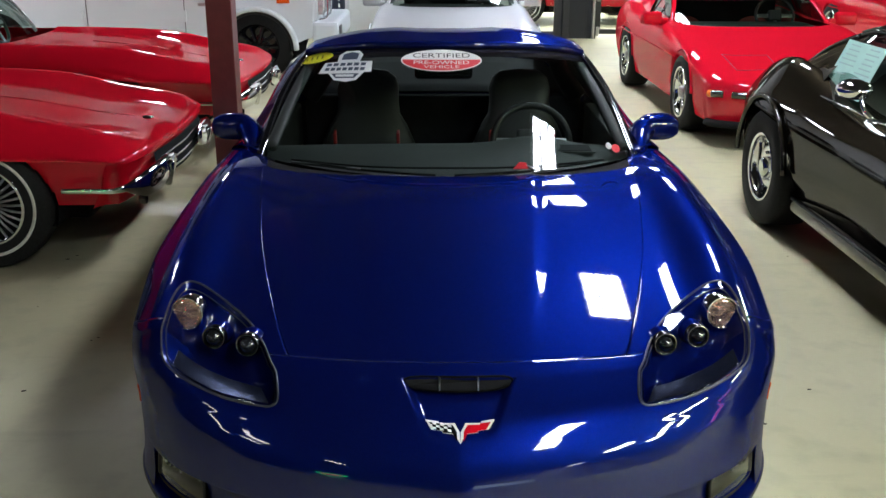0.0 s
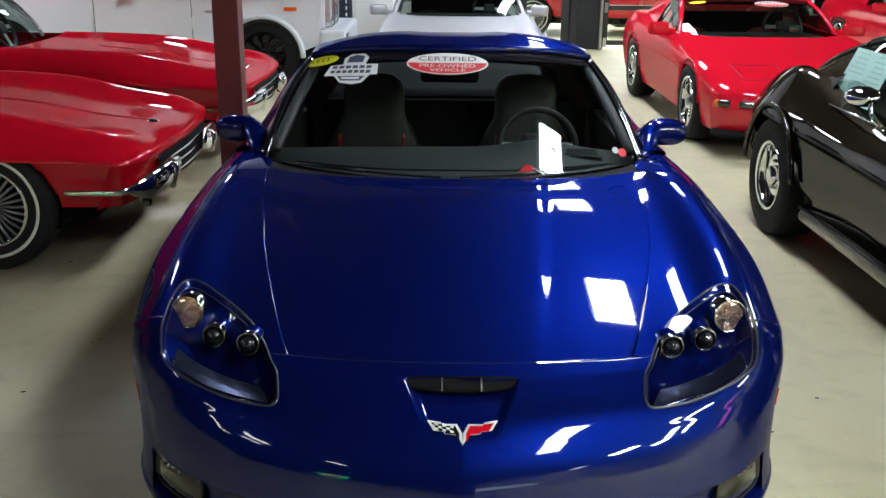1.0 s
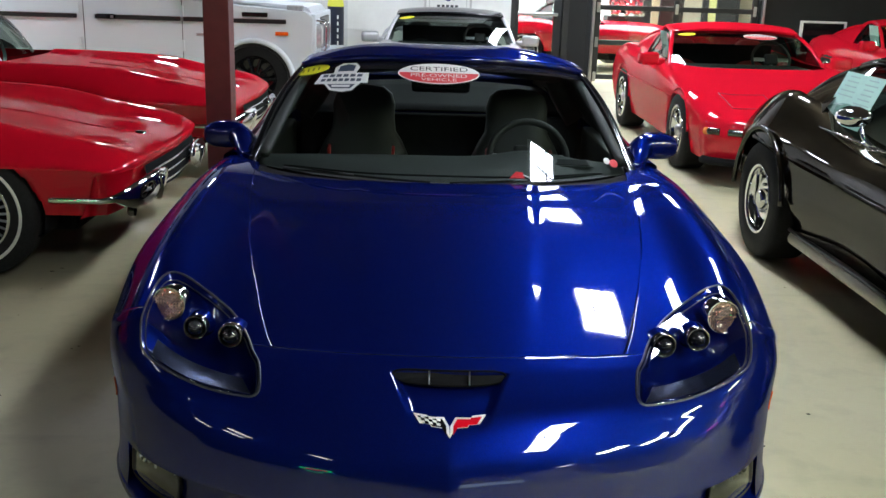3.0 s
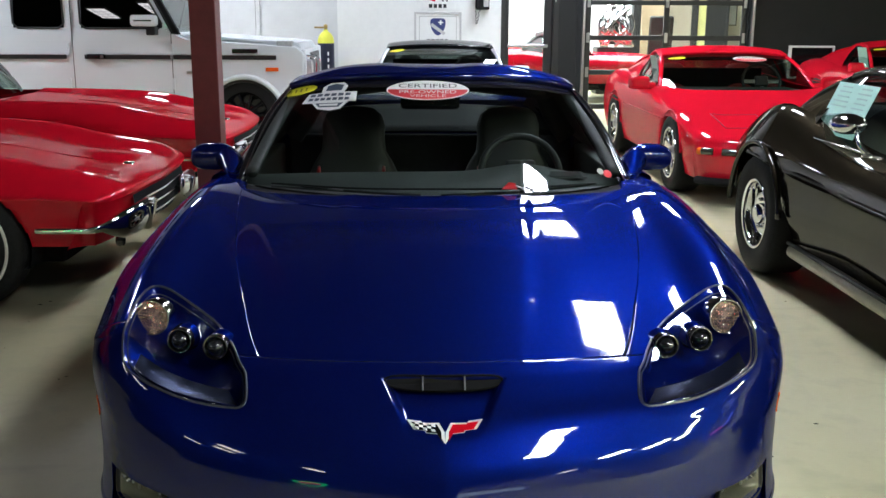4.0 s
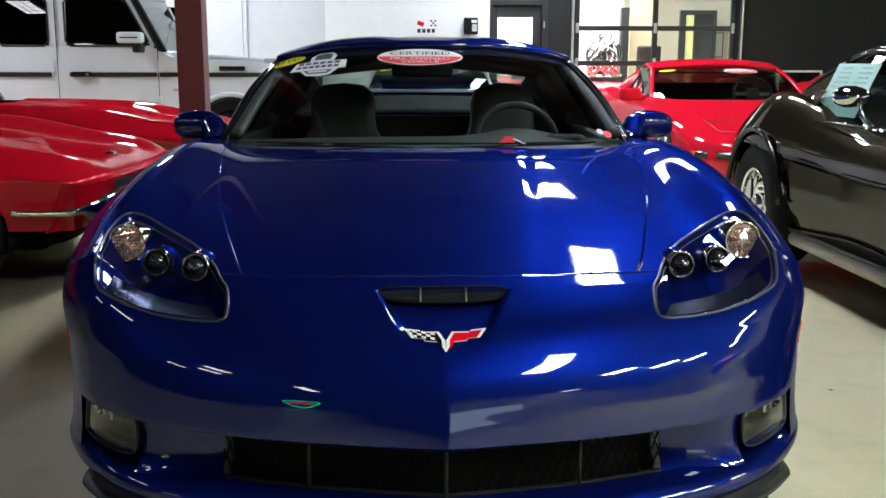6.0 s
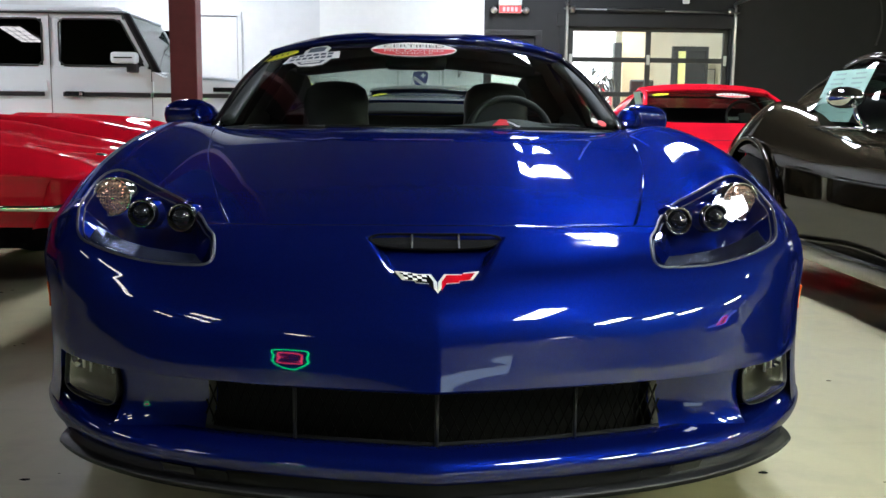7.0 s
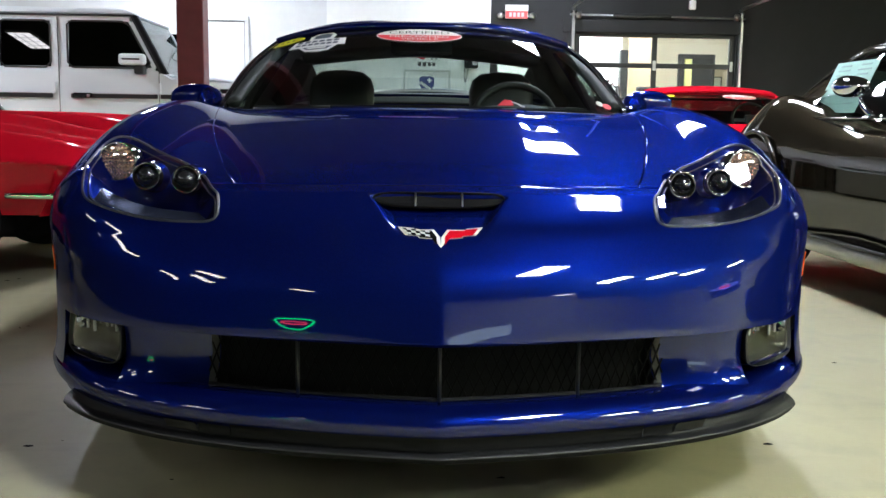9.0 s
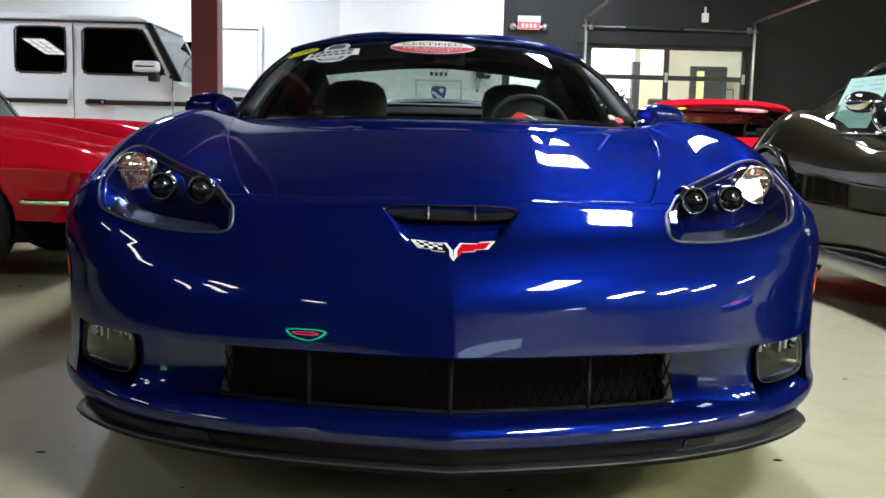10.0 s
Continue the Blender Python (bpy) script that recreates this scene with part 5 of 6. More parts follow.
wprism("screen_seal", [(-2.745, 1.255), (-2.70, 1.255), (-3.005, 1.868), (-3.05, 1.868)], YN - 0.004, YN + 0.014, TRIM, bevel=0.003)
wprism("pillar_cover", [(-2.715, 1.25), (-2.655, 1.25), (-2.975, 1.868), (-3.03, 1.868)], YN - 0.007, YN + 0.075, GRILLE, bevel=0.004)
wprism("front_window", [(-3.72, 1.31), (-2.84, 1.31), (-3.09, 1.81), (-3.72, 1.81)], YN + 0.020, YN + 0.027, DARKGLASS, label="dark tinted window", bevel=0)
wspan("rear_door_window", -4.45, -3.89, YN + 0.020, YN + 0.027, 1.30, 1.81, DARKGLASS, 0, label="dark tinted window")
for pane in wagon.children:
    if pane.name.startswith(("front_window", "rear_door_window")):
        # the glass leans inwards at the top
        for vert in pane.data.vertices:
            vert.co.y += 0.0875 * (vert.co.z - 1.31)
wspan("load_window", -5.7, -4.6, YN + 0.035, YN + 0.042, 1.30, 1.81, DARKGLASS, 0)
wspan("far_windows", -5.7, -2.9, YF - 0.045, YF - 0.038, 1.30, 1.81, DARKGLASS, 0)
wprism("windscreen", [(-2.735, 1.262), (-2.728, 1.262), (-3.032, 1.868), (-3.04, 1.868)], YN + 0.07, YF - 0.07, SIDEGLASS, bevel=0)
# solid dark block stands in for the shaded space behind the glass
wspan("cabin_shade", -5.6, -3.3, YN + 0.25, YF - 0.1, 1.0, 1.75, LINER, 0.03)
# windows get thin rubber frames with round corners
for x0, x1, slant in ((-3.72, -2.93, 0.17), (-4.44, -3.90, 0.0)):
    k = [(x0, 1.36), (x0 + 0.05, 1.312), (x1 - 0.05 + slant * 0.6, 1.312), (x1 + slant * 0.5, 1.36), (x1 - slant * 0.75, 1.76), (x1 - 0.05 - slant * 0.9, 1.80), (x0 + 0.05, 1.80), (x0, 1.76)]
    P = [(x - WO.x, YN + 0.012 - WO.y, z) for x, z in k]
    v, f = tube(P, 0.011, 6, closed=True, up=(0, 1, 0))
    part("window_rubber", mesh("window_rubber", v, f), TRIM, wagon)
# rub strip, door gaps, handles, hinges
for x0, x1 in ((-5.7, -3.885), (-3.69, -2.765), (-2.735, -1.62)):
    wspan("rub_strip", x0, x1, YN - 0.022, YN + 0.004, 0.985, 1.030, TRIM, 0.006)
    wspan("rub_strip_shine", x0, x1, YN - 0.024, YN - 0.018, 1.030, 1.036, STEEL, 0.0)
for x in (-3.815, -2.75):
    wspan("door_gap", x - 0.0035, x + 0.0035, YN - 0.003, YN + 0.01, 0.50, 1.84 if x < -3 else 1.27, TRIM, 0)
for x in (-3.865, -2.742):
    for z in (1.09, 0.72):
        wspan("hinge", x - 0.012, x + 0.012, YN - 0.02, YN, z - 0.06, z + 0.06, WHITEP, 0.005)
for x in (-3.66,):
    h = wspan("door_handle", x, x + 0.20, YN - 0.055, YN - 0.026, 0.985, 1.04, GLOSSBLACK, 0.012)
    wspan("latch_button", x + 0.15, x + 0.185, YN - 0.062, YN - 0.054, 0.998, 1.027, STEEL, 0.003, h)
wspan("wing_badge", -2.60, -2.52, YN - 0.004, YN + 0.001, 0.83, 0.86, STEEL, 0)
wspan("wing_vent", -2.10, -1.82, YN - 0.012, YN + 0.004, 1.05, 1.10, GLOSSBLACK, 0.008)
wspan("side_marker", -1.74, -1.60, YN - 0.014, YN + 0.002, 0.86, 0.90, AMBER, 0.004, label="orange side marker")
wspan("turn_lamp", -1.62, -1.44, YN + 0.03, YN + 0.13, 1.125, 1.185, LENSG, 0.015, label="turn lamp on the wing")
# wheel arch flare, wheel, bumper, lamps
P = [(x - WO.x, YN - 0.03 - WO.y, z) for x, z in arch_outline(-1.98, 0.36, 0.44, 24)]
v, f = tube(P, 0.03, 8, up=(0, 1, 0), flat=1.8)
part("arch_flare", mesh("arch_flare", v, f), WHITEP, wagon)
P = [(x - WO.x, YN - 0.02 - WO.y, z) for x, z in arch_outline(-1.98, 0.36, 0.40, 24)]
v, f = tube(P, 0.02, 6, up=(0, 1, 0))
part("arch_seal", mesh("arch_seal", v, f), TRIM, wagon)
for x in (-1.98, -4.83):
    for y, s in ((YN + 0.12, -1), (YF - 0.12, 1)):
        w = new("wheel")
        w.parent = wagon
        w.matrix_local = pose(x - WO.x, y - WO.y, 0.385, 0, 0, 90 * s)
        v, f = lathe([(0.25, -0.13), (0.355, -0.135), (0.38, -0.10), (0.385, 0), (0.38, 0.10), (0.355, 0.135), (0.25, 0.13)], 56, "X")
        part("tyre", mesh("tyre", v, f), RUBBER, w)
        v, f = lathe([(0.255, 0.12), (0.24, 0.10), (0.23, 0.05), (0.10, 0.07), (0.001, 0.075)], 40, "X")
        part("rim", mesh("rim", v, f), GLOSSBLACK, w)
        for k in range(10):
            a = 2 * math.pi * k / 10
            part("spoke", rbox(0.02, 0.17, 0.03, pose(0.10, 0.15 * math.cos(a), 0.15 * math.sin(a), math.degrees(a)), 0.006), GLOSSBLACK, w)
wspan("wheel_well", -2.5, -1.45, YN + 0.10, YN + 0.14, 0.3, 0.9, LINER, 0)
wspan("front_bumper", -1.36, -1.08, YN - 0.01, YF + 0.01, 0.42, 0.66, WHITEP, 0.04, label="white front bumper")
wspan("bumper_grille", -1.12, -1.07, YN + 0.16, YN + 0.42, 0.48, 0.60, TRIM, 0.01)
wspan("radiator_grille", -1.33, -1.28, YN + 0.42, YF - 0.42, 0.70, 1.05, TRIM, 0.015)
wspan("front_panel", -1.36, -1.30, YN + 0.04, YF - 0.04, 0.66, 1.10, WHITEP, 0.02)
hl = wspan("headlamp", -1.31, -1.25, YN + 0.07, YN + 0.34, 0.72, 0.99, LENSG, 0.06, label="round clear headlamp behind a bar guard")
for k in range(4):
    v, f = tube([(-1.20 - WO.x, YN + 0.05 - WO.y, 0.72 + 0.085 * k), (-1.20 - WO.x, YN + 0.37 - WO.y, 0.72 + 0.085 * k)], 0.009, 6)
    part("guard_bar", mesh("guard_bar", v, f), CHROME, hl)
for y in (YN + 0.05, YN + 0.37):
    v, f = tube(spline([(-1.30 - WO.x, y - WO.y, 0.68), (-1.20 - WO.x, y - WO.y, 0.71), (-1.19 - WO.x, y - WO.y, 0.86), (-1.20 - WO.x, y - WO.y, 1.0), (-1.31 - WO.x, y - WO.y, 1.03)], 16), 0.011, 6, up=(0, 1, 0))
    part("guard_upright", mesh("guard_upright", v, f), CHROME, hl)
# door mirror and aerial
mir = wspan("door_mirror", -3.13, -2.86, YN - 0.20, YN - 0.05, 1.335, 1.455, WHITEP, 0.04, label="white door mirror with a black foot", seg=3)
wspan("mirror_turn_lamp", -3.09, -2.90, YN - 0.204, YN - 0.19, 1.388, 1.402, DARKCHROME, 0.004)
wspan("foot", -2.98, -2.88, YN - 0.15, YN + 0.01, 1.24, 1.335, TRIM, 0.02, mir)
v, f = tube([(-2.70 - WO.x, YN + 0.06 - WO.y, 1.22), (-2.58 - WO.x, YN + 0.05 - WO.y, 1.62)], 0.0025, 5)
part("aerial", mesh("aerial", v, f), TRIM, wagon)
wspan("price_sheet", -2.96, -2.94, YN + 0.35, YN + 0.55, 1.45, 1.66, PAPER, 0)


# ---- the far wall: doors, signs and the room beyond ----
gate = thing("door_2", "black glazed roll-up door with aluminium tracks", "roll-up door", pose(3.75, BACK + 0.1, 0), kind="structure")
rows_z = [0.0, 0.10, 0.63, 1.156, 1.685, 2.15]
for i in range(1, 5):
    sec = new("section")
    sec.parent = gate
    z0, z1 = rows_z[i], rows_z[i + 1]
    y = 0.0
    part("rail", span(-1.25, 1.25, y - 0.025, y + 0.025, z0 - 0.04, z0 + 0.035, 0.005), TRIM, sec)
    for a, b in ((-1.25, -1.17), (-0.04, 0.04), (1.17, 1.25)):
        part("stile", span(a, b, y - 0.024, y + 0.024, z0, z1, 0.005), TRIM, sec)
    for a, b in ((-1.17, -0.04), (0.04, 1.17)):
        part("pane", span(a, b, y - 0.004, y + 0.004, z0 + 0.03, z1 - 0.03, 0), CLEAR, sec).visible_shadow = False
    for a in (-1.21, 0.0, 1.21):
        part("hinge", rbox(0.05, 0.012, 0.15, pose(a, -0.034, z0), 0.005, 2), STEEL, sec)
part("top_rail", span(-1.25, 1.25, -0.025, 0.025, 2.11, 2.17, 0.005), TRIM, gate)
for s in (-1, 1):
    part("track", span(s * 1.30 - 0.02, s * 1.30 + 0.02, -0.18, -0.10, 0, 2.35, 0.006), STEEL, gate, "bare aluminium door track")
    part("jamb", span(s * 1.36 - 0.04, s * 1.36 + 0.04, -0.12, -0.1, 0, 2.3, 0.004), BLACKWALL, gate)
    v, f = tube(spline([(s * 1.30, -0.14, 2.33), (s * 1.30, -0.18, 2.47), (s * 1.30, -0.35, 2.55), (s * 1.30, -3.2, 2.60)], 24), 0.022, 6)
    part("ceiling_track", mesh("ceiling_track", v, f), STEEL, gate)
    v, f = tube([(s * 1.30, -3.2, 2.60), (s * 1.30, -3.2, CEIL)], 0.015, 6, up=(0, 1, 0))
    part("hanger", mesh("hanger", v, f), STEEL, gate)
    v, f = lathe([(0.05, -0.03), (0.05, 0.03), (0.001, 0.03)], 16, "X")
    part("cable_drum", mesh("cable_drum", v, f), STEEL, gate, m=pose(s * 1.22, -0.16, 2.42))
v, f = tube([(-1.35, -0.16, 2.43), (1.35, -0.16, 2.40)], 0.014, 8)
part("spring_shaft", mesh("spring_shaft", v, f), STEEL, gate)
v, f = lathe([(0.03, -0.45), (0.034, -0.44), (0.034, 0.44), (0.03, 0.45)], 20, "X")
part("torsion_spring", mesh("torsion_spring", v, f), TRIM, gate, m=pose(-0.25, -0.16, 2.42))
part("header_beam", span(-1.45, 1.45, -0.14, -0.1, 2.17, 2.36, 0.006), BLACKWALL, gate)

door = thing("door_1", "black framed door with a tall clear glass panel", "door", pose(1.615, BACK + 0.1, 0), kind="structure")
for a, b in ((-0.36, -0.30), (0.24, 0.36)):
    part("stile", span(a, b, -0.03, 0.03, 0.01, 2.0, 0.006), TRIM, door)
part("top_rail", span(-0.30, 0.24, -0.03, 0.03, 1.84, 2.0, 0.006), TRIM, door)
part("kick_rail", span(-0.30, 0.24, -0.03, 0.03, 0.01, 0.10, 0.006), TRIM, door)
part("pane", span(-0.30, 0.24, -0.004, 0.004, 0.10, 1.84, 0), CLEAR, door).visible_shadow = False
part("push_bar", span(-0.32, 0.30, -0.09, -0.06, 1.0, 1.05, 0.012), STEEL, door)
frame_d = thing("trim", "black door frame around the glass door", "door frame", pose(1.615, BACK, 0), kind="structure")
for a, b in ((-0.46, -0.37), (0.37, 0.46)):
    part("jamb", span(a, b, -0.03, 0.02, 0, 2.10, 0.006), TRIM, frame_d)
part("head", span(-0.46, 0.46, -0.032, 0.02, 2.02, 2.10, 0.006), TRIM, frame_d)
part("latch", span(0.39, 0.41, -0.045, -0.03, 1.68, 1.78, 0.003), STEEL, frame_d)

grey_door = thing("door_3", "plain pale grey flush door in a grey frame", "door", pose(-2.83, 13.19, 0), kind="structure")
part("leaf", span(-0.34, 0.30, -0.02, 0.0, 0.01, 2.22, 0.004), GREYWALL, grey_door)
for a, b in ((-0.42, -0.35), (0.31, 0.37)):
    part("jamb", span(a, b, -0.045, 0.0, 0, 2.30, 0.005), GREYWALL, grey_door)
part("head", span(-0.42, 0.37, -0.046, 0.0, 2.235, 2.30, 0.005), GREYWALL, grey_door)
for z in (0.4, 1.2, 1.95):
    part("hinge", span(0.295, 0.312, -0.055, -0.02, z - 0.05, z + 0.05, 0.003), STEEL, grey_door)
part("gap", span(0.301, 0.308, -0.022, -0.019, 0.01, 2.22, 0), TRIM, grey_door)
part("gap_top", span(-0.34, 0.305, -0.022, -0.019, 2.222, 2.232, 0), TRIM, grey_door)

exit_sign = thing("exit_sign", "lit red exit sign with two round emergency lamp heads", "exit sign", pose(1.575, BACK, 2.35))
part("box", span(-0.17, 0.17, -0.08, 0, 0.0, 0.19, 0.01), WHITE, exit_sign)
part("lit_face", span(-0.165, 0.165, -0.086, -0.081, 0.0, 0.105, 0.0), REDLIT, exit_sign, "pale red lit face")
part("battery_cover", span(-0.175, 0.175, -0.09, -0.081, 0.11, 0.20, 0.006), GREYP, exit_sign)
for k in range(4):
    part("stroke", span(-0.115 + 0.062 * k, -0.075 + 0.062 * k, -0.0885, -0.0865, 0.02, 0.085, 0.0), PINKLIT, exit_sign)
for s in (-1, 1):
    v, f = lathe([(0.001, 0.06), (0.03, 0.055), (0.048, 0.03), (0.052, 0.0), (0.045, -0.004), (0.001, -0.004)], 24, "Y")
    part("lamp_head", mesh("lamp_head", v, f), STEEL, exit_sign, m=pose(s * 0.245, -0.05, 0.04))
    part("arm", span(min(s * 0.17, s * 0.24), max(s * 0.17, s * 0.24), -0.05, -0.03, 0.03, 0.05, 0.004), STEEL, exit_sign)

sign = thing("sign", "white wall sign with a small red and black club device", "sign", pose(0.227, 12.6, 1.55))
part("board", span(-0.235, 0.235, -0.015, 0, 0, 0.23, 0.003), WHITE, sign)
for k, (x0, w) in enumerate(((-0.15, 0.05), (-0.08, 0.05), (-0.01, 0.05), (0.06, 0.045))):
    part("bar", span(x0, x0 + w, -0.018, -0.0155, 0.03, 0.085, 0), TRIM, sign)
part("red_flag", rbox(0.10, 0.003, 0.06, pose(-0.10, -0.0175, 0.16, 0, 20), 0), RED, sign)
for i in range(3):
    for j in range(2):
        part("chequer", span(0.04 + 0.03 * i, 0.065 + 0.03 * i, -0.018, -0.0155, 0.12 + 0.035 * ((i + j) % 2) + 0.03 * j, 0.145 + 0.035 * ((i + j) % 2) + 0.03 * j, 0), TRIM, sign)

poster = thing("framed_poster", "white framed poster with a blue shield and white cross", "poster", pose(0.21, 12.6, 0.98))
part("backing", span(-0.34, 0.34, -0.012, 0, 0, 0.54, 0.002), WHITE, poster)
for x0, x1, z0, z1 in ((-0.345, -0.315, 0, 0.545), (0.315, 0.345, 0, 0.545), (-0.315, 0.315, 0.515, 0.545), (-0.315, 0.315, 0, 0.03)):
    part("frame", span(x0, x1, -0.028, 0, z0, z1, 0.004), GREYP, poster)
for x0, x1, z0, z1 in ((-0.275, -0.265, 0.06, 0.485), (0.265, 0.275, 0.06, 0.485), (-0.265, 0.265, 0.475, 0.485)):
    part("mount_line", span(x0, x1, -0.0145, -0.0125, z0, z1, 0), GREYP, poster)
sh = spline([(-0.10, 0.44), (0.0, 0.455), (0.10, 0.44), (0.105, 0.34), (0.06, 0.25), (0.0, 0.21), (-0.06, 0.25), (-0.105, 0.34)], 40, closed=True)
V = np.stack([sh[:, 0], -0.015 + 0 * sh[:, 0], sh[:, 1]], -1)
part("shield", mesh("shield", V, [tuple(range(40))], False), NAVY, poster, "navy blue shield")
part("cross", span(0.03, 0.05, -0.018, -0.0155, 0.36, 0.43, 0), WHITE, poster)
part("cross_arm", span(0.005, 0.075, -0.0182, -0.0157, 0.385, 0.405, 0), WHITE, poster)
part("sash", rbox(0.24, 0.003, 0.045, pose(0, -0.0175, 0.30, 0, 35), 0), GREYP, poster)
for k in range(5):
    part("letter_bar", span(-0.16 + 0.065 * k, -0.115 + 0.065 * k, -0.016, -0.0125, 0.10, 0.16, 0), MIDGREY, poster)

phone = thing("wall_phone", "black wall telephone with a hanging curled cord", "telephone", pose(0.85, 12.6, 1.55))
part("body", rbox(0.19, 0.07, 0.24, pose(0.01, -0.035, 0.125), 0.02, 3), GLOSSBLACK, phone)
part("handset", rbox(0.055, 0.06, 0.23, pose(-0.075, -0.085, 0.13), 0.022, 3), GLOSSBLACK, phone)
part("keypad", span(0.02, 0.09, -0.074, -0.07, 0.05, 0.15, 0), GREYP, phone)
part("card", span(0.01, 0.09, -0.074, -0.07, 0.17, 0.21, 0), WHITE, phone)
t = np.linspace(0, 1, 120)
P = np.stack([-0.09 - 0.02 * np.sin(np.pi * t) + 0.008 * np.cos(60 * t), -0.05 + 0.008 * np.sin(60 * t), 0.02 - 0.22 * np.sin(np.pi * t) + 0.02 * t], -1)
P[:, 0] += 0.06 * t
v, f = tube(P, 0.005, 5)
part("cord", mesh("cord", v, f), TRIM, phone)

gas = thing("gas_cylinder", "navy gas cylinder with yellow shoulder standing by the wall", "gas cylinder", pose(-1.40, 12.35, 0))
v, f = lathe([(0.001, 0.0), (0.11, 0.0), (0.118, 0.02), (0.118, 1.08)], 40)
part("body", mesh("body", v, f), NAVYP, gas)
v, f = lathe([(0.1185, 1.08), (0.117, 1.12), (0.10, 1.18), (0.065, 1.225), (0.035, 1.245), (0.03, 1.27)], 40)
part("shoulder", mesh("shoulder", v, f), YELLOW, gas, "bright yellow shoulder")
v, f = lathe([(0.022, 1.26), (0.022, 1.31), (0.03, 1.315), (0.03, 1.335), (0.018, 1.34), (0.001, 1.345)], 20)
part("valve", mesh("valve", v, f), BRASS, gas)
v, f = tube([(-0.16, 0, 1.30), (0.03, 0, 1.30)], 0.012, 8)
part("outlet", mesh("outlet", v, f), BRASS, gas)
for k in range(5):
    part("stencil", span(0.03, 0.05, -0.1195, -0.112, 0.55 + 0.09 * k, 0.60 + 0.09 * k, 0), WHITE, gas)

sensor = thing("motion_detector", "small white sensor box on the black wall", "sensor", pose(4.28, BACK, 2.6))
part("body", rbox(0.10, 0.07, 0.14, pose(0, -0.035, 0), 0.02, 3), WHITE, sensor)
part("stalk", span(-0.012, 0.012, -0.05, 0, 0.06, 0.16, 0.003), WHITE, sensor)
cable = thing("cable", "thin grey cable sagging along the black wall", "cable", pose(5, BACK - 0.05, 3.0))
v, f = tube(spline([(-1.0, 0, 0.05), (0.2, 0, 0.08), (1.2, 0, 0.02), (1.9, 0, -0.02), (2.25, 0, -0.25), (2.35, 0, -0.7), (2.28, 0, -1.05)], 60), 0.014, 6, up=(0, 1, 0))
part("run", mesh("run", v, f), MIDGREY, cable)
frame_w = thing("picture_frame", "white picture frame leaning on the black wall", "picture", pose(6.0, BACK - 0.06, 0.55))
for x0, x1, z0, z1 in ((-0.35, 0.35, 0.47, 0.5), (-0.35, 0.35, 0, 0.03), (-0.35, -0.32, 0.03, 0.47), (0.32, 0.35, 0.03, 0.47)):
    part("edge", span(x0, x1, -0.02, 0.05, z0, z1, 0.004), WHITE, frame_w)
part("picture", span(-0.32, 0.32, 0.0, 0.05, 0.03, 0.47, 0), GLOSSBLACK, frame_w)

# the room beyond
# flat colour for the yellow light in the inner door's pane
LITYELLOW = material("painted_yellow_light", (0.75, 0.74, 0.30), 0.5, vary=0.05, scale=5)
far_frame = thing("picture_frame", "thin dark framed picture on the cream wall", "picture", pose(6.83, 20.0, 1.33))
part("picture", span(-0.1, 0.1, -0.02, 0, 0, 0.5, 0.0), WHITE, far_frame)
for x0, x1, z0, z1 in ((-0.12, -0.1, -0.02, 0.52), (0.1, 0.12, -0.02, 0.52), (-0.1, 0.1, 0.5, 0.52), (-0.1, 0.1, -0.02, 0.0)):
    part("edge", span(x0, x1, -0.03, 0, z0, z1, 0.002), MIDGREY, far_frame)
tan = slab("wall_tan", 4.63, 5.2, 19.0, 19.1, 0, CEIL, TAN, "tan partition wall in the bright room")
slab("wall_far_dark", 4.36, 4.52, 18.6, 18.8, 0, 2.3, TRIM, "dark doorway in the bright room")
slab("wall_bright", -2.0, 4.6, 19.6, 19.7, 0, CEIL, WHITE, "white wall of the bright room")
dd = thing("door_4", "dark framed inner door with yellow light painted on one pane", "door", pose(6.18, 19.5, 0), kind="structure")
for a, b in ((-0.36, -0.23), (0.37, 0.44), (-0.06, 0.01)):
    part("stile", span(a, b, -0.05, 0.05, 0, 2.2, 0.01), MIDGREY, dd)
part("head", span(-0.36, 0.44, -0.05, 0.05, 2.2, 2.3, 0.01), MIDGREY, dd)
part("dark_leaf", span(0.01, 0.37, -0.02, 0.02, 0, 2.2, 0.01), MIDGREY, dd)
part("lit_pane", span(-0.23, -0.06, -0.02, 0.02, 0, 2.2, 0.0), LITYELLOW, dd)
chair = thing("office_chair", "black high-backed office chair in the bright room", "chair", pose(4.55, 16.9, 0))
part("backrest", rbox(0.46, 0.10, 0.80, pose(0, 0.1, 1.10, 8), 0.05, 4), LEATHER, chair, smooth=True)
part("seat", rbox(0.48, 0.46, 0.10, pose(0, -0.15, 0.50), 0.04, 3), LEATHER, chair, smooth=True)
part("column", rbox(0.05, 0.05, 0.40, pose(0, -0.1, 0.27), 0.01), TRIM, chair)
for k in range(5):
    a = 2 * math.pi * k / 5
    part("foot", rbox(0.28, 0.04, 0.04, pose(0.14 * math.cos(a), -0.1 + 0.14 * math.sin(a), 0.05, 0, 0, math.degrees(a)), 0.01), TRIM, chair)
engine = thing("engine_display", "chrome engine on a stand in the bright room", "engine", pose(3.74, 17.5, 0))
part("stand", rbox(0.7, 0.5, 0.9, pose(0, 0, 0.45), 0.02), TRIM, engine)
rnd = random.Random(4)
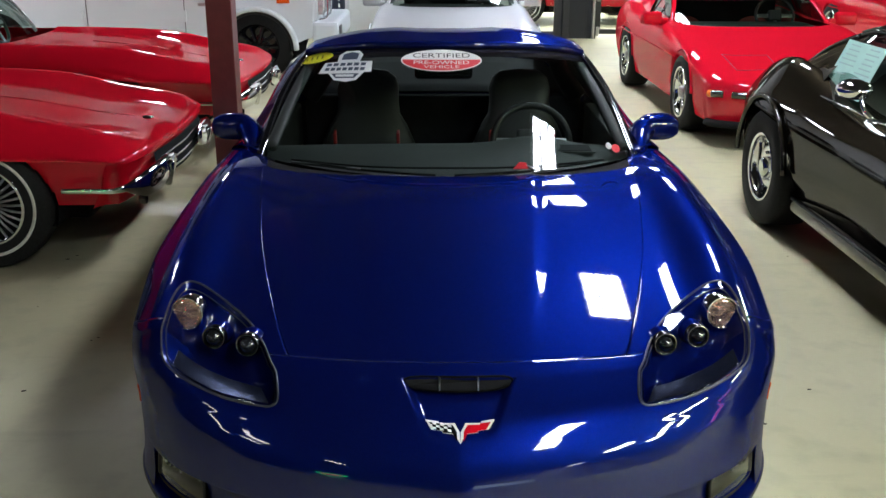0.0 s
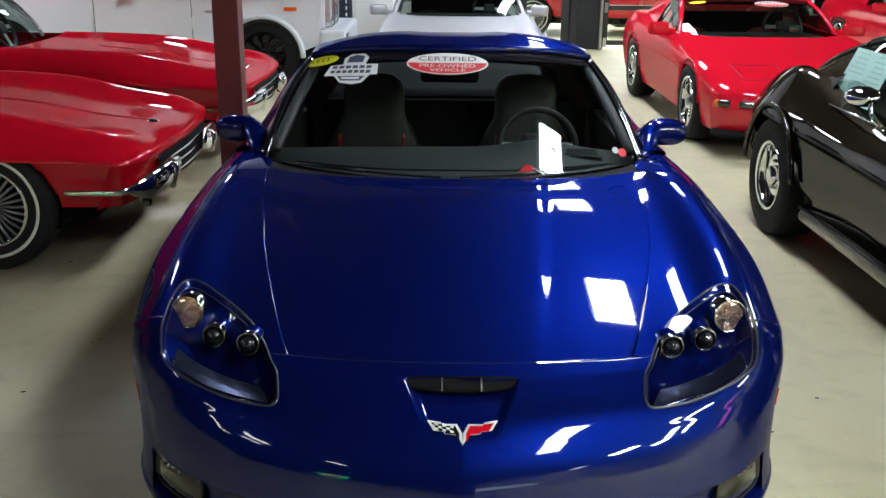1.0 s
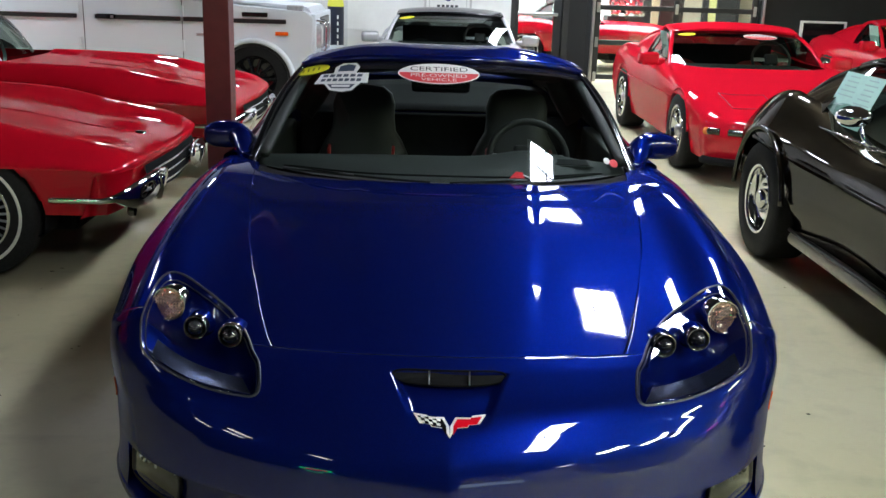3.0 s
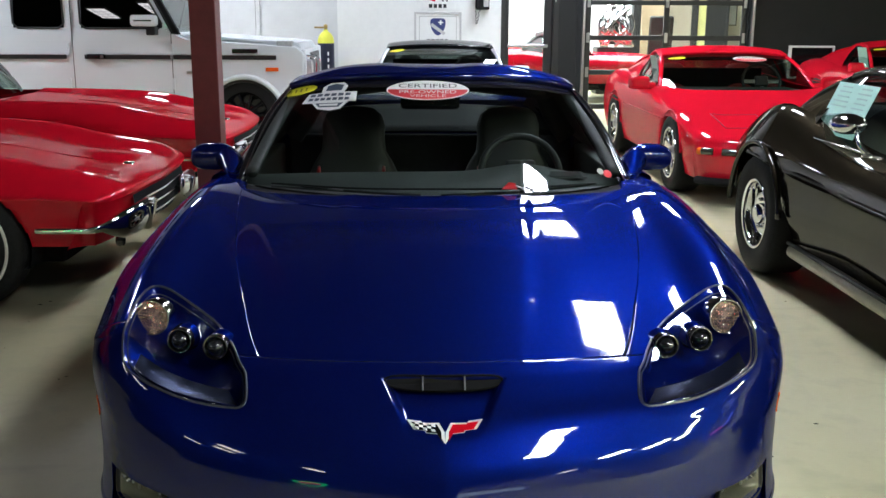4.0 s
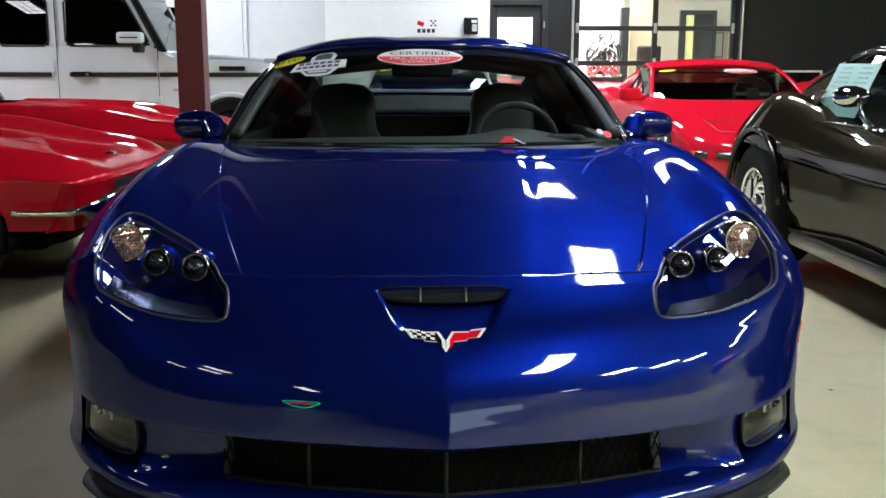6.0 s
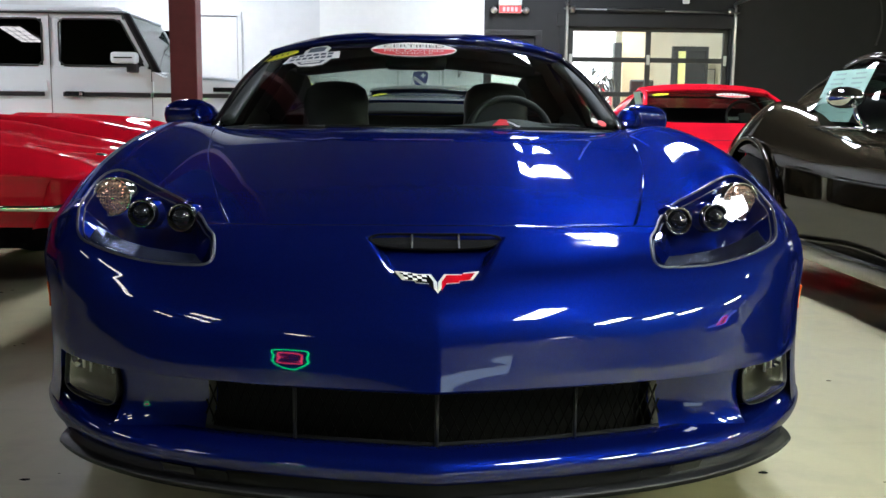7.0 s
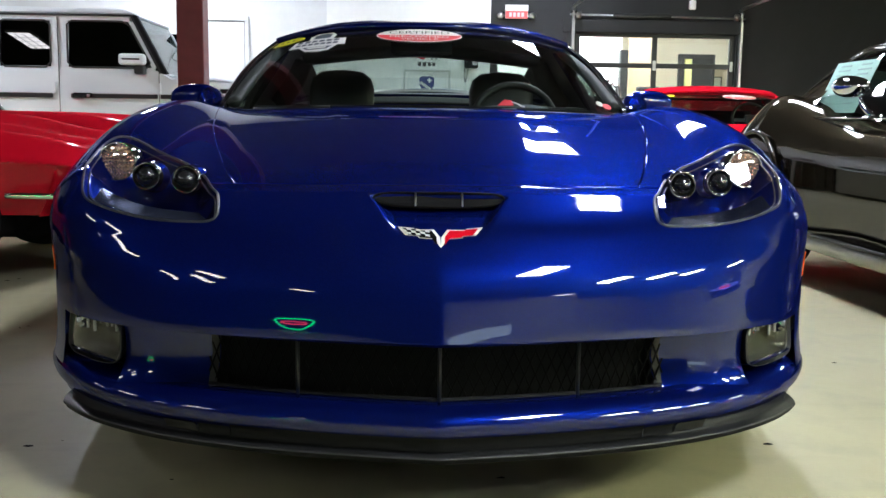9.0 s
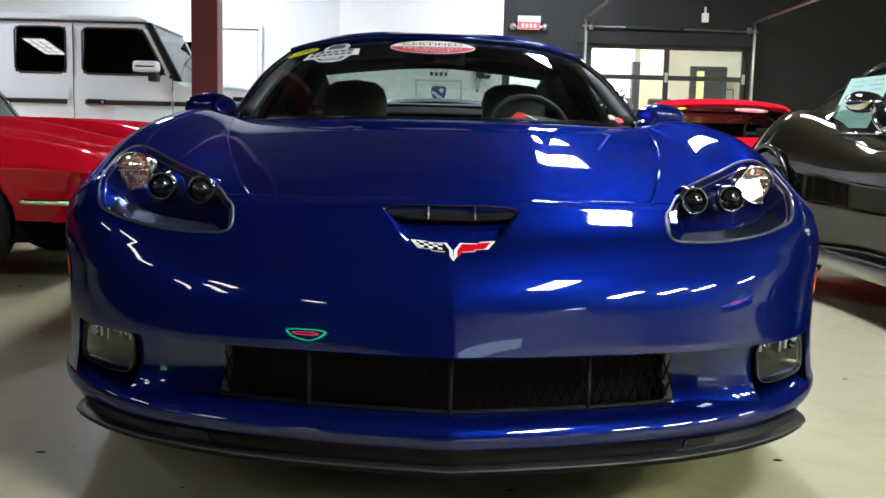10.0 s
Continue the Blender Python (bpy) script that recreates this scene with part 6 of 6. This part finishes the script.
for k in range(14):
    v, f = tube(spline([(rnd.uniform(-0.35, 0.35), -0.25, 0.9 + rnd.uniform(0, 0.15)), (rnd.uniform(-0.35, 0.35), -0.3, 1.25), (rnd.uniform(-0.3, 0.3), -0.2, 1.45 + rnd.uniform(0, 0.25)), (rnd.uniform(-0.2, 0.2), 0.0, 1.6)], 14), 0.035, 8, up=(0, 1, 0))
    part("pipe", mesh("pipe", v, f), CHROME, engine)
part("block", rbox(0.45, 0.4, 0.6, pose(0, 0.1, 1.25), 0.05, 3), GLOSSBLACK, engine)


# ---- stickers, papers and small fittings ----
def on_screen(ws, u0, v0, a, b, lift=0.003, long=0.90):
    """A point on a windscreen: a metres to the side and b up the slope from (u0, v0)."""
    n, m = ws.shape[:2]
    a, b = np.asarray(a, float), np.asarray(b, float)
    v = np.clip(v0 + b / long, 0, 1)
    half = ws[0, -1, 0] * (1 - v) + ws[-1, -1, 0] * v
    u = np.clip(u0 + a / half, -1, 1)
    i, j = v * (n - 1), (u + 1) / 2 * (m - 1)
    i0, j0 = np.minimum(i.astype(int), n - 2), np.minimum(j.astype(int), m - 2)
    s, t = (i - i0)[..., None], (j - j0)[..., None]
    P = (ws[i0, j0] * (1 - s) + ws[i0 + 1, j0] * s) * (1 - t) + (ws[i0, j0 + 1] * (1 - s) + ws[i0 + 1, j0 + 1] * s) * t
    return P + np.array([0, -0.35 * lift, lift])


def screen_patch(name, ws, u0, v0, outline, mat, parent, lift=0.003, label="", turn=0.0):
    """A thin film cut to an outline, lying on a windscreen."""
    o = np.array(outline, float)
    c, s = math.cos(radians(turn)), math.sin(radians(turn))
    o = np.stack([o[:, 0] * c - o[:, 1] * s, o[:, 0] * s + o[:, 1] * c], -1)
    mid = o.mean(0)
    rings = [mid + k * (o - mid) for k in (1.0, 0.66, 0.33, 0.02)]
    V = np.concatenate([on_screen(ws, u0, v0, r[:, 0], r[:, 1], lift) for r in rings])
    k = len(o)
    F = [(i * k + j, i * k + (j + 1) % k, (i + 1) * k + (j + 1) % k, (i + 1) * k + j) for i in range(3) for j in range(k)] + [tuple(3 * k + j for j in range(k))]
    return part(name, mesh(name, V, F), mat, parent, label)


def ellipse(a, b, n=48):
    t = np.linspace(0, 2 * np.pi, n, endpoint=False)
    return np.stack([a * np.cos(t), b * np.sin(t)], -1)


def letters(text, width, height):
    """Flat letters of the built-in font, of a given width and height about their middle."""
    cu = bpy.data.curves.new("letters", "FONT")
    cu.body = text
    ob = bpy.data.objects.new("letters", cu)
    scene.collection.objects.link(ob)
    me = bpy.data.meshes.new_from_object(ob.evaluated_get(bpy.context.evaluated_depsgraph_get()))
    V = np.array([v.co for v in me.vertices])[:, :2]
    F = [tuple(p.vertices) for p in me.polygons]
    bpy.data.objects.remove(ob)
    bpy.data.curves.remove(cu)
    lo, hi = V.min(0), V.max(0)
    return (V - (lo + hi) / 2) / (hi - lo) * np.array([width, height]), F


def screen_text(text, ws, u0, v0, b, width, height, mat, parent):
    V, F = letters(text, width, height)
    part("lettering", mesh("lettering", on_screen(ws, u0, v0, V[:, 0], V[:, 1] + b, 0.0048), F, False), mat, parent)


STICKER_RED = material("sticker_red", (0.62, 0.02, 0.03), 0.4)
STICKER_WHITE = material("sticker_white", (0.82, 0.82, 0.82), 0.4)
STICKER_YELLOW = material("sticker_yellow", (0.75, 0.72, 0.02), 0.4)
OLIVE = material("olive_ink", (0.20, 0.18, 0.01), 0.5)
INK = material("black_ink", (0.02, 0.02, 0.025), 0.5)
INKBLUE = material("blue_grey_ink", (0.035, 0.05, 0.09), 0.5)


def dealer_oval(ws, car, u0, v0, a, b, words=True):
    st = screen_patch("oval_sticker", ws, u0, v0, ellipse(a, b), STICKER_WHITE, car, 0.0025, "white and red oval dealer sticker")
    low = ellipse(a * 0.965, b * 0.93)
    low = np.array([p for p in low if p[1] < b * 0.02])
    low = low[np.argsort(low[:, 0])]
    top = [(a * 0.955 * k, 0.03 * b) for k in np.linspace(1, -1, 12)]
    screen_patch("red_half", ws, u0, v0, np.concatenate([low, top]), STICKER_RED, st, 0.0036)
    if words:
        screen_text("CERTIFIED", ws, u0, v0, b * 0.40, a * 1.42, b * 0.40, INK, st)
        screen_text("PRE-OWNED", ws, u0, v0, -b * 0.24, a * 1.36, b * 0.32, STICKER_WHITE, st)
        screen_text("VEHICLE", ws, u0, v0, -b * 0.63, a * 0.86, b * 0.26, STICKER_WHITE, st)
    else:
        for k in range(7):
            x = a * (-0.6 + 0.2 * k)
            screen_patch("letter_bar", ws, u0, v0, [(x - 0.05 * a, 0.25 * b), (x + 0.05 * a, 0.25 * b), (x + 0.05 * a, 0.6 * b), (x - 0.05 * a, 0.6 * b)], INK, st, 0.0046)
            screen_patch("letter_bar", ws, u0, v0, [(x * 0.9 - 0.05 * a, -0.5 * b), (x * 0.9 + 0.05 * a, -0.5 * b), (x * 0.9 + 0.05 * a, -0.18 * b), (x * 0.9 - 0.05 * a, -0.18 * b)], STICKER_WHITE, st, 0.0046)


dealer_oval(screen, blue_car, -0.03, 0.879, 0.172, 0.094)
shield = screen_patch("history_sticker", screen, -0.645, 0.815, [(-0.115, -0.055), (-0.07, -0.055), (-0.035, -0.115), (0.02, -0.13), (0.06, -0.115), (0.085, -0.045), (0.115, -0.045), (0.105, 0.05), (0.05, 0.05), (0.055, 0.11), (0.03, 0.15), (-0.03, 0.15), (-0.055, 0.11), (-0.05, 0.05), (-0.105, 0.045)], STICKER_WHITE, blue_car, 0.0025, "white shield-shaped sticker with dark lettering bars")
screen_patch("banner", screen, -0.645, 0.815, [(-0.105, -0.046), (0.106, -0.037), (0.098, 0.042), (-0.097, 0.037)], STICKER_WHITE, shield, 0.0036)
for row, n in ((0.020, 6), (-0.022, 7)):
    for k in range(n):
        w = 0.18 / n
        x = -0.09 + w * k
        screen_patch("letter_bar", screen, -0.645, 0.815, [(x, row - 0.014), (x + 0.72 * w, row - 0.012), (x + 0.72 * w, row + 0.012), (x, row + 0.014)], INKBLUE, shield, 0.0046)
screen_patch("crest", screen, -0.645, 0.815, [(-0.035, 0.065), (0.035, 0.065), (0.035, 0.12), (0.0, 0.135), (-0.035, 0.12)], INKBLUE, shield, 0.0036)
screen_patch("foot", screen, -0.645, 0.815, [(-0.03, -0.10), (0.05, -0.10), (0.065, -0.06), (-0.055, -0.06)], INKBLUE, shield, 0.0036)
screen_patch("letter_bar", screen, -0.645, 0.815, [(-0.03, -0.09), (0.045, -0.09), (0.045, -0.07), (-0.035, -0.07)], STICKER_WHITE, shield, 0.0046)
yel = screen_patch("year_sticker", screen, -0.90, 0.935, ellipse(0.078, 0.052), STICKER_YELLOW, blue_car, 0.0025, "yellow oval year sticker", 8)
for k in range(4):
    x = -0.042 + 0.024 * k
    screen_patch("digit_bar", screen, -0.90, 0.935, [(x - 0.004, -0.018), (x + 0.004, -0.018), (x + 0.004, 0.018), (x - 0.004, 0.018)], OLIVE, yel, 0.0036, turn=8)
screen_patch("permit_sticker", screen, 0.905, 0.085, ellipse(0.018, 0.03, 20), STICKER_RED, blue_car, 0.0025, "small red permit sticker")
screen_patch("permit_sticker", screen, 0.868, 0.11, ellipse(0.014, 0.024, 20), GREYP, blue_car, 0.0025, "small grey permit sticker")
tag = thing("paper_tag", "folded red paper tag lying on the blue car's scuttle", "tag", pose(0.265, 1.462, 0.850) @ Matrix.Scale(0.6, 4))
part("leaf", mesh("leaf", [(-0.05, -0.012, 0.0), (0.04, -0.016, 0.002), (0.03, 0.02, 0.03), (-0.01, 0.02, 0.034), (-0.05, -0.009, -0.003), (0.04, -0.013, -0.001), (0.03, 0.023, 0.027), (-0.01, 0.023, 0.031)], [(0, 1, 2, 3), (7, 6, 5, 4), (0, 4, 5, 1), (1, 5, 6, 2), (2, 6, 7, 3), (3, 7, 4, 0)], False), STICKER_RED, tag)
v, f = tube(spline([(0.03, -0.01, 0.02), (0.06, -0.015, 0.01), (0.085, -0.02, -0.004), (0.10, -0.022, -0.004)], 12), 0.003, 5)
part("string", mesh("string", v, f), STICKER_WHITE, tag)

# red wedge coupe: lamps, mirrors, side moulding, stickers
dealer_oval(ws4, red_coupe, 0.30, 0.80, 0.17, 0.085, False)
screen_patch("year_sticker", ws4, -0.78, 0.88, ellipse(0.08, 0.045), STICKER_YELLOW, red_coupe, 0.0025)
screen_patch("year_sticker", wss, -0.80, 0.85, ellipse(0.09, 0.06), STICKER_YELLOW, silver_car, 0.0025, turn=20)
for car, sh_, paint in ((red_coupe, sh4, RED2), (silver_car, shs, SILVER)):
    for s in (-1, 1):
        for a0, a1, mat, nm in ((61, 73, DARKLENS, "turn_lamp"), (42, 54, DARKLENS, "fog_lamp"), (74.5, 78, AMBER, "corner_lamp")):
            ph = s * np.radians(np.linspace(a0, a1, 14))
            P = sh_.pos(0.62 + 0 * ph, ph) + np.stack([0.0 * ph, 0.0 * ph, 0 * ph], -1)
            v, f = tube(P, 0.030, 10, flat=1.0)
            V = np.array(v)
            part(nm, mesh(nm, V, f), mat, car)
        part("door_mirror", rbox(0.20, 0.10, 0.12, pose(s * 0.93, 2.08, 0.845, 0, 0, -12 * s), 0.04, 4), paint, car, smooth=True)
        part("mirror_foot", rbox(0.12, 0.08, 0.06, pose(s * 0.83, 2.10, 0.815), 0.02, 3), paint, car, smooth=True)
        ph = s * np.radians(np.linspace(0, 84, 40))
        E = sh_.pos(0 * ph, ph)
        E[:, 2] = 0.205
        E[:, :2] *= 0.985
        v, f = tube(E, 0.035, 8, flat=0.9)
        part("chin_spoiler", mesh("chin_spoiler", v, f), GRILLE, car)
        # outline of the folded headlamp door
        k = [(0.28, 0.33), (0.62, 0.33), (0.64, 0.70), (0.26, 0.70)]
        pts = []
        for (x0, y0), (x1, y1) in zip(k, k[1:] + k[:1]):
            for q in np.linspace(0, 1, 8, endpoint=False):
                x, y = x0 + (x1 - x0) * q, y0 + (y1 - y0) * q
                rr = np.interp(y, sh_.rows[1:, 0], np.arange(1, len(sh_.rows)))
                ph = np.arcsin(x / sh_.row(rr)[2])
                rr = np.interp(y - sh_.row(rr)[3] * (1 - np.cos(ph)), sh_.rows[1:, 0], np.arange(1, len(sh_.rows)))
                pts.append(sh_.pos(rr, s * ph) + np.array([0, 0, 0.0005]))
        v, f = tube(np.array(pts), 0.0028, 5, closed=True)
        part("lamp_door_gap", mesh("lamp_door_gap", v, f), TRIM, car)
        r = np.linspace(4.6, 9.3, 60)
        E = sh_.pos(r, s * np.pi / 2 + 0 * r) + np.array([0.006 * s, 0, -0.03])
        v, f = tube(E, 0.004, 6, flat=1.6)
        part("side_moulding", mesh("side_moulding", v, f), paint, car)


def sheet_of_paper(parent, m, w, h, lines=9):
    p = part("price_sheet", rbox(w, 0.002, h, m, 0), PAPER, parent, "pale green price sheet inside the window")
    rnd = random.Random(7)
    for k in range(lines):
        z = h * (0.42 - 0.84 * k / lines)
        for c in (-0.24, 0.24):
            if rnd.random() < 0.8:
                part("print_line", rbox(w * rnd.uniform(0.22, 0.4), 0.003, h * 0.025, m @ pose(w * c, -0.0015, z), 0), INKPALE, p)


INKPALE = material("pale_print", (0.30, 0.42, 0.38), 0.7)
sheet_of_paper(red_coupe, pose(-0.70, 2.42, 0.96, 12, 0, -90), 0.26, 0.26)
sheet_of_paper(dark_coupe, pose(-0.655, 2.95, 0.99, -24, 0, -90), 0.46, 0.28)
# black coupe: chrome mirror on a stalk, belt trim, side pipe
mir3 = new("door_mirror")
mir3.parent = dark_coupe
mir3["label"] = "chrome bullet door mirror on a stalk"
v, f = lathe([(0.001, -0.07), (0.03, -0.06), (0.052, -0.03), (0.06, 0.01), (0.062, 0.03), (0.055, 0.032), (0.001, 0.028)], 32, "Y")
V = np.array(v) * np.array([1.35, 1, 0.8])
part("head", mesh("head", V, f), CHROME, mir3, m=pose(-0.865, 2.42, 0.972, 0, 0, 180))
v, f = tube(spline([(-0.835, 2.41, 0.945), (-0.83, 2.39, 0.89), (-0.79, 2.37, 0.84)], 10), np.linspace(0.008, 0.014, 10), 8, up=(0, 1, 0))
part("stalk", mesh("stalk", v, f), CHROME, mir3)
v, f = lathe([(0.03, -0.006), (0.028, 0.004), (0.015, 0.01)], 20)
part("foot", mesh("foot", v, f), CHROME, mir3, m=pose(-0.79, 2.37, 0.835))
for s in (-1, 1):
    v, f = tube([(s * 0.765, 2.28, 0.835), (s * 0.765, 3.2, 0.835)], 0.006, 6)
    part("belt_trim", mesh("belt_trim", v, f), CHROME, dark_coupe)
    v, f = tube([(s * 0.80, 1.42, 0.215), (s * 0.80, 3.10, 0.215)], 0.040, 12, flat=1.0)
    part("sill_pipe", mesh("sill_pipe", v, f), SILL, dark_coupe, "cream painted sill cover")
    v, f = tube([(s * 0.835, 1.42, 0.262), (s * 0.835, 3.10, 0.262)], 0.010, 6)
    part("sill_trim", mesh("sill_trim", v, f), TRIM, dark_coupe)
# another red car beyond the red coupe
copy_thing(red_coupe, pose(6.5, 8.6, 0))["label"] = "red sports coupe parked beside the black wall"
far_red = copy_thing(bpy.data.objects["roadster"], pose(5.0, 15.9, 0, 0, 0, 85))
far_red["label"] = "red classic roadster in the bright room beyond"

# neon signs on the walls behind the camera, seen only in the paint
def neon(name, label, m, outlines, k=1.5):
    s = thing(name, label, "neon sign", m)
    part("board", span(-0.8 * k, 0.8 * k, 0.0, 0.03, -0.42 * k, 0.42 * k, 0.01), GLOSSBLACK, s)
    for pts, mat in outlines:
        P = [(k * x, -0.03, k * z) for x, z in spline(pts, 50, closed=True)]
        v, f = tube(P, 0.035, 8, closed=True, up=(0, 1, 0))
        part("tube", mesh("tube", v, f), mat, s)


GREEN_NEON = lamp_face("green_neon", (0.05, 1.0, 0.25), 14)
RED_NEON = lamp_face("red_neon", (1.0, 0.05, 0.1), 14)
BLUE_NEON = lamp_face("blue_neon", (0.15, 0.2, 1.0), 14)
neon("neon_sign", "neon sign with green outline and red bar", pose(-6.9, -9.97, 0.68, 0, 0, 180), [([(-0.6, 0.3), (0.6, 0.33), (0.5, 0.0), (0.1, -0.3), (-0.3, -0.3)], GREEN_NEON), ([(-0.35, 0.16), (0.35, 0.18), (0.3, 0.05), (-0.35, 0.03)], RED_NEON)])
neon("neon_sign", "long neon sign in blue and pink", pose(12.97, -2.1, 2.35, 0, 0, -90), [([(-0.7, 0.0), (-0.15, 0.10), (0.15, 0.10), (0.7, 0.0), (0.15, -0.10), (-0.15, -0.10)], BLUE_NEON), ([(-0.2, 0.05), (0.2, 0.05), (0.2, -0.05), (-0.2, -0.05)], RED_NEON)], 2.0)

# crumbs of dirt on the floor
rnd = random.Random(12)
V, F = [], []
spots = [(-0.91, 0.54), (-0.98, 0.50), (-1.52, 1.84), (-1.50, 1.87), (1.86, 2.93), (1.39, 1.36), (1.13, 1.09), (-0.58, 0.28)]
spots += [(rnd.uniform(-3.0, 3.2), rnd.uniform(0.0, 3.2)) for k in range(45)]
for x, y in spots:
    r, n = rnd.uniform(0.003, 0.010), 6
    k = len(V)
    a0 = rnd.uniform(0, 3)
    for j in range(n):
        a = a0 + 2 * math.pi * j / n
        q = r * rnd.uniform(0.5, 1.2)
        V.append((x + 1.6 * q * math.cos(a), y + q * math.sin(a), 0.0))
    V.append((x, y, 0.3 * r))
    F += [(k + j, k + (j + 1) % n, k + n) for j in range(n)]
tagged(part("floor_debris", mesh("floor_debris", V, F), LINER), "small dark crumbs of dirt scattered on the floor", "debris", kind="stuff")


# ---- lamps ----
TUBE = lamp_face("fluorescent_face", (1.0, 0.98, 1.0), 106.0)
# face of two added lamps that brighten the wagon and rear wall
FILLTUBE = lamp_face("fill_light_face", (1.0, 0.97, 0.98), 138.0)
PANEL = lamp_face("light_panel_face", (1.0, 0.96, 0.9), 26.0)
WARMTUBE = lamp_face("yellow_fluorescent_face", (1.0, 1.0, 0.66), 165.0)
ROSETUBE = lamp_face("rosy_fluorescent_face", (1.0, 0.90, 0.84), 20.0)
DIMTUBE = lamp_face("dim_fluorescent_face", (1.0, 0.95, 0.95), 20.0)
# (7.5, 6.5), (-7.8, 9.6), (-3.3, 11.2), (-10.5, 2.0), (-6.4, 7.2): added fill, no known fixtures
LAMPS = [(1.87, -1.95, TUBE), (1.60, 3.75, TUBE), (1.65, 7.9, TUBE), (1.9, 11.4, TUBE), (4.7, -3.7, WARMTUBE), (6.2, -3.05, WARMTUBE), (7.5, -2.3, WARMTUBE), (10.0, -0.4, WARMTUBE), (7.5, 6.5, WARMTUBE), (6.3, -8.8, DIMTUBE),
         (-6.3, -3.6, ROSETUBE), (-10.0, -3.5, ROSETUBE), (-5.2, -7.4, ROSETUBE), (-7.8, 9.6, ROSETUBE), (-3.3, 11.2, FILLTUBE), (-10.5, 2.0, ROSETUBE), (-7.7, -4.3, ROSETUBE), (-7.6, 0.0, ROSETUBE), (-6.4, 7.2, FILLTUBE)]
for lx, ly, face in LAMPS:
    fix = thing("ceiling_light", "white rectangular fluorescent ceiling light", "ceiling light", pose(lx, ly, CEIL - 0.05), "ceiling lights")
    part("housing", span(-0.24, 0.24, -0.63, 0.63, 0.0, 0.05, 0.004), WHITE, fix)
    part("diffuser", span(-0.20, 0.20, -0.59, 0.59, -0.012, -0.002, 0.0), face, fix)
    for k in (-0.07, 0.07):
        part("divider", span(k - 0.008, k + 0.008, -0.59, 0.59, -0.022, -0.0125, 0.002), WHITE, fix)
    for k in (-0.32, 0.0, 0.32):
        part("divider", span(-0.20, 0.20, k - 0.008, k + 0.008, -0.0225, -0.0128, 0.002), WHITE, fix)
room_light = thing("ceiling_light", "bright ceiling light panel of the room beyond", "ceiling light", pose(3.0, 16.8, CEIL - 0.05), "ceiling lights")
part("housing", span(-2.0, 2.0, -2.0, 2.0, 0.0, 0.05, 0.004), WHITE, room_light)
part("diffuser", span(-1.9, 1.9, -1.9, 1.9, -0.012, -0.002, 0.0), PANEL, room_light)
